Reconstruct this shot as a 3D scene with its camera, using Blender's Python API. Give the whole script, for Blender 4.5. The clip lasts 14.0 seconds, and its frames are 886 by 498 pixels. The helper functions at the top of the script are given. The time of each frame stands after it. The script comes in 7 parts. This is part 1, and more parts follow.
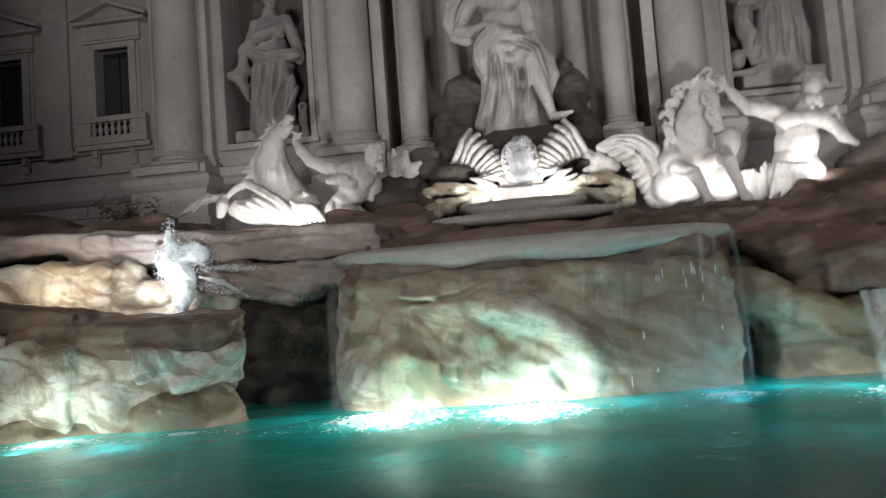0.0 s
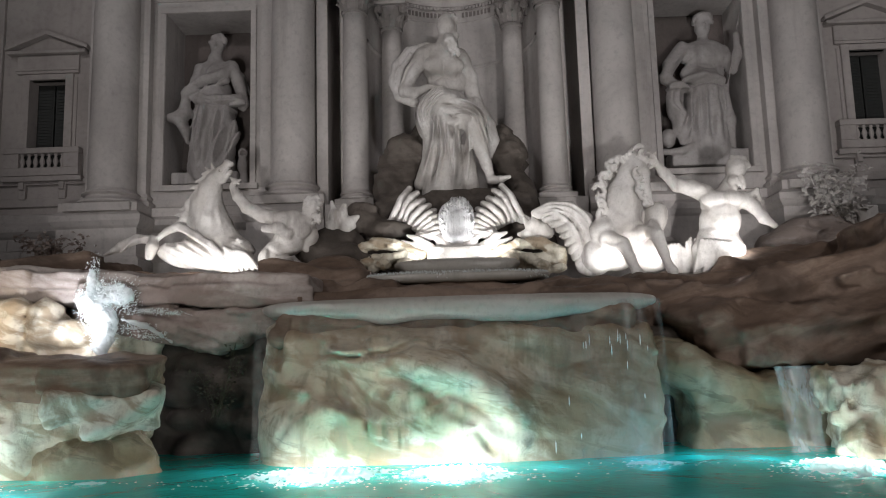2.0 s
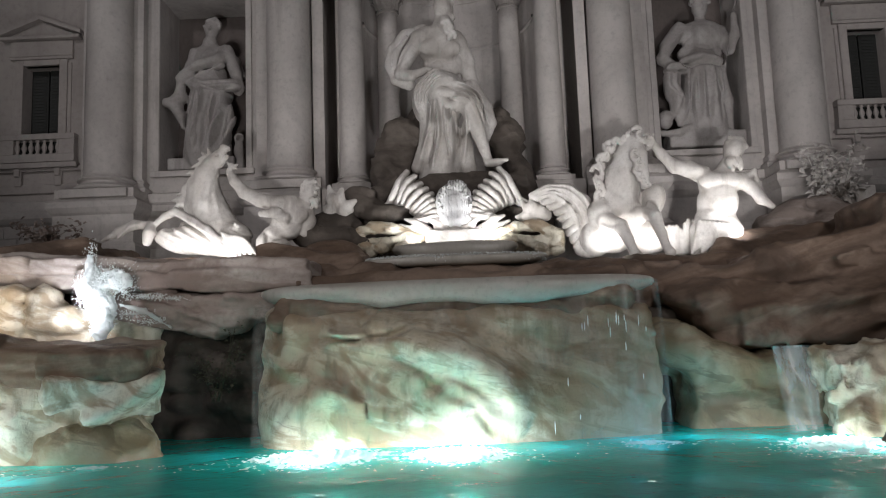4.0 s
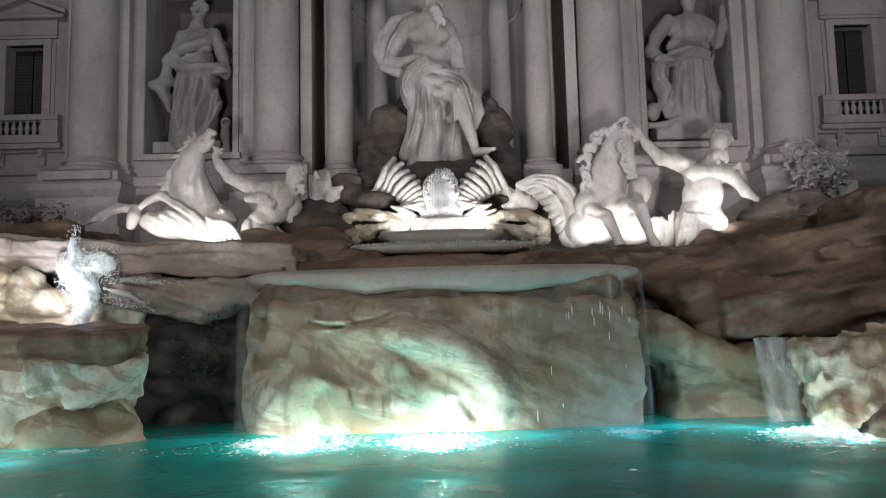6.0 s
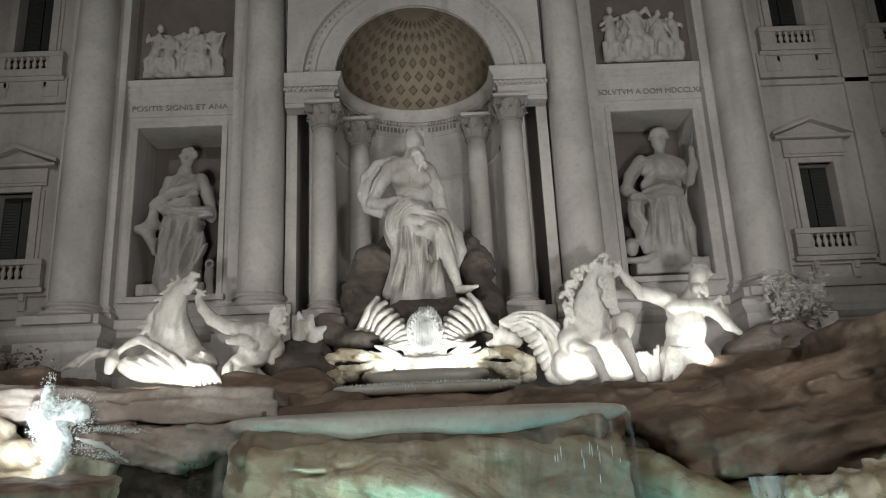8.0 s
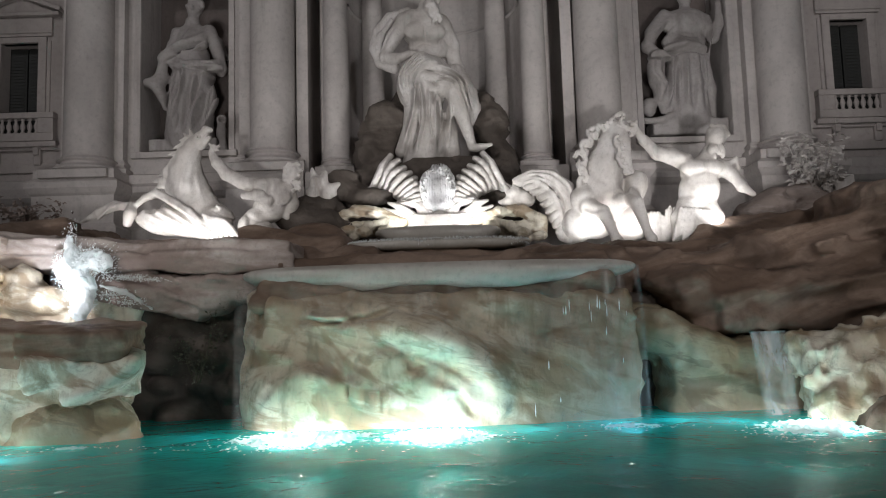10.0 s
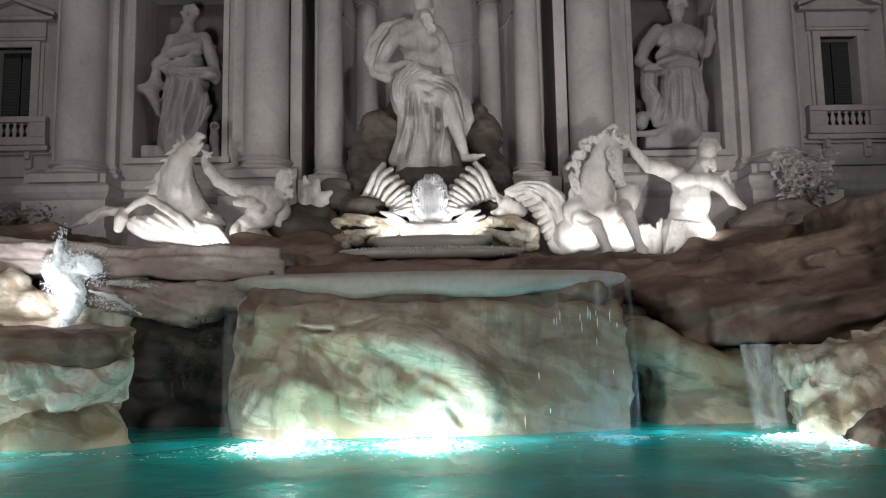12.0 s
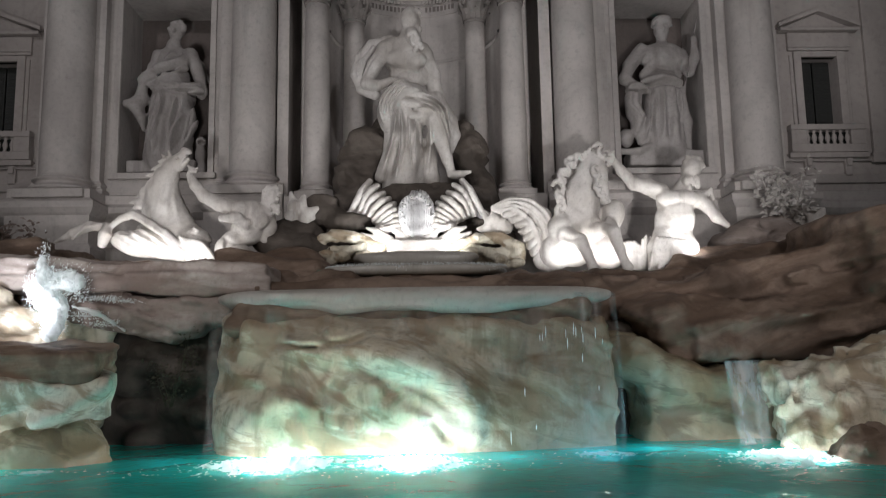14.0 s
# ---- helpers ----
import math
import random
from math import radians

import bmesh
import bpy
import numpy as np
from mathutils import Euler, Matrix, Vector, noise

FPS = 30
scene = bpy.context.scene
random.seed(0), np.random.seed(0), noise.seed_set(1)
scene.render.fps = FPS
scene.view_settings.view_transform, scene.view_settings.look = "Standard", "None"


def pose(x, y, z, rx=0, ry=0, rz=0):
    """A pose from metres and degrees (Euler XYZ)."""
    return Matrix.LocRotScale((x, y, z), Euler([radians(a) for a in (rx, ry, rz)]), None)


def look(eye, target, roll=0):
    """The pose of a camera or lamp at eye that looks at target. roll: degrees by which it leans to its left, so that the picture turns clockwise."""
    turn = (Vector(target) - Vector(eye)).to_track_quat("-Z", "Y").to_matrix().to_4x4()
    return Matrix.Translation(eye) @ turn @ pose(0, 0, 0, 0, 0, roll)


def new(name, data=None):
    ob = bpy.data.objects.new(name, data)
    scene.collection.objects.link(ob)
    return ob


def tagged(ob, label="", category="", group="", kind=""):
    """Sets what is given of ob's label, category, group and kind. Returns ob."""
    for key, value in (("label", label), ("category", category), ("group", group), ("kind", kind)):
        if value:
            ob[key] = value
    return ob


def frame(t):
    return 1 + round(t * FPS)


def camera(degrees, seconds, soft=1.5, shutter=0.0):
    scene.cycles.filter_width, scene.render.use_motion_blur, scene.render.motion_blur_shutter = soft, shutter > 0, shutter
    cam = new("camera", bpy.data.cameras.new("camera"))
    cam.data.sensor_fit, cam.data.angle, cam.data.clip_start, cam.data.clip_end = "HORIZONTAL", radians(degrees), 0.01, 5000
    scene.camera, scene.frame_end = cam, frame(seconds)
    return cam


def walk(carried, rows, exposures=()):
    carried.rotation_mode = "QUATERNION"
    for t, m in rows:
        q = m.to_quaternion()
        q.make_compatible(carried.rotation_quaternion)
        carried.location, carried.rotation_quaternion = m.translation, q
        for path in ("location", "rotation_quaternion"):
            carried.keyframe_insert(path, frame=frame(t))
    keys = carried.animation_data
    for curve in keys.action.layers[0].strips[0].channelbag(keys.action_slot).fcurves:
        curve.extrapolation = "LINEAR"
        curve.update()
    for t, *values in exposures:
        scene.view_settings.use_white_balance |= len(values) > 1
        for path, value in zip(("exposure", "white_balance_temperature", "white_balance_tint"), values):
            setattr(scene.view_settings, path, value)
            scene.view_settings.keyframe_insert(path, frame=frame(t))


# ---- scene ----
# ---- camera and walk ----
cam = camera(60.38, 14.0, soft=1.1, shutter=0.6)
PATH = [
    (0.0, 0.142, 0.094, 2.026, 6.96, 4.10, 4.38),
    (0.5, 0.117, -0.032, 2.003, 4.55, 5.70, 2.33),
    (1.0, 0.080, -0.039, 2.020, 3.12, 6.43, 1.32),
    (1.5, 0.123, -0.061, 2.013, 2.06, 7.57, 1.54),
    (2.0, 0.134, 0.014, 2.042, 1.64, 8.05, 1.58),
    (2.5, 0.120, 0.033, 2.068, 1.30, 8.32, 2.34),
    (3.0, 0.132, 0.030, 2.039, 0.76, 9.30, 2.07),
    (3.5, 0.112, 0.031, 2.014, 1.06, 8.00, 2.23),
    (3.7, 0.115, 0.028, 2.010, 1.57, 7.28, 2.10),
    (6.0, 0.119, 0.006, 1.986, 0.37, 6.01, 1.34),
    (6.5, 0.144, 0.037, 2.022, 0.62, 5.51, 1.29),
    (7.0, 0.155, 0.036, 2.079, -0.04, 8.60, 1.29),
    (7.5, 0.141, 0.031, 2.113, -0.40, 11.74, 2.19),
    (8.0, 0.155, 0.008, 2.092, -0.56, 16.09, 2.54),
    (8.5, 0.108, 0.023, 1.983, -0.08, 9.89, 1.55),
    (9.0, 0.091, 0.026, 1.999, -0.37, 4.98, 2.30),
    (9.2, 0.096, 0.024, 1.990, 0.25, 5.77, 2.20),
    (11.5, 0.141, -0.010, 1.903, -0.51, 5.88, 0.83),
    (12.0, 0.128, 0.007, 1.922, -0.49, 6.59, 0.99),
    (12.5, 0.142, -0.008, 1.934, -0.42, 6.41, 1.23),
    (13.0, 0.172, -0.037, 1.913, -0.04, 6.51, 1.07),
    (13.5, 0.156, -0.024, 1.925, -0.94, 6.67, 0.91),
    (14.0, 0.124, -0.011, 1.906, -1.55, 7.83, 0.98),
]
walk(cam, [(t, pose(x, y, z, 90 + p, r, w)) for t, x, y, z, w, p, r in PATH], exposures=((0.0, 0.0, 6280, 9), (7.0, 0.0, 6280, 9), (8.0, 0.3, 6380, 0), (8.5, 0.38, 6380, -4), (9.0, 0.1, 6320, 5), (9.6, 0.0, 6280, 9), (14.0, 0.0, 6280, 9)))

# ---- world: a city's night sky ----
world = bpy.data.worlds.new("night")
world.use_nodes = True
scene.world = world
world.node_tree.nodes["Background"].inputs[0].default_value = (0.10, 0.085, 0.085, 1)
world.node_tree.nodes["Background"].inputs[1].default_value = 0.055


# ---- lamps ----
def lamp(name, at, to, watts, kind="SPOT", size=0.2, cone=120, tone=(1, 0.97, 0.93), soft=0.6):
    d = bpy.data.lights.new(name, kind)
    d.energy, d.color = watts, tone
    if kind == "AREA":
        d.size = size
    else:
        d.shadow_soft_size = size
    if kind == "SPOT":
        d.spot_size, d.spot_blend = radians(cone), soft
    ob = new(name, d)
    ob.matrix_world = look(at, to)
    return ob


WHITE, WARM, COLD = (1, 0.965, 0.93), (1, 0.87, 0.72), (0.80, 0.93, 1.0)
# floods on added masts, out of view at the ends of the square, which wash the palace front
lamp("added_mast_light", (-19, -2, 23), (0.0, 27, 9.0), 6000, "SPOT", 0.6, 78, (1.0, 0.93, 0.915), 0.9)
lamp("added_mast_light", (14, -9, 18), (5.0, 27, 9.0), 6500, "SPOT", 0.8, 62, (1.0, 0.93, 0.91), 0.9)
# low floods on the pool rim, aimed up over the crest of the reef at the figures
for x, w in ((-4.5, 4600), (4.5, 6800)):
    lamp("rim_flood_light", (x, 2.2, 1.0), (x * 1.75, 25, 13.0), w, "SPOT", 0.3, 46, (1.0, 0.935, 0.91), 0.7)
# shielded fill lamps for the reef, added out of view at both ends of the pool rim
for x, w in ((-9.5, 1250), (9.5, 900)):
    lamp("reef_fill_light", (x, 2.6, 5.4), (x * 0.6, 17, 2.2), w, "SPOT", 0.5, 70, (1, 0.90, 0.80), 0.8)
# lamp at the foot of the recess, behind the sea god
lamp("recess_light", (0.0, 25.9, 9.6), (0.0, 28.2, 14.5), 45, size=0.3, cone=110, tone=(0.98, 0.97, 0.93), soft=1)
# small lamp on the ledge under the half dome
lamp("dome_light", (0.0, 26.6, 15.9), (0.0, 28.6, 18.6), 45, size=0.2, cone=120, tone=(0.98, 0.97, 0.93), soft=1)
# lamps hidden behind the crest of the reef, under the carved groups
lamp("reef_light", (-8.6, 20.5, 4.5), (-8.3, 22.3, 5.1), 120, tone=WHITE, cone=130, soft=1)
lamp("reef_light", (-7.4, 20.5, 4.5), (-7.2, 22.3, 5.1), 120, tone=WHITE, cone=130, soft=1)
lamp("reef_light", (-6.2, 20.5, 4.45), (-6.0, 22.3, 5.2), 110, tone=WHITE, cone=130, soft=1)
lamp("reef_light", (4.4, 21.15, 4.35), (4.5, 22.4, 5.6), 95, size=0.1, tone=WHITE, cone=140, soft=1)
lamp("reef_light", (5.6, 21.25, 4.35), (5.7, 22.4, 5.6), 95, size=0.1, tone=WHITE, cone=140, soft=1)
lamp("reef_light", (3.6, 19.9, 4.1), (3.9, 22.4, 5.9), 170, tone=WHITE, cone=80, soft=1)
lamp("reef_light", (6.4, 19.8, 4.2), (6.8, 22.4, 6.2), 170, tone=WHITE, cone=80, soft=1)
lamp("reef_light", (8.1, 20.9, 4.55), (7.8, 22.4, 5.8), 260, tone=WHITE, cone=115, soft=1)
for x in (-1.3, 1.3):
    lamp("reef_light", (x * 0.65, 21.0, 4.85), (x * 1.05, 22.8, 6.2), 310, tone=WHITE, cone=105, soft=1)
lamp("reef_light", (0, 21.0, 4.75), (0, 22.3, 5.0), 55, tone=WHITE, cone=120, soft=1)
lamp("reef_light", (-8.2, 15.6, 2.6), (-8.4, 16.7, 3.3), 430, tone=(0.95, 0.95, 1), cone=120, soft=1)
lamp("reef_light", (-10.9, 15.7, 3.0), (-11.2, 18.0, 3.2), 160, tone=WARM, cone=130, soft=1)
# lamps under the water at the foot of the falls
for x, y, to, w, c in ((-2.6, 12.9, (-2.3, 15.5, 1.9), 400, WHITE), (-0.1, 12.8, (-0.4, 15.5, 1.9), 400, WHITE), (6.6, 12.6, (7.9, 15.5, 0.6), 160, WHITE), (3.4, 13.6, (3.6, 16, 1.0), 30, (0.35, 0.65, 1.0)), (-9.0, 12.3, (-9.2, 15, 0.4), 95, WHITE), (-7.6, 12.7, (-8.2, 15, 1.0), 22, WHITE)):
    lamp("pool_light", (x, y, -0.12), to, w, "SPOT", 0.15, 115, c, 1.0)
    lamp("pool_glow", (x, y + 1.3, -0.3), to, w * 0.6, "POINT", 0.2, tone=c)
# weaker blue-white lamps on the pool floor along the foot of the rocks
for x, y, w in ((-7.2, 12.4, 34), (1.7, 14.3, 26), (4.6, 15.2, 26), (5.6, 14.7, 30), (-4.6, 14.6, 8)):
    lamp("pool_glow", (x, y, -0.35), (x, y, 1), w, "POINT", 0.25, tone=(0.45, 0.80, 1.0))


# ---- materials ----
def nodes_of(name):
    m = bpy.data.materials.new(name)
    m.use_nodes = True
    t = m.node_tree
    return m, t.nodes, t.links, t.nodes["Principled BSDF"]


def noise_tex(n, l, scale, detail=6, rough=0.6, stretch=(1, 1, 1), warp=0.0, turn=0.0):
    co = n.new("ShaderNodeNewGeometry")
    mp = n.new("ShaderNodeMapping")
    mp.vector_type = "TEXTURE"
    mp.inputs["Scale"].default_value = [1 / v for v in stretch]
    mp.inputs["Rotation"].default_value = (0, radians(turn), 0)
    l.new(co.outputs["Position"], mp.inputs["Vector"])
    x = n.new("ShaderNodeTexNoise")
    x.inputs["Scale"].default_value, x.inputs["Detail"].default_value, x.inputs["Roughness"].default_value = scale, detail, rough
    x.inputs["Distortion"].default_value = warp
    l.new(mp.outputs[0], x.inputs["Vector"])
    return x


def mixc(n, l, fac, a, b, kind="MIX"):
    m = n.new("ShaderNodeMix")
    m.data_type, m.blend_type = "RGBA", kind
    for sock, v in ((m.inputs[0], fac), (m.inputs[6], a), (m.inputs[7], b)):
        if isinstance(v, bpy.types.NodeSocket):
            l.new(v, sock)
        elif isinstance(v, (int, float)):
            sock.default_value = v
        else:
            sock.default_value = (*v, 1)
    return m.outputs[2]


def bump(n, l, height, strength, dist, normal=None):
    b = n.new("ShaderNodeBump")
    b.inputs["Strength"].default_value, b.inputs["Distance"].default_value = strength, dist
    l.new(height, b.inputs["Height"])
    if normal:
        l.new(normal, b.inputs["Normal"])
    return b.outputs[0]


def stone(name, light, dark, stain, scale=1.0, rough=0.75, streak=0.5, relief=0.02):
    """Weathered stone: patches at two scales, grime that has run down, pores."""
    m, n, l, p = nodes_of(name)
    big = noise_tex(n, l, 0.45 * scale, 5, 0.65, warp=0.6)
    fine = noise_tex(n, l, 7 * scale, 8, 0.7)
    run = noise_tex(n, l, 1.6 * scale, 5, 0.6, stretch=(1, 1, 0.12))
    c = mixc(n, l, ramp_out(n, l, big, 0.32, 0.72), light, dark)
    c = mixc(n, l, ramp_out(n, l, run, 0.52, 0.75, streak), c, stain)
    c = mixc(n, l, ramp_out(n, l, fine, 0.45, 0.8, 0.5), c, tuple(0.6 * v for v in dark))
    l.new(c, p.inputs["Base Color"])
    p.inputs["Roughness"].default_value = rough
    nb = bump(n, l, fine.outputs[0], 0.5, relief)
    l.new(nb, p.inputs["Normal"])
    return m


def bedded(name, light, dark, crust, lean=10, rough=0.7, relief=0.05):
    """Dry reef stone: slanting beds with sharp edges, a dark crust in patches."""
    m, n, l, p = nodes_of(name)
    bed = noise_tex(n, l, 0.55, 6, 0.62, stretch=(0.45, 0.8, 2.0), warp=0.5, turn=lean)
    patch = noise_tex(n, l, 0.32, 5, 0.6, stretch=(0.8, 1, 1.3), warp=0.9)
    fine = noise_tex(n, l, 6, 8, 0.7)
    grit = noise_tex(n, l, 1.9, 7, 0.66, warp=0.4)
    c = mixc(n, l, ramp_out(n, l, bed, 0.43, 0.57), light, dark)
    c = mixc(n, l, ramp_out(n, l, patch, 0.48, 0.60, 0.8), c, crust)
    c = mixc(n, l, ramp_out(n, l, grit, 0.45, 0.75, 0.3), c, tuple(0.55 * v for v in dark))
    c = mixc(n, l, ramp_out(n, l, fine, 0.45, 0.8, 0.4), c, tuple(0.6 * v for v in crust))
    l.new(c, p.inputs["Base Color"])
    p.inputs["Roughness"].default_value = rough
    l.new(bump(n, l, fine.outputs[0], 0.5, relief * 0.5, bump(n, l, grit.outputs[0], 0.7, relief)), p.inputs["Normal"])
    return m


def ramp_out(n, l, tex, lo, hi, top=1.0):
    r = n.new("ShaderNodeMapRange")
    r.inputs[1].default_value, r.inputs[2].default_value, r.inputs[4].default_value = lo, hi, top
    r.interpolation_type = "SMOOTHSTEP"
    l.new(tex.outputs[0], r.inputs[0])
    return r.outputs[0]


FACADE = stone("facade travertine", (0.50, 0.47, 0.45), (0.38, 0.355, 0.34), (0.25, 0.225, 0.21), 0.8, 0.8, 0.55, 0.015)
WING = stone("wing plaster", (0.42, 0.385, 0.365), (0.33, 0.30, 0.285), (0.23, 0.205, 0.195), 0.7, 0.85, 0.5, 0.01)
# backs of niches and relief panels: their shade is put into the plaster colour
NICHESHADE = stone("niche plaster with shade", (0.16, 0.135, 0.125), (0.115, 0.098, 0.09), (0.075, 0.062, 0.058), 0.9, 0.85, 0.4, 0.01)
MARBLE = stone("carved marble", (0.66, 0.64, 0.62), (0.46, 0.43, 0.40), (0.24, 0.21, 0.19), 1.5, 0.6, 0.7, 0.02)
# statues and urn in the niches: marble darkened in place of the niche shade
SHADEMARBLE = stone("marble darkened for niche shade", (0.38, 0.36, 0.35), (0.27, 0.25, 0.24), (0.14, 0.125, 0.12), 1.3, 0.65, 0.5, 0.012)
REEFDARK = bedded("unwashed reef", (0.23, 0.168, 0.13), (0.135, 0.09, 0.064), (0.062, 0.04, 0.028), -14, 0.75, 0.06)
# dark rock whose tone holds the shade of grotto and cleft; also other dark rocks
DARKTUFA = bedded("dark tufa with grotto shade", (0.125, 0.105, 0.09), (0.08, 0.066, 0.055), (0.045, 0.037, 0.032), 0, 0.8, 0.07)
REEFMID = bedded("dry reef travertine", (0.46, 0.41, 0.38), (0.29, 0.24, 0.215), (0.17, 0.125, 0.105), 3, 0.75, 0.04)
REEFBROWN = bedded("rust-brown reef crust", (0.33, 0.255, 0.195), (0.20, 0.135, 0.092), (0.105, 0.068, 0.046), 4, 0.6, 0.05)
LIP = stone("worn basin lip", (0.48, 0.465, 0.435), (0.36, 0.34, 0.305), (0.26, 0.25, 0.21), 1.2, 0.35, 0.6, 0.01)
DOME = stone("gilded brown stucco", (0.20, 0.155, 0.115), (0.15, 0.115, 0.085), (0.10, 0.075, 0.055), 1.2, 0.7, 0.3, 0.01)
PAVING = stone("paving basalt", (0.12, 0.115, 0.11), (0.08, 0.078, 0.075), (0.05, 0.048, 0.045), 1.0, 0.6, 0.2, 0.01)


def wet_rock(name, light, ochre, wet, algae=None):
    """Cream travertine under running water: ochre, algae and dark wet veins."""
    m, n, l, p = nodes_of(name)
    big = noise_tex(n, l, 0.42, 5, 0.6, warp=0.8)
    mid = noise_tex(n, l, 0.9, 5, 0.55, stretch=(0.7, 1, 1.5), warp=1.1, turn=24)
    grit = noise_tex(n, l, 3.2, 7, 0.68, warp=0.5)
    run = noise_tex(n, l, 2.4, 5, 0.6, stretch=(1, 1, 0.14))
    fine = noise_tex(n, l, 9, 8, 0.7)
    vein = noise_tex(n, l, 1.5, 6, 0.62, stretch=(0.35, 1, 2.2), warp=0.7, turn=14)
    c = mixc(n, l, ramp_out(n, l, big, 0.41, 0.64), light, ochre)
    c = mixc(n, l, ramp_out(n, l, vein, 0.56, 0.62, 0.55), c, tuple(0.5 * v for v in ochre))
    c = mixc(n, l, ramp_out(n, l, mid, 0.49, 0.60, 0.75), c, wet)
    c = mixc(n, l, ramp_out(n, l, run, 0.52, 0.68, 0.6), c, (0.20, 0.18, 0.12))
    c = mixc(n, l, ramp_out(n, l, fine, 0.48, 0.8, 0.45), c, (0.20, 0.16, 0.11))
    l.new(c, p.inputs["Base Color"])
    p.inputs["Roughness"].default_value = 0.42
    c = mixc(n, l, ramp_out(n, l, grit, 0.52, 0.68, 0.55), c, (0.22, 0.19, 0.135))
    if algae:                              # brown algae where the thin veil keeps the stone wet
        co, sep, add = n.new("ShaderNodeNewGeometry"), n.new("ShaderNodeSeparateXYZ"), n.new("ShaderNodeMath")
        l.new(co.outputs["Position"], sep.inputs[0])
        add.operation, add.inputs[1].default_value = "MULTIPLY_ADD", 2.6
        l.new(mid.outputs[0], add.inputs[0]), l.new(sep.outputs["X"], add.inputs[2])
        c = mixc(n, l, ramp_out(n, l, add, algae[0], algae[1], 0.72), c, (0.17, 0.135, 0.08))
        rust = n.new("ShaderNodeMath")     # rust-brown crust below the lip
        rust.operation, rust.inputs[1].default_value = "MULTIPLY_ADD", 1.5
        l.new(vein.outputs[0], rust.inputs[0]), l.new(sep.outputs["Z"], rust.inputs[2])
        c = mixc(n, l, ramp_out(n, l, rust, 2.95, 3.4, 0.6), c, (0.23, 0.16, 0.10))
    l.new(c, p.inputs["Base Color"])
    nb = bump(n, l, grit.outputs[0], 0.6, 0.06)
    l.new(bump(n, l, fine.outputs[0], 0.5, 0.03, nb), p.inputs["Normal"])
    return m


def plain(name, col, rough=0.5, metal=0.0, glow=0.0, tone=(1, 1, 1)):
    m, n, l, p = nodes_of(name)
    x = noise_tex(n, l, 6, 5, 0.6)
    l.new(mixc(n, l, ramp_out(n, l, x, 0.35, 0.75, 0.6), col, tuple(0.65 * v for v in col)), p.inputs["Base Color"])
    p.inputs["Roughness"].default_value, p.inputs["Metallic"].default_value = rough, metal
    if glow:
        p.inputs["Emission Color"].default_value = (*tone, 1)
        p.inputs["Emission Strength"].default_value = glow
    return m


SHUTTER = plain("dark green shutter paint", (0.022, 0.024, 0.022), 0.6)
PANE = plain("black window glass", (0.012, 0.013, 0.014), 0.08)
IRON = plain("black iron", (0.03, 0.03, 0.03), 0.5, 0.6)
INK = plain("dark letter fill", (0.19, 0.17, 0.16), 0.7)
LENSGLOW = plain("lit lamp lens", (0.8, 0.8, 0.8), 0.3, 0, 8, (1, 0.97, 0.92))
DRYLEAF = plain("dusty shrub leaf", (0.075, 0.075, 0.05), 0.7)
FLOOR = stone("pool plaster", (0.06, 0.30, 0.28), (0.035, 0.22, 0.21), (0.02, 0.15, 0.145), 0.8, 0.6, 0.1, 0.02)
REEF = wet_rock("wet reef travertine", (0.66, 0.63, 0.54), (0.52, 0.45, 0.33), (0.26, 0.18, 0.105))
REEFOLIVE = wet_rock("algae-brown wet reef", (0.34, 0.30, 0.215), (0.25, 0.20, 0.125), (0.12, 0.085, 0.05))
REEFWASH = wet_rock("washed reef travertine", (0.66, 0.63, 0.54), (0.52, 0.45, 0.33), (0.26, 0.18, 0.105), (2.0, 3.3))
CHURN = stone("churned white water", (0.66, 0.66, 0.67), (0.54, 0.54, 0.55), (0.40, 0.40, 0.40), 4, 0.5, 0.6, 0.02)
CAPITAL = stone("dark carved travertine", (0.30, 0.275, 0.26), (0.21, 0.19, 0.18), (0.12, 0.105, 0.10), 1.5, 0.8, 0.5, 0.015)


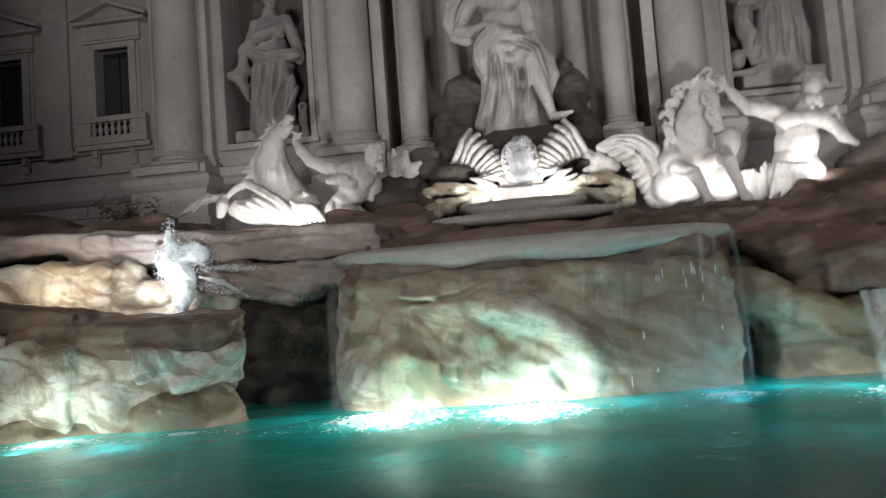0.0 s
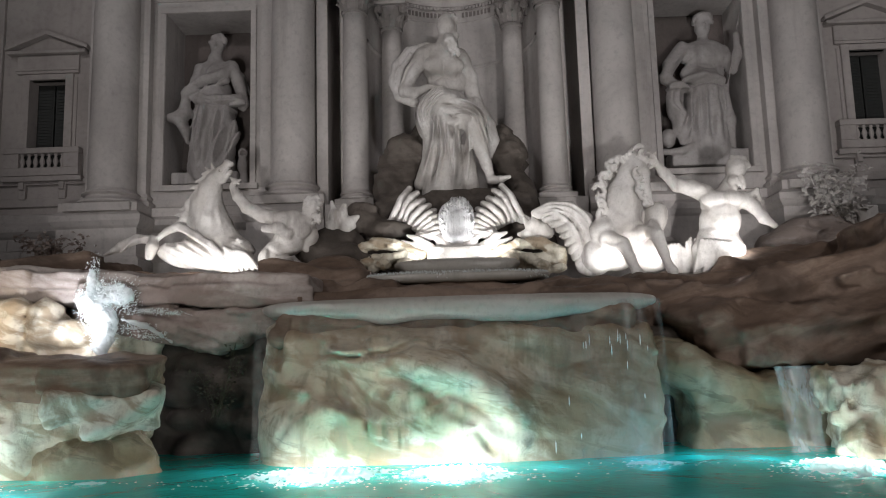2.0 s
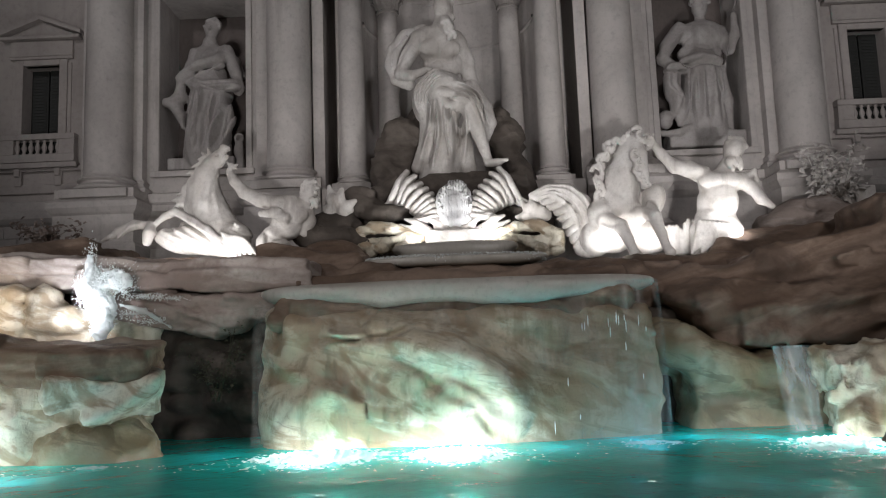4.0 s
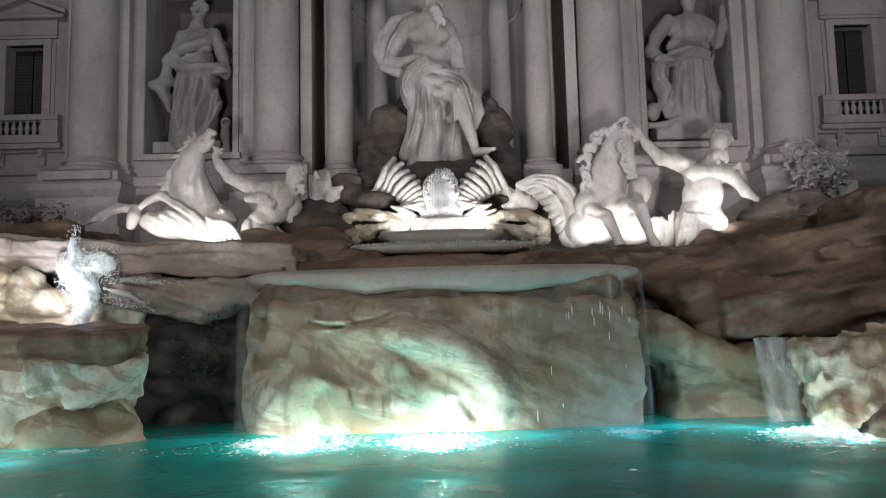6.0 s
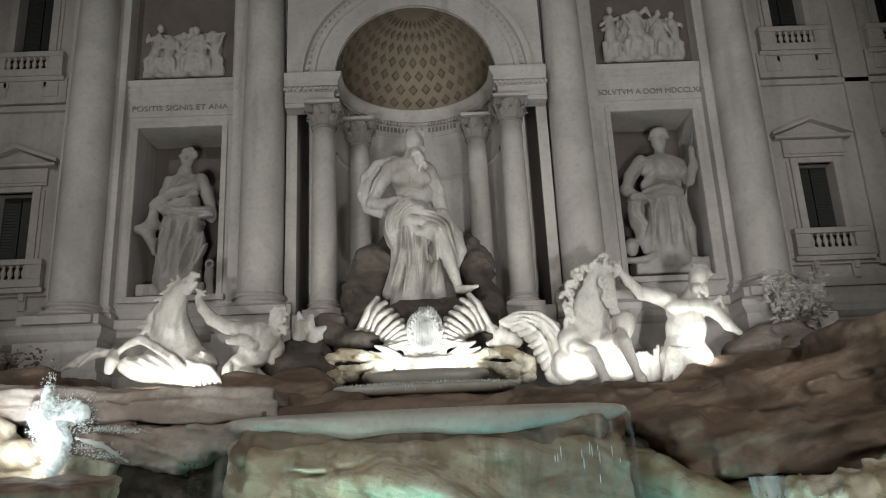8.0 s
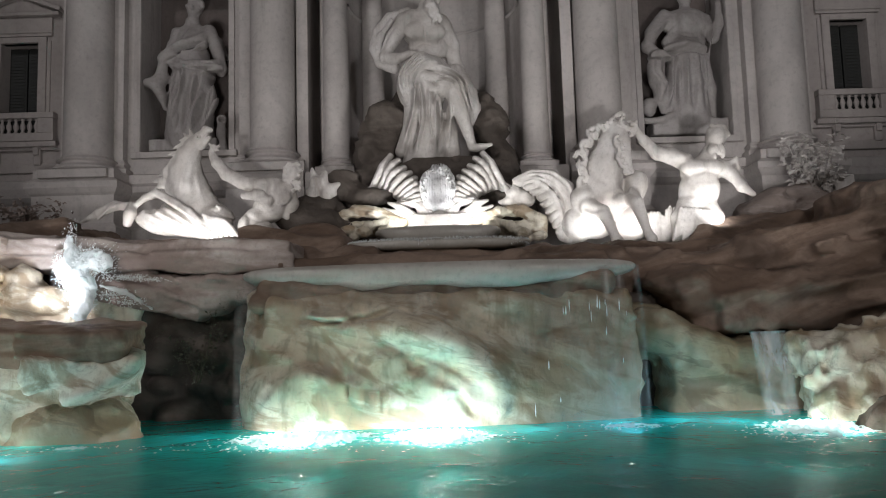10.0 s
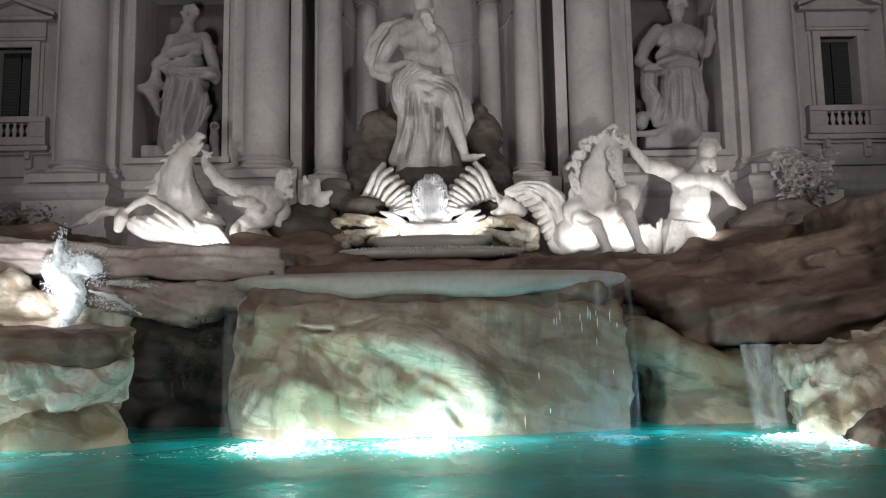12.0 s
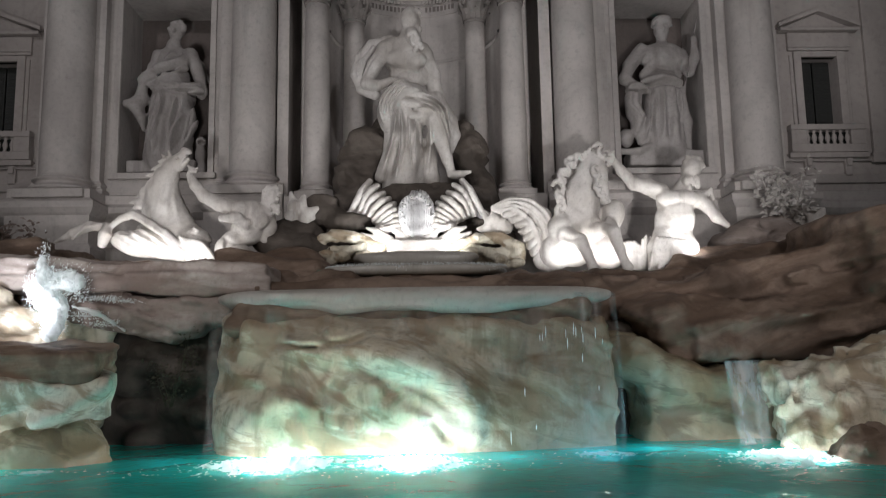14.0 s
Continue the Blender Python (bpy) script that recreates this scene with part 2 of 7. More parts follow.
def water_skin():
    """Pool water: clear with a green-blue tint, small wind waves, gloss by Fresnel."""
    m, n, l, p = nodes_of("pool water")
    out = n["Material Output"]
    n.remove(p)
    a = noise_tex(n, l, 1.1, 4, 0.55, stretch=(0.9, 0.8, 1), warp=0.8)
    b = noise_tex(n, l, 4.0, 3, 0.55, stretch=(0.9, 0.8, 1), warp=0.8)
    nb = bump(n, l, b.outputs[0], 0.2, 0.035, bump(n, l, a.outputs[0], 0.30, 0.17))
    clear = n.new("ShaderNodeBsdfTransparent")
    clear.inputs[0].default_value = (0.62, 0.86, 0.82, 1)
    body = n.new("ShaderNodeBsdfDiffuse")
    cloud = noise_tex(n, l, 0.8, 4, 0.6, stretch=(0.7, 1, 1), warp=0.6)
    l.new(mixc(n, l, ramp_out(n, l, cloud, 0.35, 0.7), (0.010, 0.38, 0.33), (0.018, 0.56, 0.49)), body.inputs[0])
    l.new(nb, body.inputs["Normal"])
    lit = n.new("ShaderNodeBsdfTranslucent")
    lit.inputs[0].default_value = (0.03, 0.64, 0.58, 1)
    milk = n.new("ShaderNodeMixShader")
    l.new(body.outputs[0], milk.inputs[1]), l.new(lit.outputs[0], milk.inputs[2])
    mix0 = n.new("ShaderNodeMixShader")
    mix0.inputs[0].default_value = 0.88
    l.new(clear.outputs[0], mix0.inputs[1]), l.new(milk.outputs[0], mix0.inputs[2])
    gloss = n.new("ShaderNodeBsdfGlossy")
    gloss.inputs["Roughness"].default_value = 0.26
    l.new(nb, gloss.inputs["Normal"])
    fr = n.new("ShaderNodeFresnel")
    fr.inputs[0].default_value = 1.22
    l.new(nb, fr.inputs["Normal"])
    mix = n.new("ShaderNodeMixShader")
    l.new(fr.outputs[0], mix.inputs[0]), l.new(mix0.outputs[0], mix.inputs[1]), l.new(gloss.outputs[0], mix.inputs[2])
    l.new(mix.outputs[0], out.inputs[0])
    return m


def water_veil(name, cover, scale=3.0, white=(0.80, 0.84, 0.84), lo=0.40, hi=0.78):
    """A falling sheet: torn vertical threads of white water, clear between them."""
    m, n, l, p = nodes_of(name)
    out = n["Material Output"]
    p.inputs["Base Color"].default_value = (*white, 1)
    p.inputs["Roughness"].default_value = 0.25
    x = noise_tex(n, l, scale, 6, 0.65, stretch=(1, 1, 0.08), warp=0.2)
    clear = n.new("ShaderNodeBsdfTransparent")
    mix = n.new("ShaderNodeMixShader")
    l.new(ramp_out(n, l, x, lo, hi, cover), mix.inputs[0])
    l.new(clear.outputs[0], mix.inputs[1]), l.new(p.outputs[0], mix.inputs[2])
    l.new(mix.outputs[0], out.inputs[0])
    return m


def froth():
    """Foam: white, half of the light passes through it."""
    m, n, l, p = nodes_of("white foam")
    p.inputs["Base Color"].default_value = (0.86, 0.89, 0.89, 1)
    p.inputs["Roughness"].default_value = 0.4
    t = n.new("ShaderNodeBsdfTranslucent")
    t.inputs[0].default_value = (0.88, 0.93, 0.93, 1)
    x = noise_tex(n, l, 14, 5, 0.65)
    l.new(bump(n, l, x.outputs[0], 0.6, 0.03), p.inputs["Normal"])
    mix = n.new("ShaderNodeMixShader")
    mix.inputs[0].default_value = 0.45
    l.new(p.outputs[0], mix.inputs[1]), l.new(t.outputs[0], mix.inputs[2])
    l.new(mix.outputs[0], n["Material Output"].inputs[0])
    return m


FOAM = froth()
WATER = water_skin()
VEIL = water_veil("thin falling water", 0.30, 3.4, (0.5, 0.52, 0.50))


# ---- building kit ----
def link(name, me, mat, parent=None, label="", at=None):
    if mat and not me.materials:
        me.materials.append(mat)
    ob = new(name, me)
    if at:
        ob.location = at
    if parent:
        ob.parent = parent
    if label:
        ob["label"] = label
    return ob


def mesh_of(bm, name, smooth=False):
    bmesh.ops.recalc_face_normals(bm, faces=bm.faces)
    me = bpy.data.meshes.new(name)
    bm.to_mesh(me)
    bm.free()
    if smooth:
        for f in me.polygons:
            f.use_smooth = True
    return me


def part(name, bm, mat, parent=None, label="", smooth=False, at=None):
    return link(name, mesh_of(bm, name, smooth), mat, parent, label, at)


def thing(name, label, category, at=(0, 0, 0), group="", kind=""):
    ob = new(name)
    ob.location = at
    return tagged(ob, label, category, group, kind)


def box(bm, x0, x1, y0, y1, z0, z1, soft=0.0):
    vs = bmesh.ops.create_cube(bm, size=1, matrix=Matrix.Translation(((x0 + x1) / 2, (y0 + y1) / 2, (z0 + z1) / 2)) @ Matrix.Diagonal((abs(x1 - x0), abs(y1 - y0), abs(z1 - z0), 1)))["verts"]
    if soft:
        es = {e for v in vs for e in v.link_edges}
        bmesh.ops.bevel(bm, geom=list(es), offset=soft, segments=2, affect="EDGES", profile=0.5)


def sweep(bm, prof, path):
    """A moulding: the profile (out, z) carried along the plan path, out being to the path's right."""
    rings = []
    pts = [Vector(p) for p in path]
    for i, p in enumerate(pts):
        a = (pts[i] - pts[i - 1]).normalized() if i else (pts[1] - pts[0]).normalized()
        b = (pts[i + 1] - pts[i]).normalized() if i < len(pts) - 1 else a
        na, nb = Vector((a.y, -a.x)), Vector((b.y, -b.x))
        k = na + nb
        k = k / max(k.dot(na), 0.3)
        rings.append([bm.verts.new((p.x + k.x * o, p.y + k.y * o, z)) for o, z in prof])
    for r, s in zip(rings, rings[1:]):
        for j in range(len(prof)):
            bm.faces.new((r[j], r[(j + 1) % len(prof)], s[(j + 1) % len(prof)], s[j]))
    bm.faces.new(rings[0])
    bm.faces.new(rings[-1][::-1])


def lathe(bm, prof, cx=0.0, cy=0.0, seg=24, a0=0.0, a1=360.0):
    full = abs(a1 - a0) >= 360
    rings = []
    for i in range(seg if full else seg + 1):
        a = radians(a0 + (a1 - a0) * i / seg)
        rings.append([bm.verts.new((cx + r * math.cos(a), cy + r * math.sin(a), z)) for r, z in prof])
    for i in range(len(rings) if full else len(rings) - 1):
        r, s = rings[i], rings[(i + 1) % len(rings)]
        for j in range(len(prof) - 1):
            bm.faces.new((r[j], s[j], s[j + 1], r[j + 1]))
    if full:
        for j in (0, -1):
            if prof[j][0] > 1e-4:
                bm.faces.new([r[j] for r in rings])


# ---- carving kit: soft unions of round forms on a grid, then skinned ----
def lattice(ix, iy, iz, seed):
    h = (ix * 374761393 + iy * 668265263 + iz * 2147483647 + seed * 974711) & 0xFFFFFFFF
    h = ((h ^ (h >> 13)) * 1274126177) & 0xFFFFFFFF
    return ((h ^ (h >> 16)) & 0xFFFF) / 32767.5 - 1.0


def vnoise(p, seed=0):
    q = np.floor(p).astype(np.int64)
    f = p - q
    f = f * f * (3 - 2 * f)
    out = 0
    for dx in (0, 1):
        for dy in (0, 1):
            for dz in (0, 1):
                w = (f[:, 0] if dx else 1 - f[:, 0]) * (f[:, 1] if dy else 1 - f[:, 1]) * (f[:, 2] if dz else 1 - f[:, 2])
                out = out + w * lattice(q[:, 0] + dx, q[:, 1] + dy, q[:, 2] + dz, seed)
    return out


def fbm(p, seed=0, octaves=4):
    return sum(vnoise(p * 2.03 ** i, seed + i) * 0.5 ** i for i in range(octaves))


class Clay:
    def __init__(self, cell, blend=0.1):
        self.cell, self.blend, self.forms, self.waves = cell, blend, [], []

    def cap(self, a, ra, b, rb, k=None, cut=False):
        a, b = np.array(a, float), np.array(b, float)

        def f(p):
            ab = b - a
            h = np.clip(((p - a) @ ab) / max(ab @ ab, 1e-9), 0, 1)
            return np.linalg.norm(p - a - h[:, None] * ab, axis=1) - (ra + (rb - ra) * h)
        r = max(ra, rb)
        self.forms.append((np.minimum(a, b) - r, np.maximum(a, b) + r, f, self.blend if k is None else k, cut))
        return self

    def chain(self, pts, radii, k=None):
        for (a, ra), (b, rb) in zip(zip(pts, radii), list(zip(pts, radii))[1:]):
            self.cap(a, ra, b, rb, k)
        return self

    def turned(self, c, r, turn, f, k, cut):
        c, r = np.array(c, float), np.array(r, float)
        m = np.array(Euler([radians(v) for v in turn]).to_matrix())
        e = np.abs(m) @ r
        self.forms.append((c - e, c + e, lambda p: f((p - c) @ m, r), self.blend if k is None else k, cut))
        return self

    def ell(self, c, r, turn=(0, 0, 0), k=None, cut=False):
        def f(q, r):
            k0 = np.linalg.norm(q / r, axis=1)
            return k0 * (k0 - 1) / np.maximum(np.linalg.norm(q / (r * r), axis=1), 1e-6)
        return self.turned(c, r, turn, f, k, cut)

    def block(self, c, r, turn=(0, 0, 0), soft=0.1, k=None, cut=False):
        def f(q, r):
            d = np.abs(q) - (r - soft)
            return np.linalg.norm(np.maximum(d, 0), axis=1) + np.minimum(d.max(1), 0) - soft
        return self.turned(c, r, turn, f, k, cut)

    def rough(self, amp, size, seed=0, octaves=4, flat=1.0):
        s = np.array((1 / size, 1 / size, flat / size))
        self.waves.append((lambda p: amp * fbm(p * s, seed, octaves), 1.6 * amp))
        return self

    def strata(self, amp, pitch, tilt=0.0, seed=0):
        """Ledges: worn beds of stone that step in and out."""
        def f(p):
            h = (p[:, 2] + tilt * p[:, 0] + 0.25 * vnoise(p * 0.6, seed)) / pitch
            return amp * (np.abs((h % 1.0) - 0.5) * 4 - 1) * (0.6 + 0.4 * vnoise(p * 0.5 + 7, seed))
        self.waves.append((f, amp))
        return self

    def beds(self, amp, long, short, lean, seed=0):
        """Worn ridges that run down at a slant."""
        u = radians(lean)

        def f(p):
            q = np.stack([(p[:, 0] * math.cos(u) - p[:, 2] * math.sin(u)) / long, p[:, 1] / long, (p[:, 0] * math.sin(u) + p[:, 2] * math.cos(u)) / short], 1)
            return amp * (np.abs(vnoise(q, seed)) * 2.4 - 0.8 + 0.5 * np.abs(vnoise(q * 2.1, seed + 1)))
        self.waves.append((f, amp * 1.6))
        return self

    def crack(self, amp, size, seed=0):
        s = 1 / size

        def f(p):
            v = vnoise(p * s + 0.5 * vnoise(p * s * 1.7, seed + 5)[:, None], seed)
            return amp * np.clip(1 - np.abs(v) * 9, 0, 1)
        self.waves.append((f, amp))
        return self

    def folds(self, cx, cy, z0, z1, count, amp, lean=0.0, seed=0):
        """Drapery: pleats that run down round an upright axis, uneven and fading at the top and bottom."""
        def f(p):
            a = np.arctan2(p[:, 1] - cy, p[:, 0] - cx)
            m = np.clip((p[:, 2] - z0) / 0.35, 0, 1) * np.clip((z1 - p[:, 2]) / 0.35, 0, 1)
            w = vnoise(p * np.array((1.1, 1.1, 0.5)), seed)
            ridge = np.abs(np.sin(0.5 * (a * count + lean * p[:, 2] + 4.6 * w))) ** 0.8
            return amp * m * ((1.1 - 2.2 * ridge) * (0.8 + 0.5 * w) + 0.3 * np.sin(a * count * 2.3 + 1.7 * lean * p[:, 2] + 4 * w))
        self.waves.append((f, amp * 1.5))
        return self

    def strokes(self, lines, back=1e9):
        """Ridges (or grooves) that follow curves over the front of the body: folds, muscles, feathers."""
        done = []
        for pts, width, amp in lines:
            q = np.array([(p[0], p[2]) for p in pts], float)
            q = np.concatenate([q[:1] * 2 - q[1:2], q, q[-1:] * 2 - q[-2:-1]])
            line = []
            for i in range(1, len(q) - 2):
                for t in np.linspace(0, 1, 6)[:-1]:
                    line.append(0.5 * (2 * q[i] + (q[i + 1] - q[i - 1]) * t + (2 * q[i - 1] - 5 * q[i] + 4 * q[i + 1] - q[i + 2]) * t * t + (3 * q[i] - q[i - 1] - 3 * q[i + 1] + q[i + 2]) * t ** 3))
            done.append((np.array(line + [q[-2]]), width, amp))

        def f(p):
            out = np.zeros(len(p))
            for line, w, amp in done:
                lo, hi = line.min(0) - 2.5 * w, line.max(0) + 2.5 * w
                s = np.nonzero((p[:, 0] > lo[0]) & (p[:, 0] < hi[0]) & (p[:, 2] > lo[1]) & (p[:, 2] < hi[1]) & (p[:, 1] < back))[0]
                if not len(s):
                    continue
                q = p[s][:, (0, 2)]
                d, along = np.full(len(s), 1e9), np.zeros(len(s))
                for i, (a, b) in enumerate(zip(line, line[1:])):
                    ab = b - a
                    h = np.clip(((q - a) @ ab) / max(ab @ ab, 1e-9), 0, 1)
                    e = np.linalg.norm(q - a - h[:, None] * ab, axis=1)
                    along = np.where(e < d, (i + h) / (len(line) - 1), along)
                    d = np.minimum(d, e)
                out[s] -= amp * np.exp(-(d / w) ** 2) * np.clip(4 * np.minimum(along, 1 - along) + 0.1, 0, 1)
            return out
        self.waves.append((f, 1.3 * max(abs(v[2]) for v in lines)))
        return self

    def mesh(self, name, origin=(0, 0, 0), floor=None):
        lo = np.min([f[0] for f in self.forms if not f[4]], axis=0) - 3 * self.cell - 0.15
        hi = np.max([f[1] for f in self.forms if not f[4]], axis=0) + 3 * self.cell + 0.15
        n = np.ceil((hi - lo) / self.cell).astype(int) + 1
        ax = [lo[i] + np.arange(n[i]) * self.cell for i in range(3)]
        d = np.full(n, 1.0)
        for flo, fhi, f, k, cut in self.forms:
            pad = k + 0.2 + 2 * self.cell
            s = [slice(max(0, int((flo[i] - pad - lo[i]) / self.cell)), min(n[i], int((fhi[i] + pad - lo[i]) / self.cell) + 2)) for i in range(3)]
            g = np.meshgrid(*(ax[i][s[i]] for i in range(3)), indexing="ij")
            if not g[0].size:
                continue
            v = f(np.stack([x.ravel() for x in g], 1)).reshape(g[0].shape)
            o = d[tuple(s)]
            k = max(k, 1e-4)
            if cut:
                h = np.clip(0.5 - 0.5 * (o + v) / k, 0, 1)
                d[tuple(s)] = o * (1 - h) + (-v) * h + k * h * (1 - h)
            else:
                h = np.clip(0.5 + 0.5 * (o - v) / k, 0, 1)
                d[tuple(s)] = o * (1 - h) + v * h - k * h * (1 - h)
        if self.waves:
            reach = sum(w[1] for w in self.waves) + 2 * self.cell
            near = np.argwhere(np.abs(d) < reach)
            p = lo + near * self.cell
            add = sum(w[0](p) for w in self.waves)
            d[near[:, 0], near[:, 1], near[:, 2]] += add
        if floor is not None:
            d = np.maximum(d, floor - ax[2][None, None, :])
        d[0], d[-1], d[:, 0], d[:, -1], d[:, :, 0], d[:, :, -1] = 1, 1, 1, 1, 1, 1
        return skin(d, lo - np.array(origin), self.cell, name)


def fan(a, b, count, width, amp):
    """Curves that pass step by step from one curve into another."""
    out = []
    for k in range(count):
        t = k / (count - 1)
        out.append(([tuple(p[j] * (1 - t) + q[j] * t for j in range(3)) for p, q in zip(a, b)], width, amp))
    return out


def drape(a, b, count, seed, amp):
    """Uneven folds of cloth between two curves: some break off early, widths and depths differ."""
    rr, out = random.Random(seed), []
    for k in range(count):
        t = min(max((k + rr.uniform(-0.4, 0.4)) / (count - 1), 0), 1)
        bend = rr.uniform(-0.1, 0.1)
        pts = [tuple(p[j] * (1 - t) + q[j] * t + (bend * math.sin(2.1 * i + k) if j == 0 else 0) for j in range(3)) for i, (p, q) in enumerate(zip(a, b))]
        cut = rr.random()
        pts = pts[1:] if cut < 0.2 and len(pts) > 2 else pts[:-1] if cut < 0.35 and len(pts) > 2 else pts
        out.append((pts, rr.uniform(0.04, 0.095), amp * rr.uniform(0.6, 1.3) * (1 if rr.random() < 0.65 else -0.8)))
    return out


def skin(d, lo, cell, name):
    """Surface nets: one vertex in each cell that the surface crosses."""
    inside = d < 0
    n = np.array(d.shape) - 1
    acc = np.zeros((*n, 3))
    cnt = np.zeros(n)
    corner = [(i, j, k) for i in (0, 1) for j in (0, 1) for k in (0, 1)]

    def at(a, c):
        return a[c[0]:c[0] + n[0], c[1]:c[1] + n[1], c[2]:c[2] + n[2]]
    for c in corner:
        for axis in range(3):
            if c[axis]:
                continue
            e = tuple(c[i] + (i == axis) for i in range(3))
            va, vb = at(d, c), at(d, e)
            x = at(inside, c) != at(inside, e)
            t = np.where(x, va / np.where(x, va - vb, 1), 0)
            for i in range(3):
                acc[..., i] += x * (c[i] + (t if i == axis else 0))
            cnt += x
    live = cnt > 0
    index = np.full(n, -1)
    index[live] = np.arange(live.sum())
    cells = np.argwhere(live)
    verts = lo + (cells + acc[live] / cnt[live][:, None]) * cell
    quads = []
    for axis in range(3):
        u, v = (axis + 1) % 3, (axis + 2) % 3
        a = inside
        b = np.roll(inside, -1, axis)
        flip = (a != b)
        sl = [slice(None)] * 3
        sl[axis] = slice(0, -1)
        idx = np.argwhere(flip[tuple(sl)])
        idx = idx[(idx[:, u] > 0) & (idx[:, v] > 0) & (idx[:, u] < n[u]) & (idx[:, v] < n[v]) & (idx[:, axis] < n[axis])]
        du, dv = np.eye(3, dtype=int)[u], np.eye(3, dtype=int)[v]
        q = np.stack([index[tuple((idx - s).T)] for s in (0 * du, du, du + dv, dv)], 1)
        out = a[tuple(idx.T)]
        q[~out] = q[~out][:, ::-1]
        quads.append(q)
    quads = np.concatenate(quads)
    quads = quads[(quads >= 0).all(1)]
    # keep the one great body, drop loose crumbs
    mark = np.arange(len(verts))
    a, b = np.concatenate([quads[:, 0], quads[:, 1], quads[:, 2]]), np.concatenate([quads[:, 1], quads[:, 2], quads[:, 3]])
    while True:
        low = np.minimum(mark[a], mark[b])
        nxt = mark.copy()
        np.minimum.at(nxt, mark[a], low), np.minimum.at(nxt, mark[b], low)
        nxt = nxt[nxt[nxt]]
        if (nxt == mark).all():
            break
        mark = nxt
    main = np.bincount(mark[quads[:, 0]]).argmax()
    quads = quads[mark[quads[:, 0]] == main]
    used = np.unique(quads)
    slot = np.zeros(len(verts), int)
    slot[used] = np.arange(len(used))
    verts, quads = verts[used], slot[quads]
    me = bpy.data.meshes.new(name)
    me.from_pydata(verts.tolist(), [], quads.tolist())
    me.update()
    for f in me.polygons:
        f.use_smooth = True
    return me


def carved(name, clay, mat, label, category, at, group="", kind="", floor=None):
    ob = link(name, clay.mesh(name, at, floor), mat, at=at)
    return tagged(ob, label, category, group, kind)


# ---- the large structure: ground, pool, palace front ----
bm = bmesh.new()
for x0, x1, y0, y1 in ((-120, 120, -120, 1.2), (-120, -26, 1.2, 120), (26, 120, 1.2, 120), (-26, 26, 30, 120)):
    box(bm, x0, x1, y0, y1, -0.4, 0.35)
tagged(part("ground", bm, PAVING), "dark basalt paving of the square round the pool", "ground", kind="structure")
bm = bmesh.new()
box(bm, -26, 26, 1.2, 30, -1.1, -0.75)
tagged(part("pool_floor", bm, FLOOR), "pale turquoise plastered floor of the pool", "pool floor", kind="structure")
bm = bmesh.new()
sweep(bm, [(0, -0.75), (0.0, 0.42), (-0.05, 0.5), (-0.6, 0.5), (-0.6, -0.75)], [(-26, 1.2), (26, 1.2)])
tagged(part("pool_rim", bm, FACADE), "low travertine rim at the edge of the pool", "pool rim", kind="structure")
bm = bmesh.new()
bmesh.ops.create_grid(bm, x_segments=2, y_segments=2, size=1, matrix=Matrix.Translation((0, 14, 0)) @ Matrix.Diagonal((26, 12.2, 1, 1)))
pool = tagged(part("water", bm, WATER), "turquoise pool water with small ripples, lit from below", "water", kind="structure")
pool.visible_shadow = False

# houses that close the square
for n, (x0, x1, y0, y1) in enumerate(((-40, 40, -26, -22), (-40, -28, -22, 34), (28, 40, -22, 34))):
    bm = bmesh.new()
    box(bm, x0, x1, y0, y1, 0.35, 17)
    tagged(part("wall_" + ("south", "west", "east")[n], bm, WING), "plain plastered house wall across the square", "wall", kind="structure")

WY, CY = 27.2, 27.0          # planes of the wings and of the bays with the niches
WIN = (15.25, 19.65)         # window axes in each wing


def wall_cells(bm, x0, x1, y, holes, top=24.5, base=-0.7, thick=1.6):
    """A wall from x0 to x1 with rectangular holes (xa, xb, za, zb) that go through."""
    xs = sorted({x0, x1, *(h[0] for h in holes), *(h[1] for h in holes)})
    for a, b in zip(xs, xs[1:]):
        z = base
        for h in sorted((h for h in holes if h[0] <= a and h[1] >= b), key=lambda h: h[2]):
            box(bm, a, b, y, y + thick, z, h[2])
            z = h[3]
        box(bm, a, b, y, y + thick, z, top)


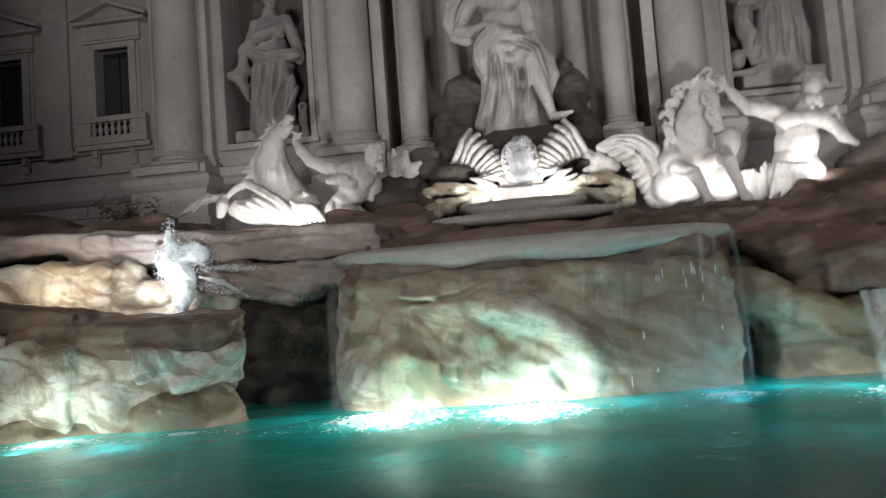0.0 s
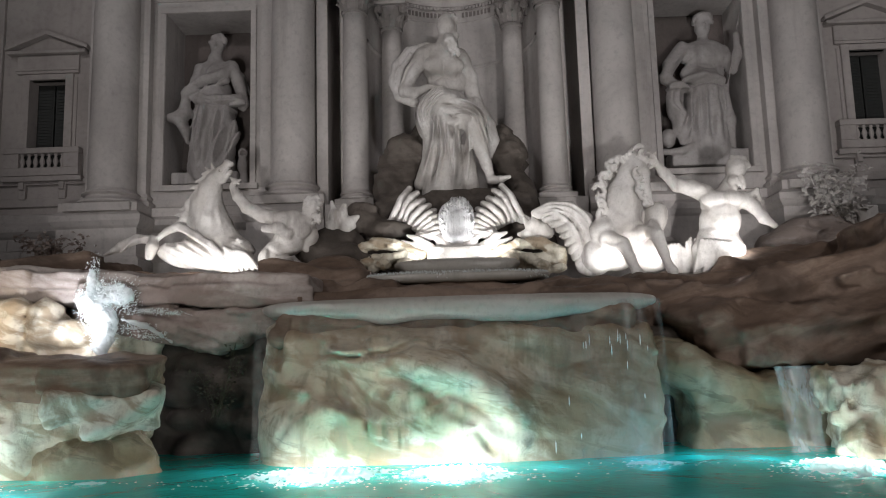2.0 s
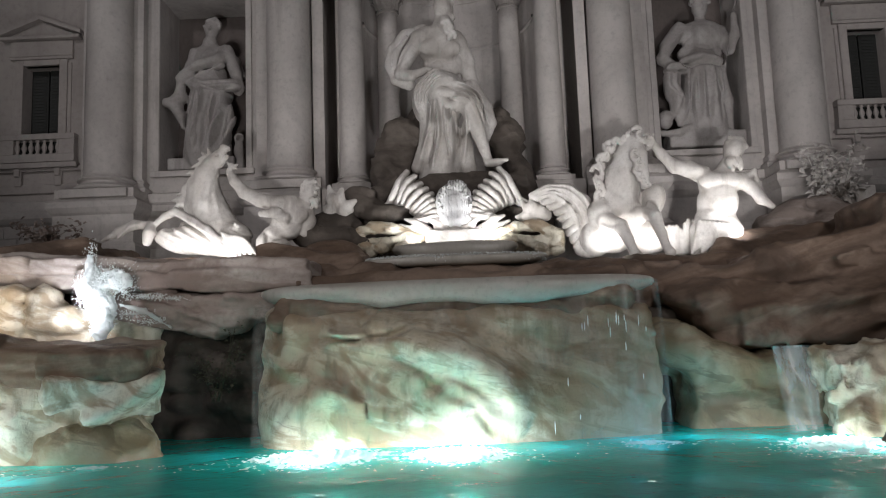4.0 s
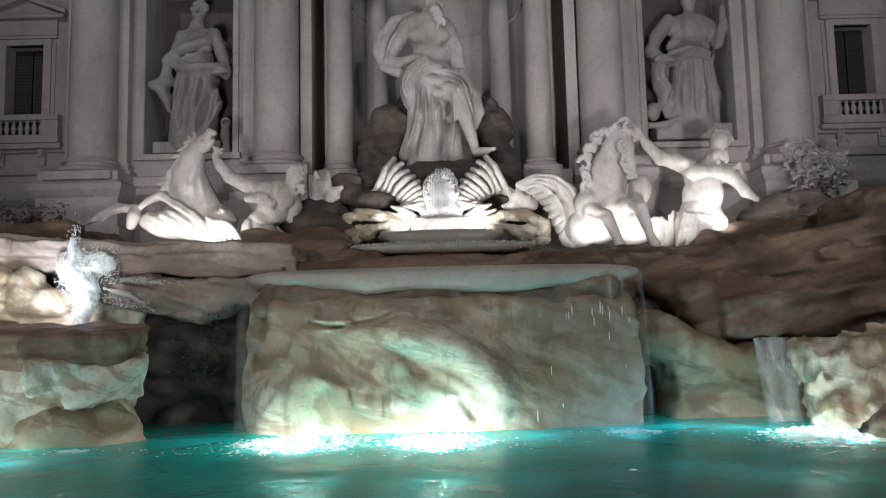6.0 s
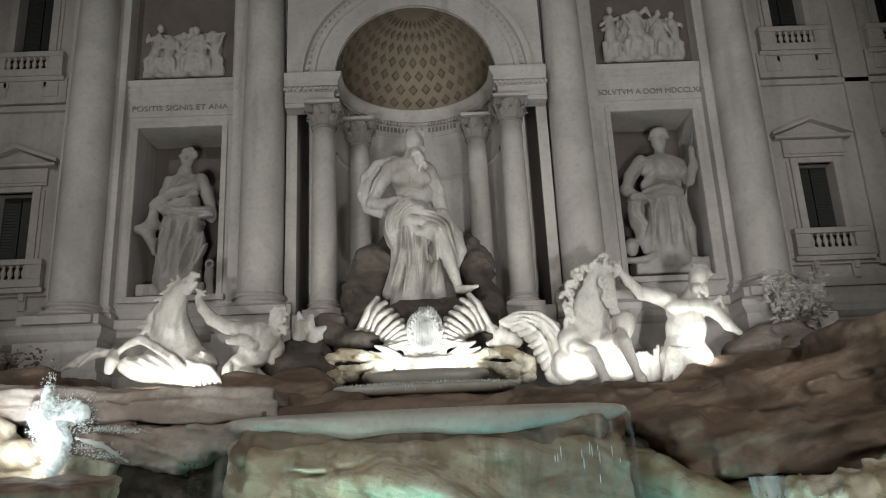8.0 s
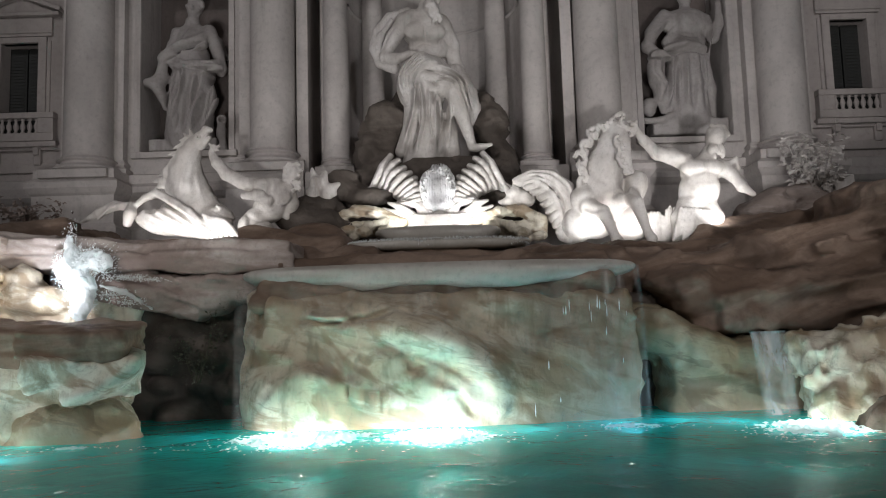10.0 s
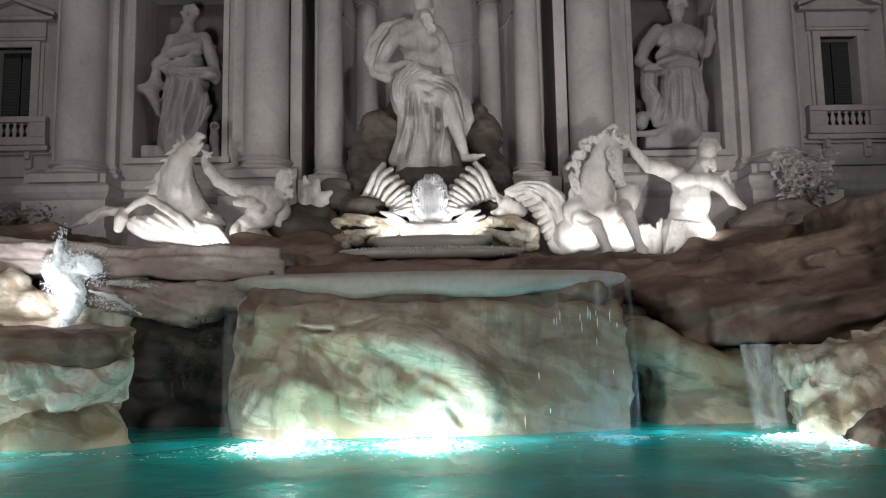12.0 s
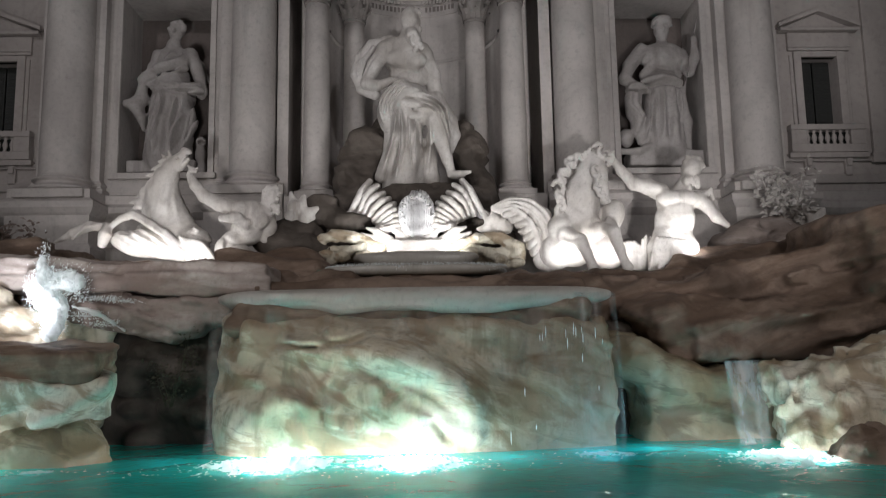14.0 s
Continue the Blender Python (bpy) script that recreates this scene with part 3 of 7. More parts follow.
for s, side in ((-1, "west"), (1, "east")):
    bm = bmesh.new()
    holes = [tuple(sorted((s * (w - 0.68), s * (w + 0.68)))) + z for w in WIN for z in ((9.95, 12.78), (18.72, 21.6))]
    wall_cells(bm, *sorted((s * 11.25, s * 26)), WY, holes)
    tagged(part("wall_wing_" + side, bm, WING), "grey plastered palace wall of the side wing", "wall", kind="structure")
    bm = bmesh.new()
    holes = [tuple(sorted((s * 7.52, s * 10.72))) + (8.52, 15.15), tuple(sorted((s * 7.2, s * 11.2))) + (17.12, 21.2)]
    wall_cells(bm, *sorted((s * 4.86, s * 11.25)), CY, holes, thick=2.3)
    box(bm, s * 4.86, s * 11.25, CY + 2.0, CY + 2.3, 8.0, 22)
    tagged(part("wall_bay_" + side, bm, FACADE), "travertine wall of the bay with a statue niche", "wall", kind="structure")
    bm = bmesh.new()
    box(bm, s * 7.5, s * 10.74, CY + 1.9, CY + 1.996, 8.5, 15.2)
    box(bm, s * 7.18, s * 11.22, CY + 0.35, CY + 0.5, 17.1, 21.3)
    tagged(part("niche_back_" + side, bm, NICHESHADE), "plaster at the back of the niche and relief panel, its shade painted dark", "wall", kind="structure")
    # frame round the niche
    bm = bmesh.new()
    for a, b, z0, z1 in ((7.30, 7.515, 8.502, 15.152), (10.725, 10.94, 8.502, 15.152), (7.30, 10.94, 15.155, 15.36)):
        box(bm, s * a, s * b, CY - 0.07, CY - 0.003, z0, z1, 0.015)
    box(bm, s * 7.2, s * 11.04, CY - 0.16, CY - 0.003, 8.28, 8.5, 0.02)
    tagged(part("trim_niche_" + side, bm, FACADE), "flat stone frame round the statue niche", "trim", kind="structure")
    # band with the inscription above the niche
    bm = bmesh.new()
    sweep(bm, [(0.0, 15.6), (0.05, 15.62), (0.05, 16.35), (0.09, 16.4), (0.09, 16.62), (0.16, 16.68), (0.16, 16.82), (0.24, 16.9), (0.3, 17.08), (0, 17.1)], [(-7.06 if s < 0 else 7.06, CY - 0.002), (-11.2 if s < 0 else 11.2, CY - 0.002)][::s])
    band = tagged(part("trim_band_" + side, bm, FACADE), "travertine band with a carved Latin inscription", "trim", kind="structure")
    txt = bpy.data.curves.new("inscription", "FONT")
    txt.body = "POSITIS SIGNIS ET ANA" if s < 0 else "SOLVTVM A DOM MDCCLXII"
    txt.size, txt.extrude, txt.align_x, txt.space_character = 0.36, 0.012, "CENTER", 1.0
    ob = link("inscription", txt, INK, band, "dark carved capital letters")
    ob.matrix_world = pose(s * 9.17, CY - 0.07, 15.86, 90, 0, 0) @ Matrix.Diagonal((1.0 if s < 0 else 0.9, 0.9, 1, 1))


# the middle bay: piers, curved recess and half dome under an arch
ARC_Y, R = 26.0, 3.05
bm = bmesh.new()
for s in (-1, 1):
    box(bm, s * 3.05, s * 4.0, 26.0, 29.6, -0.7, 16.4)
    box(bm, s * 4.0, s * 4.5, 29.0, 29.6, -0.7, 16.4)
    box(bm, s * 4.5, s * 4.9, 26.2, 29.6, -0.7, 16.4)
seg = 40
outer = []
front, back = [], []
for i in range(seg + 1):
    a = math.pi * i / seg
    x, z = R * math.cos(a), 16.4 + R * math.sin(a)
    front.append(bm.verts.new((x, 26.0, z)))
    t = max(abs(math.cos(a)) / 4.88, math.sin(a) / 8.1)
    outer.append(bm.verts.new((math.cos(a) / t, 26.0, 16.4 + math.sin(a) / t)))
for i in range(seg):
    bm.faces.new((front[i], front[i + 1], outer[i + 1], outer[i]))
tagged(part("wall_middle", bm, FACADE), "travertine piers and arched wall of the middle bay", "wall", kind="structure")
bm = bmesh.new()
lathe(bm, [(3.05, -0.7), (3.05, 16.4)], 0, ARC_Y, 40, 0, 180)
lathe(bm, [(3.05, 13.3), (2.98, 13.32), (2.98, 13.42), (3.05, 13.44)], 0, ARC_Y, 40, 0, 180)
tagged(part("wall_recess", bm, FACADE, smooth=True), "curved travertine wall of the central recess", "wall", kind="structure")

# half dome with lozenge coffers
bm = bmesh.new()
lathe(bm, [(3.04 * math.cos(radians(a)), 16.42 + 3.04 * math.sin(radians(a))) for a in range(0, 91, 6)], 0, ARC_Y, 48, 0, 180)
dome = tagged(part("ceiling_dome", bm, DOME, smooth=True), "brown stucco half dome with lozenge coffers", "ceiling", kind="structure")
# lozenges darker than the ribs: the shade of sunk coffers is in their colour
bm = bmesh.new()
for row in range(7):
    el0 = 8 + row * 10.5
    for k in range(17):
        az = (k + 0.5 * (row % 2) + 0.25) * 180 / 17
        if az > 178:
            continue
        h, w = 4.4, 3.9
        ring = []
        for u, v, dd in ((0, h, 0.004), (w, 0, 0.004), (0, -h, 0.004), (-w, 0, 0.004), (0, h * 0.72, -0.055), (w * 0.72, 0, -0.055), (0, -h * 0.72, -0.055), (-w * 0.72, 0, -0.055)):
            e, a, rr = radians(min(el0 + v, 89)), radians(az + u), 3.03 + dd
            ring.append(bm.verts.new((rr * math.cos(e) * math.cos(a), ARC_Y + rr * math.cos(e) * math.sin(a), 16.42 + rr * math.sin(e))))
        for j in range(4):
            bm.faces.new((ring[j], ring[(j + 1) % 4], ring[4 + (j + 1) % 4], ring[4 + j]))
        bm.faces.new(ring[4:])
tagged(part("coffers", bm, stone("coffer stucco with shade", (0.13, 0.10, 0.07), (0.10, 0.075, 0.055), (0.07, 0.05, 0.04), 1.5), dome), "lozenges of the dome, darkened to look sunk", kind="stuff")

# archivolt: plain band, then a carved rim
bm = bmesh.new()
rings = []
for i in range(49):
    a = math.pi * i / 48
    rings.append([bm.verts.new((r * math.cos(a), y, 16.42 + r * math.sin(a))) for r, y in ((3.06, 26.2), (3.06, 25.88), (3.75, 25.88), (3.8, 25.8), (3.95, 25.8), (4.0, 25.9), (4.2, 25.9), (4.25, 25.75), (4.45, 25.75), (4.45, 26.05))])
for r, q in zip(rings, rings[1:]):
    for j in range(len(r) - 1):
        bm.faces.new((r[j], q[j], q[j + 1], r[j + 1]))
arch = tagged(part("trim_arch", bm, FACADE), "moulded stone arch over the central recess", "trim", kind="structure")
bead = bmesh.new()
bmesh.ops.create_icosphere(bead, subdivisions=1, radius=0.085)
bead = mesh_of(bead, "bead", True)
for i in range(46):
    a = math.pi * (i + 0.5) / 46
    link("bead", bead, FACADE, arch, at=(4.1 * math.cos(a), 25.88, 16.42 + 4.1 * math.sin(a)))

# entablature that breaks forward over the small columns and runs round the recess
path = [(-4.86, 25.3), (-2.74, 25.3)] + [(-2.74 * math.cos(math.pi * i / 40), ARC_Y + 2.74 * math.sin(math.pi * i / 40)) for i in range(41)] + [(2.74, 25.3), (4.86, 25.3)]
bm = bmesh.new()
sweep(bm, [(0.0, 16.4), (0.0, 16.3), (-0.05, 16.22), (-0.14, 16.1), (-0.16, 16.0), (-0.16, 15.92), (-0.27, 15.9), (-0.27, 15.74), (-0.31, 15.72), (-0.31, 15.48), (-0.27, 15.46), (-0.27, 15.3), (-0.31, 15.28), (-0.31, 15.12), (-0.9, 15.12), (-0.9, 16.4)], path)
ent = tagged(part("trim_entablature", bm, FACADE), "stone entablature that curves round the recess", "trim", kind="structure")
dent = bmesh.new()
box(dent, -0.05, 0.05, -0.06, 0.06, -0.06, 0.06)
dent = mesh_of(dent, "dentil")
for i in range(64):
    a = math.pi * (i + 0.5) / 64
    ob = link("dentil", dent, FACADE, ent)
    ob.matrix_world = pose(-2.95 * math.cos(a), ARC_Y + 2.95 * math.sin(a), 15.83, 0, 0, 90 - math.degrees(a))
for s in (-1, 1):
    for i in range(11):
        link("dentil", dent, FACADE, ent, at=(s * (2.95 + 0.19 * i), 25.55, 15.83))
# letters on the frieze, worn past reading
bm = bmesh.new()
rnd = random.Random(4)
for i in range(46):
    if rnd.random() < 0.14:
        continue
    a = math.pi * (0.12 + 0.76 * i / 46)
    x, y = -3.045 * math.cos(a), ARC_Y + 3.045 * math.sin(a)
    vs = bmesh.ops.create_cube(bm, size=1, matrix=pose(x, y, 15.6, 0, 0, 90 - math.degrees(a)) @ Matrix.Diagonal((0.07 + 0.05 * rnd.random(), 0.02, 0.2, 1)))
part("worn_letters", bm, INK, ent, "row of dark worn letters")

# cornice and attic above, out over the whole front
bm = bmesh.new()
sweep(bm, [(0, 23.2), (0.1, 23.3), (0.1, 24.2), (0.5, 24.5), (0.9, 24.9), (0.9, 25.2), (-1.2, 25.2), (-1.2, 23.2)], [(26, 26.9), (-26, 26.9)][::-1])
tagged(part("trim_cornice", bm, FACADE), "great stone cornice of the palace", "trim", kind="structure")
bm = bmesh.new()
box(bm, -13.5, 13.5, 27, 29, 25.2, 30)
box(bm, -26, 26, 29.6, 30.4, -0.7, 26)
tagged(part("wall_attic", bm, FACADE), "plain attic and inner wall of the palace", "wall", kind="structure")

# podium: plinth courses under columns and bays
for s, side in ((-1, "west"), (1, "east")):
    bm = bmesh.new()
    prof = [(0, -0.7), (0.25, -0.7), (0.25, 5.6), (0.12, 5.75), (0.12, 6.7), (0.2, 6.78), (0.3, 6.95), (0.3, 7.15), (0.1, 7.3), (0.1, 7.6), (0, 7.65)]
    pts = [(s * 26, WY - 0.002), (s * 13.6, WY - 0.002), (s * 13.6, 25.45), (s * 11.05, 25.45), (s * 11.05, CY - 0.3), (s * 6.95, CY - 0.3), (s * 6.95, 25.15), (s * 4.45, 25.15)]
    sweep(bm, prof, pts if s < 0 else pts[::-1])
    tagged(part("trim_podium_" + side, bm, FACADE), "moulded stone podium under the columns", "trim", kind="structure")

# ashlar courses on the podium of the wings
ashlar = bmesh.new()
box(ashlar, -0.535, 0.535, -0.035, 0.0, 0.0, 0.52, 0.012)
ashlar = mesh_of(ashlar, "ashlar")
for s, side in ((-1, "west"), (1, "east")):
    owner = bpy.data.objects["trim_podium_" + side]
    for row, (z, y, tall) in enumerate(((4.46, WY - 0.256, 1.0), (5.0, WY - 0.256, 1.0), (5.82, WY - 0.126, 0.8), (6.26, WY - 0.126, 0.78))):
        for k in range(9):
            ob = link("ashlar_block", ashlar, FACADE, owner, at=(s * (14.3 + 1.09 * k + 0.5 * (row % 2)), y, z))
            ob.scale = (1, 1, tall)

# storey bands on the wings
for s, side in ((-1, "west"), (1, "east")):
    bm = bmesh.new()
    for z, h, o in ((7.9, 0.34, 0.1), (8.72, 0.2, 0.14), (16.1, 0.25, 0.16), (16.75, 0.5, 0.05)):
        box(bm, s * 13.3, s * 25.9, WY - o, WY - 0.004, z, z + h, 0.03)
    tagged(part("trim_storeys_" + side, bm, WING), "flat stone bands between the storeys", "trim", kind="structure")


# ---- columns ----
def leaf_ring(bm, r, z, h, n, turn=0.0, flare=0.3, wide=0.8):
    """Acanthus leaves that stand round a bell and curl out at the tip."""
    for i in range(n):
        a = 2 * math.pi * (i + turn) / n
        w = wide * math.pi * r / n
        rows = []
        for t in (0, 0.45, 0.8, 1.0, 0.92):
            rr = r * (1 + flare * t ** 2.2) + (0.03 if t == 0.92 else 0) + 0.03
            if t == 0.92:
                rr = r * (1 + flare * 1.25)
            ww = w * (1, 1.15, 0.95, 0.5, 0.3)[(0, 0.45, 0.8, 1.0, 0.92).index(t)]
            zz = z + h * (t if t != 0.92 else 0.86)
            rows.append([bm.verts.new((rr * k * math.cos(a) - u * ww * math.sin(a), rr * k * math.sin(a) + u * ww * math.cos(a), zz)) for u, k in ((-1, 0.97), (0, 1.06), (1, 0.97))])
        for p, q in zip(rows, rows[1:]):
            for j in (0, 1):
                bm.faces.new((p[j], p[j + 1], q[j + 1], q[j]))


def column(name, at, r, z0, z1, cap_h, base_h, label, group):
    col = thing(name, label, "column", (at[0], at[1], z0), group)
    h = z1 - z0
    bm = bmesh.new()
    box(bm, -1.42 * r, 1.42 * r, -1.42 * r, 1.42 * r, 0, base_h * 0.35, 0.02)
    part("plinth", bm, FACADE, col)
    bm = bmesh.new()
    b0, b1 = base_h * 0.35, base_h
    prof = [(0.9 * r, b0)] + [(r * (1.16 + 0.24 * math.sin(math.pi * i / 6)), b0 + (b1 - b0) * 0.45 * i / 6) for i in range(7)] + [(1.08 * r, b0 + (b1 - b0) * 0.5), (1.08 * r, b0 + (b1 - b0) * 0.62)] + [(r * (1.08 + 0.15 * math.sin(math.pi * i / 6)), b0 + (b1 - b0) * (0.64 + 0.28 * i / 6)) for i in range(7)] + [(1.06 * r, b1 * 0.97), (1.06 * r, b1)]
    lathe(bm, prof, seg=36)
    part("base", bm, FACADE, col, smooth=True)
    bm = bmesh.new()
    sh = [(1.05 * r, base_h), (r, base_h + 0.12)] + [(r * (1 - 0.13 * (i / 8) ** 1.8), base_h + 0.12 + (h - base_h - cap_h - 0.12) * i / 8) for i in range(1, 9)]
    lathe(bm, sh, seg=40)
    part("shaft", bm, FACADE, col, smooth=True)
    bm = bmesh.new()
    c0, rt = h - cap_h, 0.87 * r
    lathe(bm, [(rt, c0), (1.12 * rt, c0 + 0.03), (1.12 * rt, c0 + 0.1), (rt, c0 + 0.13), (1.02 * rt, c0 + cap_h * 0.55), (1.3 * rt, c0 + cap_h * 0.86)], seg=28)
    leaf_ring(bm, 1.04 * rt, c0 + 0.12, cap_h * 0.36, 8, flare=0.42)
    leaf_ring(bm, 1.08 * rt, c0 + 0.12, cap_h * 0.64, 8, 0.5, flare=0.5)
    for i in range(4):                     # corner volutes
        a = math.pi / 4 + i * math.pi / 2
        m = pose(1.72 * rt * math.cos(a), 1.72 * rt * math.sin(a), c0 + cap_h * 0.72, 0, 0, math.degrees(a)) @ pose(0, 0, 0, 90, 0, 0)
        for k, rr in ((0, 0.40), (1, 0.27), (2, 0.14)):
            bmesh.ops.create_cone(bm, segments=14, radius1=rr * rt, radius2=rr * rt * 0.92, depth=0.34 * rt + 0.05 * k, cap_ends=True, matrix=m)
    part("capital", bm, CAPITAL, col, "carved leafy capital of darker stone")
    bm = bmesh.new()
    box(bm, -1.62 * rt, 1.62 * rt, -1.62 * rt, 1.62 * rt, h - cap_h * 0.13, h, 0.03)
    part("abacus", bm, FACADE, col)
    return col


for s in (-1, 1):
    column("column", (s * 5.72, 26.05), 0.78, 7.3, 23.2, 1.9, 0.85, "giant round travertine column on the podium", "giant columns of the front")
    column("column", (s * 12.3, 26.35), 0.82, 7.3, 23.2, 1.9, 0.85, "giant round travertine column on the podium", "giant columns of the front")
    for y, x0, x1 in ((26.35, 4.9, 7.05), (26.6, 11.1, 13.5)):
        p = thing("pilaster", "flat travertine pilaster behind a giant column", "pilaster", (s * (x0 + x1) / 2, y, 7.3), "pilasters of the front")
        w = (x1 - x0) / 2
        bm = bmesh.new()
        box(bm, -w * 0.93, w * 0.93, 0, 0.9, 0.85, 15.9, 0.02)
        part("shaft", bm, FACADE, p)
        bm = bmesh.new()
        sweep(bm, [(0, 0), (0.16, 0), (0.16, 0.3), (0.2, 0.36), (0.2, 0.5), (0.1, 0.58), (0.08, 0.66), (0.12, 0.72), (0.03, 0.85), (0, 0.85)], [(-w * 0.93, 0.6), (-w * 0.93, 0), (w * 0.93, 0), (w * 0.93, 0.6)])
        part("base", bm, FACADE, p)
    column("column", (s * 3.42, 25.62), 0.46, 7.2, 15.12, 1.0, 0.5, "slender round travertine column beside the recess", "small columns of the recess")
    column("column", (s * 2.24, 27.05), 0.42, 7.2, 15.12, 1.05, 0.5, "slender travertine column inside the recess", "small columns of the recess")
for s in (-1, 1):
    p = thing("pilaster", "flat plaster pilaster of the side wing", "pilaster", (s * 17.5, WY - 0.16, 8.9), "pilasters of the wings")
    bm = bmesh.new()
    box(bm, -0.5, 0.5, 0, 0.156, 0, 14.3, 0.02)
    part("shaft", bm, WING, p)
    bm = bmesh.new()
    box(bm, -0.58, 0.58, -0.06, 0.156, -0.25, 0.15, 0.03)
    part("base", bm, WING, p)
bm = bmesh.new()
box(bm, -4.4, 4.4, 24.9, 29.2, -0.7, 7.2, 0.04)
tagged(part("podium_middle", bm, FACADE), "stone podium under the small columns", "podium", kind="structure")


# ---- windows of the wings ----
baluster = bmesh.new()
lathe(baluster, [(0.055, 0), (0.085, 0.03), (0.05, 0.09), (0.09, 0.2), (0.1, 0.27), (0.05, 0.42), (0.045, 0.46), (0.08, 0.5), (0.08, 0.54)], seg=10)
baluster = mesh_of(baluster, "baluster", True)


def window(number, x, z0, z1, pediment, rail_z):
    w = thing("window_%d" % number, "tall dark window with a stone frame and balustrade" if pediment else "upper dark window above a balustrade", "window", (x, WY, rail_z), kind="structure")
    o = z0 - rail_z
    h = z1 - rail_z
    bm = bmesh.new()
    for a, b in ((-0.98, -0.684), (0.684, 0.98)):
        box(bm, a, b, -0.12, 0.2, o, h + 0.22, 0.02)
    box(bm, -0.684, 0.684, -0.12, 0.2, h, h + 0.22, 0.02)
    box(bm, -1.12, -0.984, -0.06, 0.1, o, h + 0.1, 0.02)
    box(bm, 0.984, 1.12, -0.06, 0.1, o, h + 0.1, 0.02)
    part("window_frame", bm, WING, w, "moulded stone frame")
    for sx in (-1, 1):
        bm = bmesh.new()
        box(bm, sx * 0.03, sx * 0.67, 0.5, 0.56, o, h)
        for k in range(22):
            zz = o + 0.1 + k * (h - o - 0.2) / 22
            box(bm, sx * 0.09, sx * 0.6, 0.47, 0.498, zz, zz + 0.07)
        part("shutter", bm, SHUTTER, w, "closed dark green louvred shutter")
    bm = bmesh.new()
    box(bm, -0.7, 0.7, 0.6, 0.64, o, h)
    part("pane", bm, PANE, w, "black glass")
    if pediment:
        bm = bmesh.new()
        box(bm, -1.18, 1.18, -0.14, -0.002, h + 0.24, h + 0.95, 0.02)
        box(bm, -1.22, 1.22, -0.2, -0.142, h + 0.34, h + 0.42, 0.02)
        box(bm, -1.5, 1.5, -0.34, -0.002, h + 0.96, h + 1.1, 0.03)
        part("lintel", bm, WING, w)
        for sx in (-1, 1):
            bm = bmesh.new()
            vs = [bm.verts.new(v) for v in ((0, -0.36, 1.86), (0, -0.36, 1.70), (1.56, -0.36, 1.11), (1.56, -0.36, 1.25))]
            f = bm.faces.new(vs)
            g = bmesh.ops.extrude_face_region(bm, geom=[f])["geom"]
            bmesh.ops.translate(bm, verts=[v for v in g if isinstance(v, bmesh.types.BMVert)], vec=(0, 0.358, 0))
            bmesh.ops.scale(bm, verts=bm.verts, vec=(sx, 1, 1))
            bmesh.ops.translate(bm, verts=bm.verts, vec=(0, 0, h))
            part("pediment_side", bm, WING, w)
        bm = bmesh.new()
        f = bm.faces.new([bm.verts.new(v) for v in ((-1.45, -0.1, h + 1.1), (1.45, -0.1, h + 1.1), (0, -0.1, h + 1.7))])
        g = bmesh.ops.extrude_face_region(bm, geom=[f])["geom"]
        bmesh.ops.translate(bm, verts=[v for v in g if isinstance(v, bmesh.types.BMVert)], vec=(0, 0.098, 0))
        part("tympanum", bm, WING, w)
    bm = bmesh.new()
    box(bm, -1.42, 1.42, -0.36, -0.002, 0.84, 1.06, 0.03)
    box(bm, -1.42, 1.42, -0.34, -0.002, 0.0, 0.3, 0.02)
    box(bm, -1.4, -0.84, -0.33, -0.002, 0.302, 0.838, 0.015)
    box(bm, 0.84, 1.4, -0.33, -0.002, 0.302, 0.838, 0.015)
    box(bm, -1.5, 1.5, -0.3, -0.002, -0.2, -0.004, 0.03)
    part("window_sill", bm, WING, w, "stone balcony parapet")
    # dark sheet puts shade into the gaps between the balusters
    bm = bmesh.new()
    box(bm, -0.83, 0.83, -0.03, -0.004, 0.31, 0.83)
    part("gap_shade", bm, SHUTTER, w, "dark sheet in place of shade behind the balusters")
    for sx in (-1, 1):
        bm = bmesh.new()
        box(bm, sx * 0.62, sx * 0.88, -0.16, -0.004, -0.85, -0.206, 0.03)
        box(bm, sx * 0.65, sx * 0.85, -0.26, -0.162, -0.5, -0.206, 0.03)
        part("bracket", bm, WING, w, "stone bracket")
    for k in range(7):
        link("baluster", baluster, WING, w, at=(-0.75 + k * 1.5 / 6, -0.2, 0.3))
    return w


n = 0
for s in (-1, 1):
    for wx in WIN:
        n += 1
        window(n, s * wx, 9.95, 12.78, True, 9.03)
        n += 1
        window(n, s * wx, 18.72, 21.6, False, 17.55)
        bm = bmesh.new()
        box(bm, -1.6, 1.6, -0.2, -0.003, 0, 1.1, 0.03)
        for sx in (-1, 1):
            box(bm, sx * 0.7, sx * 1.3, -0.26, -0.202, 0.25, 0.9, 0.02)
        tagged(part("trim_panel", bm, WING, at=(s * wx, WY, 16.42)), "raised stone panel under the upper window", "trim", kind="structure")


# ---- the reef ----
# great middle rock, washed by the fall
c = Clay(0.06, 0.35)
c.block((-0.75, 17.6, 0.95), (3.0, 2.05, 1.85), soft=0.4)
c.ell((-0.6, 15.9, 0.6), (2.9, 0.9, 1.9), (8, 18, 0))
c.ell((-2.6, 16.0, 0.3), (1.5, 0.9, 1.5), (0, -20, 0))
c.ell((0.8, 15.9, 0.5), (1.4, 0.8, 1.6), (0, 20, 0))
c.block((-1.2, 15.5, 2.05), (1.5, 0.45, 0.2), (10, 6, 4), 0.12)
q = [(-1.34, 15.00, 2.05), (-0.68, 15.00, 1.87), (0.20, 15.00, 1.63), (0.96, 15.00, 1.12), (1.27, 15.00, 0.31)]
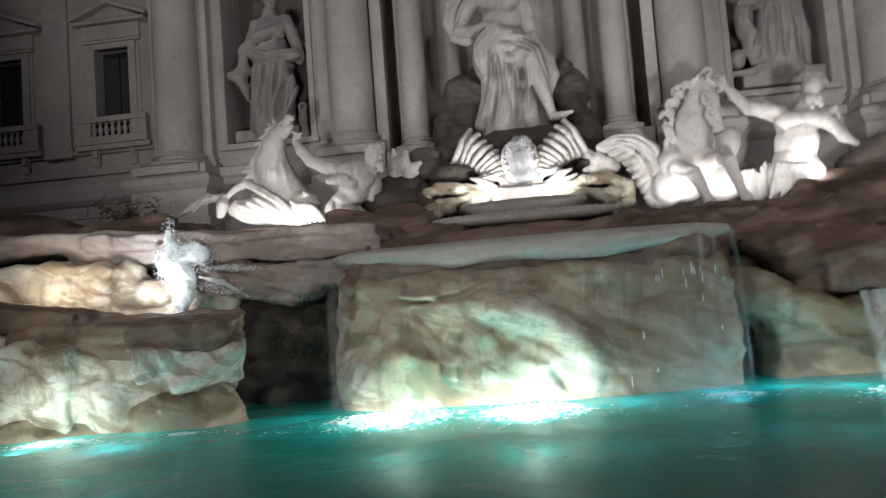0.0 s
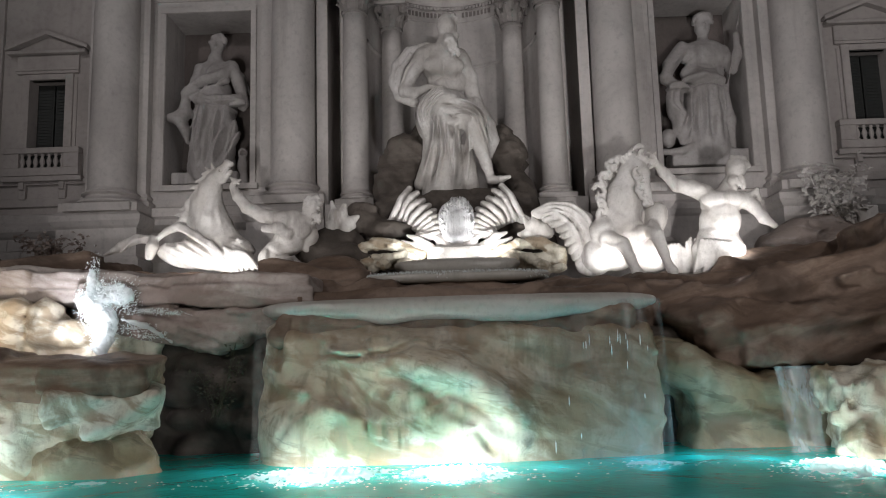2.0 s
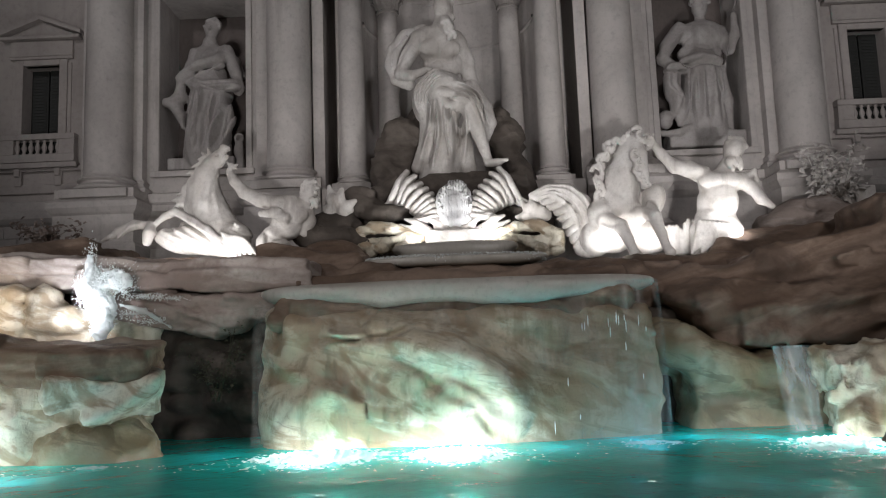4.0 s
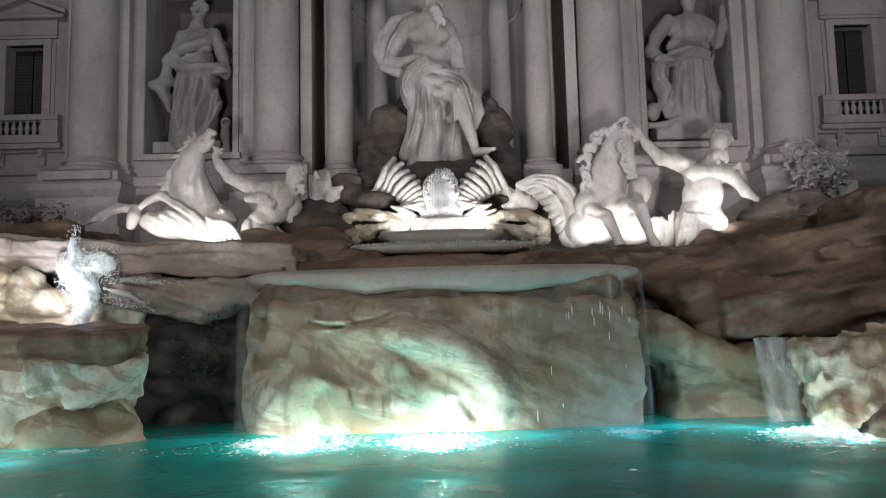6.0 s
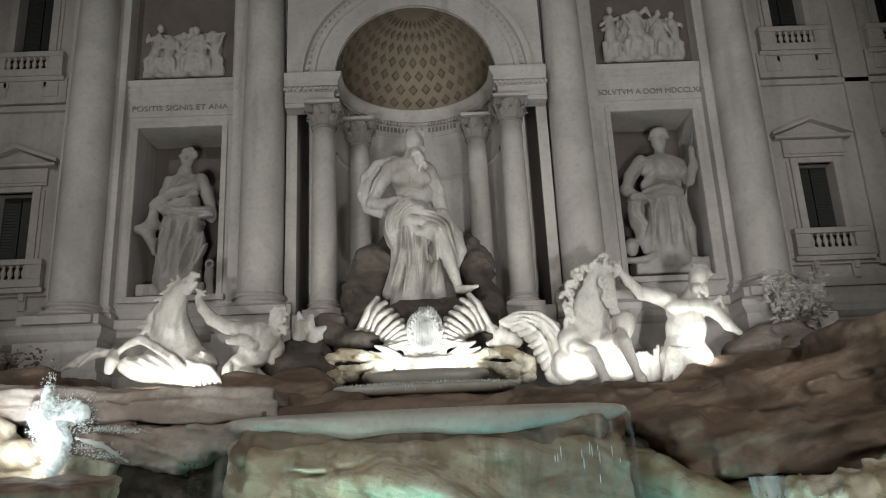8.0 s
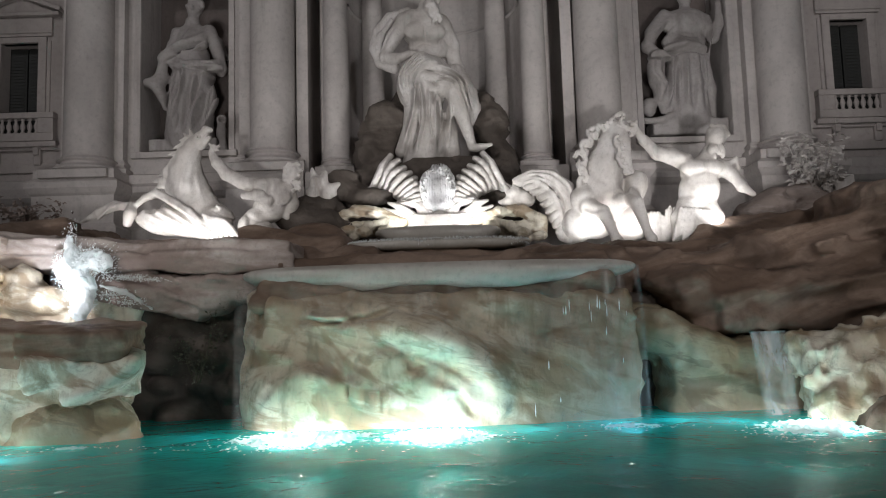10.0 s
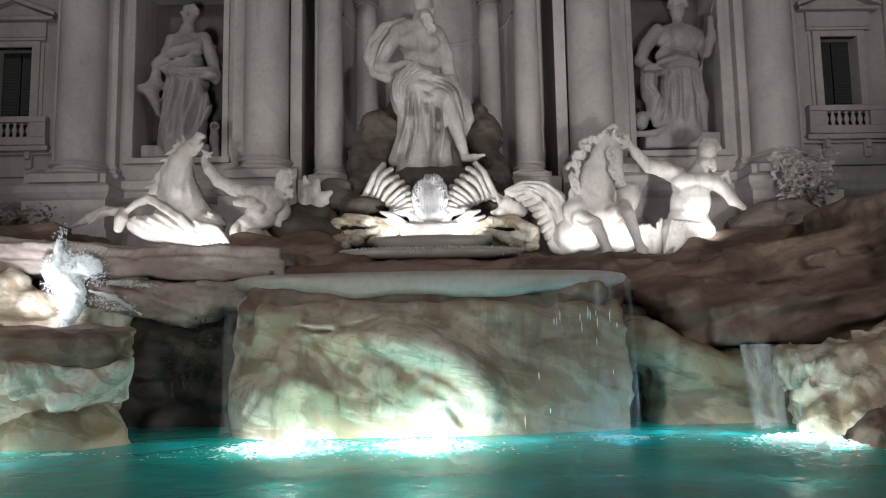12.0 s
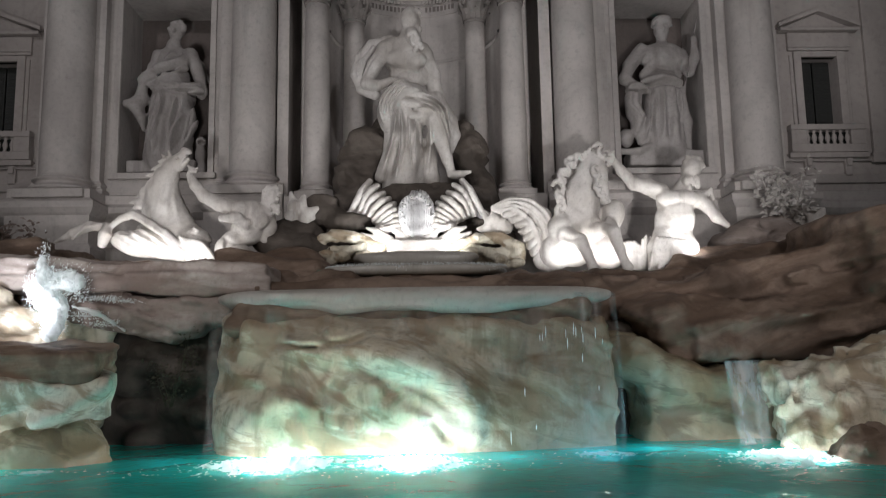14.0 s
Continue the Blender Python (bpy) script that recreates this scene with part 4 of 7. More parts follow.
c.strokes([(q, 0.3, 0.22), ([(v[0] - 0.1, 0, v[2] - 0.42) for v in q[:4]], 0.08, -0.14),
    ([(-2.22, 15.00, 2.07), (-1.34, 15.00, 2.16), (-0.78, 15.00, 2.31), (-0.01, 15.00, 1.97)], 0.07, -0.16), ([(-2.89, 15.00, 2.17), (-1.78, 15.00, 2.04)], 0.05, -0.14),
    ([(-1.34, 15.00, 1.80), (-0.80, 15.00, 1.46), (-0.52, 15.00, 1.21)], 0.07, -0.18), ([(-0.69, 15.00, 1.19), (-0.23, 15.00, 1.16)], 0.1, -0.2),
    ([(0.29, 15.00, 0.71), (0.48, 15.00, 0.43), (0.63, 15.00, 0.16)], 0.08, -0.18), ([(-3.54, 15.00, 0.95), (-2.45, 15.00, 1.04), (-1.57, 15.00, 0.69), (-0.81, 15.00, 0.25)], 0.3, 0.2),
    ([(-3.21, 15.00, 1.27), (-2.45, 15.00, 1.31), (-1.79, 15.00, 0.91)], 0.1, -0.15)] + [([(-1.79, 15.00, 0.91), (-1.77, 15.00, 0.54)], 0.035, -0.1), ([(-1.48, 15.00, 0.86), (-1.47, 15.00, 0.42)], 0.035, -0.1), ([(-1.22, 15.00, 0.79), (-1.19, 15.00, 0.34)], 0.035, -0.1), ([(-1.00, 15.00, 0.70), (-0.99, 15.00, 0.25)], 0.03, -0.09)], 16.2)
# the side under the thin veil, and the flank that turns away to the grotto
c.ell((2.9, 16.25, 1.0), (1.3, 0.95, 1.7)).ell((1.9, 15.9, 0.4), (0.9, 0.6, 1.1), (0, 20, 0)).block((2.7, 16.8, 0.95), (1.45, 1.1, 1.75), soft=0.3)
c.ell((-3.45, 16.9, 1.0), (0.85, 1.1, 2.0)).block((-3.4, 17.3, 1.0), (0.8, 1.0, 1.9), soft=0.3)
c.beds(0.06, 3.2, 0.45, 20, 3).rough(0.035, 0.5, 2, 5).rough(0.08, 2.2, 5, 2).crack(0.05, 1.1, 9)
carved("rock", c, REEFWASH, "great cream travertine rock washed by falling water", "rock", (0, 16.5, -0.75), "rocks of the reef", floor=-0.75)
c = Clay(0.06, 0.15)
c.block((-0.1, 17.2, 2.72), (3.8, 1.45, 0.34), soft=0.2)
c.block((-2.2, 16.3, 2.76), (1.3, 0.5, 0.16), (4, 3, 4), 0.08).block((0.9, 16.1, 2.76), (1.5, 0.45, 0.16), (4, 4, -3), 0.08)
c.beds(0.07, 1.2, 0.35, 20, 14).rough(0.07, 0.5, 15, 5)
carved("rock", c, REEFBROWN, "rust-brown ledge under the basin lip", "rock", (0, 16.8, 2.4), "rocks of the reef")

# wide lower basin whose lip hangs over the rock
def basin(label, y, front, half, z, thick, depth, rim, sag=0.0):
    """A broad shallow bowl with a rounded lip; half an oval in plan."""
    b = thing("basin", label, "basin", (0, y, z - thick), "basins of the cascade")
    path = [(math.copysign(half * abs(math.cos(a)) ** 0.75, math.cos(a)), -front * abs(math.sin(a)) ** 0.6) for a in (math.pi * (1 - i / 48) for i in range(49))]
    path = [(x + 0.05 * noise.noise((x * 1.3, y, 0)), v + 0.07 * noise.noise((x * 1.3, y, 3))) for x, v in path]
    bm = bmesh.new()
    prof = [(-0.02, thick), (0.05, thick - 0.015), (0.11, thick - 0.05), (0.155, thick * 0.74), (0.165, thick * 0.52), (0.14, thick * 0.3), (0.08, thick * 0.14), (-0.05, 0.03), (-0.5, 0.0), (-0.5, thick - depth), (-0.16, thick - depth + 0.04), (-0.1, thick - 0.02)]
    sweep(bm, prof, path)
    for v in bm.verts:                     # the lower edge of the lip is worn unevenly
        if v.co.z < thick - 0.04:
            w = 1 + sag * (0.5 + noise.noise((v.co.x * 0.55, y, 2)) + 0.5 * noise.noise((v.co.x * 1.9, y, 5)))
            w *= 1 - 0.55 * min(1, abs(v.co.x) / half) ** 6
            v.co.z = thick - (thick - v.co.z) * w
    part("lip", bm, rim, b, "pale smooth overhanging lip", smooth=True)
    bm = bmesh.new()
    vs = [bm.verts.new((x * 0.93, v * 0.93, thick - 0.06)) for x, v in path]
    bm.faces.new(vs)
    bmesh.ops.solidify(bm, geom=bm.faces[:], thickness=0.02)
    part("wet_floor", bm, LIP, b, "wet stone floor just under the lip")
    return b


basin("wide shallow travertine basin under the cascade", 17.6, 2.05, 4.25, 3.27, 0.42, 0.2, LIP, 0.45)
c = Clay(0.08, 0.3)
c.block((0, 18.7, 2.9), (3.9, 1.6, 0.7), soft=0.2)
c.block((0, 20.0, 3.1), (2.7, 1.3, 0.75), soft=0.2)
c.block((-3.0, 19.6, 3.3), (1.5, 1.3, 0.65), soft=0.2).block((3.1, 19.6, 3.2), (1.5, 1.3, 0.6), soft=0.2)
c.rough(0.14, 0.9, 12, 4)
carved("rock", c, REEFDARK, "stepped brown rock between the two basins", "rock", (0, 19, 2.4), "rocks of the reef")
mid_basin = basin("middle travertine basin edged with dripping moss", 20.1, 1.4, 2.25, 4.14, 0.3, 0.15, LIP)
rr = random.Random(9)
bm = bmesh.new()
for k in range(1800):
    a = math.pi * rr.random()
    x, y = math.copysign(2.36 * abs(math.cos(a)) ** 0.75, math.cos(a)), -1.52 * abs(math.sin(a)) ** 0.6
    r = rr.uniform(0.006, 0.017)
    z, h = 0.3 - abs(rr.gauss(0, 0.07)), r * rr.uniform(0.8, 2.5)
    v = [bm.verts.new((x + q[0] * r, y + q[1] * r, z + q[2] * h)) for q in ((1, 0, 0), (0, 1, 0), (-1, 0, 0), (0, -1, 0), (0, 0, 1), (0, 0, -1))]
    for i in range(4):
        bm.faces.new((v[i], v[(i + 1) % 4], v[4])), bm.faces.new((v[(i + 1) % 4], v[i], v[5]))
tagged(part("moss_fringe", bm, FOAM, mid_basin, "pale crusted drips along the lip", smooth=True), kind="stuff")
basin("small upper basin under the shells", 21.6, 1.0, 1.6, 4.7, 0.5, 0.12, LIP)

# left side: long slab, its bed, the near rock, the lit shelf
c = Clay(0.06, 0.1)
c.block((-6.6, 18.6, 3.92), (3.25, 1.4, 0.2), (0, 2.5, 0), 0.05)
c.block((-6.0, 18.5, 3.58), (2.7, 1.45, 0.24), (0, 2.5, 1), 0.06)
c.block((-8.6, 18.9, 4.05), (2.4, 1.2, 0.2), (0, 2, 5), 0.05)
c.block((-9.6, 18.9, 3.75), (1.8, 1.1, 0.16), (0, 3, -3), 0.05)
c.block((-12.5, 19.2, 4.25), (3.5, 1.3, 0.3), (0, 2, 0), 0.06)
c.block((-4.2, 18.6, 3.75), (1.0, 1.3, 0.3), (0, 6, -8), 0.06)
c.strata(0.03, 0.3, 0.05, 5).rough(0.08, 0.8, 21, 5)
carved("rock", c, REEFMID, "long flat slab of grey-brown rock", "rock", (-8, 18, 3.3), "rocks of the reef")
c = Clay(0.09, 0.2)
c.block((-7.2, 20.9, 3.9), (4.6, 1.6, 0.42), (0, 3, 0), 0.12)
c.block((-7.2, 22.7, 4.2), (4.8, 1.1, 0.45), (0, 3, 0), 0.12)
c.block((-12.9, 21.5, 4.3), (3.2, 1.8, 0.6), (0, -3, 0), 0.15)
c.ell((-16.5, 22, 4.6), (3.5, 2, 1.2))
c.block((-3.9, 21.0, 4.1), (1.4, 1.4, 0.45), (0, 6, 0), 0.15)
c.ell((-3.5, 21.6, 4.5), (0.9, 0.9, 0.45))
c.block((-8, 21.4, 2.0), (9, 1.9, 1.8), soft=0.3)
c.rough(0.12, 1.1, 31, 5).strata(0.05, 0.4, 0.05, 11)
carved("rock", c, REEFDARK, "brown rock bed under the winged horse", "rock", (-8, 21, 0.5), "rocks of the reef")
c = Clay(0.06, 0.15)
c.block((-9.0, 15.4, 1.1), (2.4, 1.1, 0.8), (14, 3, 0), 0.2)
c.block((-6.75, 14.7, 1.25), (1.0, 0.72, 0.42), (8, 4, 12), 0.1)
c.ell((-7.6, 15.6, 0.1), (1.5, 1.0, 0.9))
c.block((-11.2, 15.0, 0.9), (2.3, 1.2, 1.2), (12, 3, 0), 0.25)
c.block((-9.6, 15.2, 0.1), (1.6, 1.0, 0.9), (14, -16, 0), 0.2)
c.block((-6.15, 14.0, 0.35), (2.2, 0.95, 0.5), (0, -36, 0), 0.08, k=0.1, cut=True)
c.beds(0.12, 2.0, 0.6, -28, 6).rough(0.08, 0.5, 41, 5)
carved("rock", c, REEF, "broad pale rock at the water", "rock", (-8.5, 15, -0.75), "rocks of the reef", floor=-0.75)
c = Clay(0.06, 0.3)
c.ell((-7.1, 15.0, 0.0), (1.35, 0.95, 0.85), (0, 12, 0)).ell((-10.2, 14.4, -0.2), (1.3, 0.75, 0.8)).ell((-8.6, 14.6, -0.4), (1.2, 0.6, 0.6))
c.beds(0.1, 1.4, 0.6, -28, 17).rough(0.09, 0.45, 18, 5)
carved("rock", c, REEFOLIVE, "low brown rock at the waterline", "rock", (-7.5, 15, -0.75), "rocks of the reef", floor=-0.75)
c = Clay(0.06, 0.1)
c.block((-8.3, 15.2, 1.86), (2.1, 1.05, 0.36), (6, 2, 0), 0.08)
c.block((-6.9, 14.85, 1.85), (0.95, 0.86, 0.26), (4, 2, 10), 0.06)
c.block((-11.2, 15.3, 2.45), (2.2, 1.0, 0.25), (0, 8, 0), 0.06)
c.strata(0.03, 0.22, 0.1, 16).rough(0.07, 0.6, 42, 5)
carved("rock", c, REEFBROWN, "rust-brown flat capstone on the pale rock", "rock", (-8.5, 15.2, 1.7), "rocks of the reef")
c = Clay(0.065, 0.15)
c.block((-10.2, 18.3, 2.3), (3.3, 0.9, 0.7), (0, 2, 0), 0.15)
c.ell((-9.5, 17.5, 3.0), (0.4, 0.5, 0.6)).ell((-11.5, 17.6, 2.9), (1.1, 0.6, 0.6)).ell((-8.9, 17.3, 2.8), (0.5, 0.4, 0.3))
c.block((-12.8, 18.2, 2.7), (2.8, 1.0, 1.0), soft=0.2)
c.strata(0.06, 0.4, 0.1, 7).rough(0.12, 0.6, 51, 5)
carved("rock", c, REEF, "lit rock shelf behind the water jet", "rock", (-9, 18, 0.8), "rocks of the reef")
c = Clay(0.06, 0.12)
c.block((-6.6, 17.7, 2.85), (1.3, 0.7, 0.25), (8, 16, 4), 0.06)
c.block((-5.6, 17.7, 3.05), (1.6, 0.6, 0.22), (6, 5, -4), 0.06)
c.block((-4.5, 17.7, 2.95), (0.75, 0.6, 0.32), (0, -6, 8), 0.08)
c.ell((-5.2, 17.4, 2.65), (0.5, 0.5, 0.3)).ell((-3.9, 17.6, 2.6), (0.45, 0.5, 0.5))
c.strata(0.04, 0.25, 0.2, 17).rough(0.12, 0.5, 53, 5)
carved("rock", c, REEFMID, "broken grey shelf over the grotto", "rock", (-5.5, 17.7, 2.4), "rocks of the reef")
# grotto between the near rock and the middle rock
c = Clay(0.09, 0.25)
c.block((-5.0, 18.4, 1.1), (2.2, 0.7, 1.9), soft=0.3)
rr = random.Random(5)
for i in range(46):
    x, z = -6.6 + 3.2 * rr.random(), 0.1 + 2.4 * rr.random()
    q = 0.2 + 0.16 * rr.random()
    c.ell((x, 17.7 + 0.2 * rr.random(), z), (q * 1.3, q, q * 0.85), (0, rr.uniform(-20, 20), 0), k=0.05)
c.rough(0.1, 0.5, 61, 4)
carved("rock", c, DARKTUFA, "rubble wall of the grotto, its shade put into the dark colour", "rock", (-5, 18, -0.75), "rocks of the reef", floor=-0.75)

# dark rock fills the cleft in place of its shade
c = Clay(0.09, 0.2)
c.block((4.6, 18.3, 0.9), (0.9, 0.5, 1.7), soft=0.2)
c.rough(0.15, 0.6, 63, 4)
carved("rock", c, DARKTUFA, "rock in the cleft between two rocks, painted dark for its shade", "rock", (4.6, 18.3, -0.75), "rocks of the reef", floor=-0.75)
# right side: the dark sloping mass and the pale faces under it
c = Clay(0.07, 0.25)
c.block((7.0, 19.6, 2.9), (3.9, 1.6, 0.75), (0, -7, 0), 0.3)
c.block((10.0, 19.5, 3.5), (3.0, 1.7, 0.9), (0, -10, 0), 0.4)
c.ell((4.6, 19.4, 3.05), (1.7, 1.3, 0.75))
c.block((8.4, 18.3, 2.6), (3.2, 1.4, 0.55), (0, -12, 4), 0.25)
c.ell((6.4, 17.9, 2.5), (1.7, 1.2, 0.55), (0, 10, 0))
c.ell((9.6, 17.4, 2.5), (1.8, 1.2, 0.8), (0, -8, 0))
c.block((7.7, 17.2, 2.15), (1.7, 0.7, 0.5), (0, -3, 3), 0.15)
c.block((10.2, 17.9, 3.6), (1.6, 0.5, 0.12), (0, -6, 4), 0.05)
c.block((12.6, 18.5, 4.2), (2.4, 2.2, 1.3), (0, -12, 0), 0.4)
c.ell((11.4, 16.6, 3.5), (1.6, 1.2, 0.6), (0, -10, 0))
c.beds(0.12, 2.4, 0.5, -12, 8).rough(0.11, 0.7, 71, 5).strata(0.09, 0.7, -0.22, 8)
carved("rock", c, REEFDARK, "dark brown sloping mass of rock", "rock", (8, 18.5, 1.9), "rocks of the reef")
c = Clay(0.065, 0.2)
c.ell((4.9, 17.0, 1.75), (0.7, 0.6, 0.5), (0, 10, 0))
c.ell((5.75, 16.9, 1.1), (0.65, 0.7, 0.38), (0, 28, 0)).ell((5.5, 16.8, 1.5), (0.7, 0.6, 0.4), (0, 20, 0))
c.block((7.0, 17.4, 0.1), (2.1, 1.0, 1.35), soft=0.2)
c.block((5.9, 17.5, 0.3), (0.9, 0.8, 1.1), soft=0.25)
c.ell((5.4, 17.1, 0.1), (0.5, 0.6, 0.7))
c.block((5.4, 18.1, 1.7), (1.3, 0.7, 0.6), soft=0.3)
c.beds(0.09, 1.6, 0.5, 15, 9).rough(0.1, 0.5, 81, 5)
carved("rock", c, REEFOLIVE, "brown wet rock face with a shallow hollow", "rock", (6, 17, -0.75), "rocks of the reef", floor=-0.75)
c = Clay(0.07, 0.3)
c.ell((8.7, 15.6, 0.6), (1.4, 1.2, 1.2)).block((8.0, 15.4, 1.2), (0.8, 0.6, 0.35), (10, -6, 0), 0.1)
c.ell((9.9, 15.2, 0.8), (1.6, 1.4, 1.4))
c.ell((8.1, 14.9, 0.2), (1.0, 0.7, 0.8))
c.rough(0.15, 0.32, 91, 6).rough(0.12, 0.9, 92, 2)
carved("rock", c, REEF, "rough yellowish rock crusted with lime", "rock", (9, 15.4, -0.75), "rocks of the reef", floor=-0.75)
c = Clay(0.06, 0.2)
c.ell((7.9, 13.1, -0.05), (0.8, 0.7, 0.5)).ell((9.0, 13.3, 0.0), (1.0, 0.8, 0.7))
c.rough(0.22, 0.5, 95, 4)
carved("rock", c, REEFDARK, "small brown rock that stands in the water", "rock", (8.4, 13.2, -0.75), "rocks of the reef", floor=-0.75)
c = Clay(0.1, 0.4)
c.block((6.5, 21.8, 3.4), (4.4, 1.6, 0.7), (0, -3, 0), 0.2)
c.block((10.6, 22.6, 3.9), (3.4, 2.0, 1.1), (0, -8, 0), 0.4)
c.block((6, 21, 2), (7, 2.4, 1.6), soft=0.4)
c.rough(0.2, 1.0, 35, 5)
d = Clay(0.08, 0.2)
d.ell((10.2, 23.6, 5.0), (1.1, 0.8, 0.8), (0, -25, 0)).ell((11.8, 24.3, 5.3), (1.9, 0.9, 0.9)).block((11, 23.8, 4.3), (2.4, 1.2, 0.7), soft=0.2)
d.beds(0.12, 1.4, 0.4, -20, 4).rough(0.12, 0.6, 36, 5)
carved("rock", d, REEFMID, "grey rock outcrop under the carved plant", "rock", (11, 23.8, 4), "rocks of the reef")
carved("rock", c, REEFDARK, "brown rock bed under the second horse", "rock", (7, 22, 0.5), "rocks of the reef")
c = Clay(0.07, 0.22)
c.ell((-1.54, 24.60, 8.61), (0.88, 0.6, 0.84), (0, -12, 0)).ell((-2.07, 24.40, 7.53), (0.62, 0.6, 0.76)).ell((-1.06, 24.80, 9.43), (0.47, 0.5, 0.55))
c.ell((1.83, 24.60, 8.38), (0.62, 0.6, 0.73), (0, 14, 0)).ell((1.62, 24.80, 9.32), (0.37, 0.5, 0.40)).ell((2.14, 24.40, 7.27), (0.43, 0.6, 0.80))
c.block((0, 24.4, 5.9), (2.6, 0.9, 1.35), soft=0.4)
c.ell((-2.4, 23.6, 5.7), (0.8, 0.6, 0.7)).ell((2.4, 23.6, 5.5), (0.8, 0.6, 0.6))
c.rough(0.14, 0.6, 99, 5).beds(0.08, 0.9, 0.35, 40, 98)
carved("rock", c, DARKTUFA, "dark rounded rocks behind the sea god", "rock", (0, 24.3, 4.3), "rocks of the reef")


# ---- the carved figures: each one plain statue ----
c = Clay(0.032, 0.08)
c.ell((-0.05, 24.30, 12.96), (0.27, 0.32, 0.40), (0, -6, 0)).ell((-0.13, 24.35, 13.18), (0.30, 0.32, 0.24))
hx, hy, hz = (-0.04, 24.20, 12.91)
for dx, dz, r in ((-0.24, 0.26, 0.12), (-0.28, 0.08, 0.13), (-0.25, -0.12, 0.12), (-0.1, 0.36, 0.12), (0.08, 0.37, 0.11), (0.21, 0.27, 0.1), (0.2, -0.3, 0.12), (0.06, -0.42, 0.13), (-0.1, -0.34, 0.12), (0.16, -0.52, 0.11), (0.04, -0.6, 0.09)):
    c.ell((hx + dx, hy - 0.08, hz + dz), (r, r, r * 1.15), k=0.025)
c.ell((hx + 0.07, hy - 0.2, hz + 0.0), (0.06, 0.09, 0.11), k=0.03).ell((hx - 0.06, hy - 0.19, hz + 0.07), (0.05, 0.05, 0.03), k=0.02, cut=True).ell((hx + 0.18, hy - 0.17, hz + 0.06), (0.05, 0.05, 0.03), k=0.02, cut=True)
# ribs, belly, chest and shoulders
c.ell((-0.11, 24.22, 12.97), (0.31, 0.33, 0.43), (0, -6, 0)).cap((-0.21, 24.40, 12.55), 0.26, (-0.27, 24.40, 12.19), 0.36)
c.ell((-0.30, 24.38, 11.73), (0.74, 0.46, 0.60), (0, -5, 0)).ell((-0.19, 24.48, 11.15), (0.66, 0.42, 0.52))
c.ell((-0.58, 24.42, 12.20), (0.46, 0.34, 0.24), (0, 10, 0)).ell((0.09, 24.42, 12.04), (0.42, 0.34, 0.24), (0, -8, 0))
c.chain([(-0.09, 24.02, 12.42), (0.03, 23.98, 12.17), (0.12, 24.02, 11.89)], [0.22, 0.2, 0.1], k=0.05)
for k in range(16):                        # locks of the beard
    t = k / 15
    c.ell((-0.07 + 0.22 * t + 0.13 * math.sin(k * 2.4), 23.86, 12.41 - 0.59 * t), (0.075, 0.1, 0.1), (0, 30 * math.sin(k), 0), k=0.02)
c.ell((-0.61, 24.05, 11.58), (0.34, 0.2, 0.27), (0, 8, 0), k=0.12).ell((0.08, 24.05, 11.50), (0.32, 0.2, 0.26), (0, -6, 0), k=0.12)
c.ell((-0.93, 24.30, 12.00), (0.34, 0.33, 0.31)).ell((0.37, 24.36, 11.76), (0.28, 0.3, 0.32))
# arm on the hip, hand across the belly
c.chain([(-0.95, 24.25, 11.94), (-1.32, 24.05, 11.33), (-1.59, 23.95, 10.71)], [0.28, 0.25, 0.19], k=0.05)
c.chain([(-1.59, 23.95, 10.69), (-1.21, 23.75, 10.54), (-0.84, 23.70, 10.67)], [0.19, 0.17, 0.12], k=0.05)
c.ell((-0.69, 23.70, 10.71), (0.17, 0.11, 0.09), (0, 10, 0), k=0.03).cap((-0.62, 23.66, 10.71), 0.05, (-0.40, 23.64, 10.63), 0.035, k=0.02)
# cloak that falls from the shoulder round the elbow
c.chain([(-0.79, 24.60, 12.48), (-1.45, 24.50, 12.24), (-1.86, 24.40, 11.73), (-1.97, 24.35, 11.16), (-1.76, 24.25, 10.61), (-1.31, 24.15, 10.40)], [0.15, 0.17, 0.16, 0.16, 0.17, 0.2], k=0.05)
c.chain([(-1.39, 24.35, 12.06), (-1.70, 24.25, 11.55), (-1.79, 24.18, 11.01), (-1.56, 24.10, 10.56)], [0.08, 0.1, 0.1, 0.1], k=0.03)
c.chain([(0.38, 24.40, 11.73), (0.64, 24.55, 11.23), (0.71, 24.50, 10.64)], [0.27, 0.22, 0.18], k=0.05).chain([(0.53, 24.70, 11.07), (0.75, 24.60, 10.44)], [0.22, 0.27])
# hips, thigh, bare shin and foot
c.ell((-0.23, 24.25, 10.21), (0.86, 0.58, 0.52), (0, 8, 0)).ell((-0.82, 24.00, 9.79), (0.40, 0.46, 0.76), (0, 6, 0))
c.chain([(0.14, 24.00, 9.89), (0.62, 23.60, 9.34)], [0.44, 0.32]).chain([(0.64, 23.55, 9.33), (0.80, 23.50, 8.70), (1.01, 23.58, 8.02), (1.13, 23.60, 7.60)], [0.29, 0.24, 0.18, 0.13], k=0.04)
c.cap((1.13, 23.55, 7.51), 0.14, (1.40, 23.40, 7.49), 0.12).cap((1.40, 23.40, 7.49), 0.11, (1.70, 23.30, 7.55), 0.06)
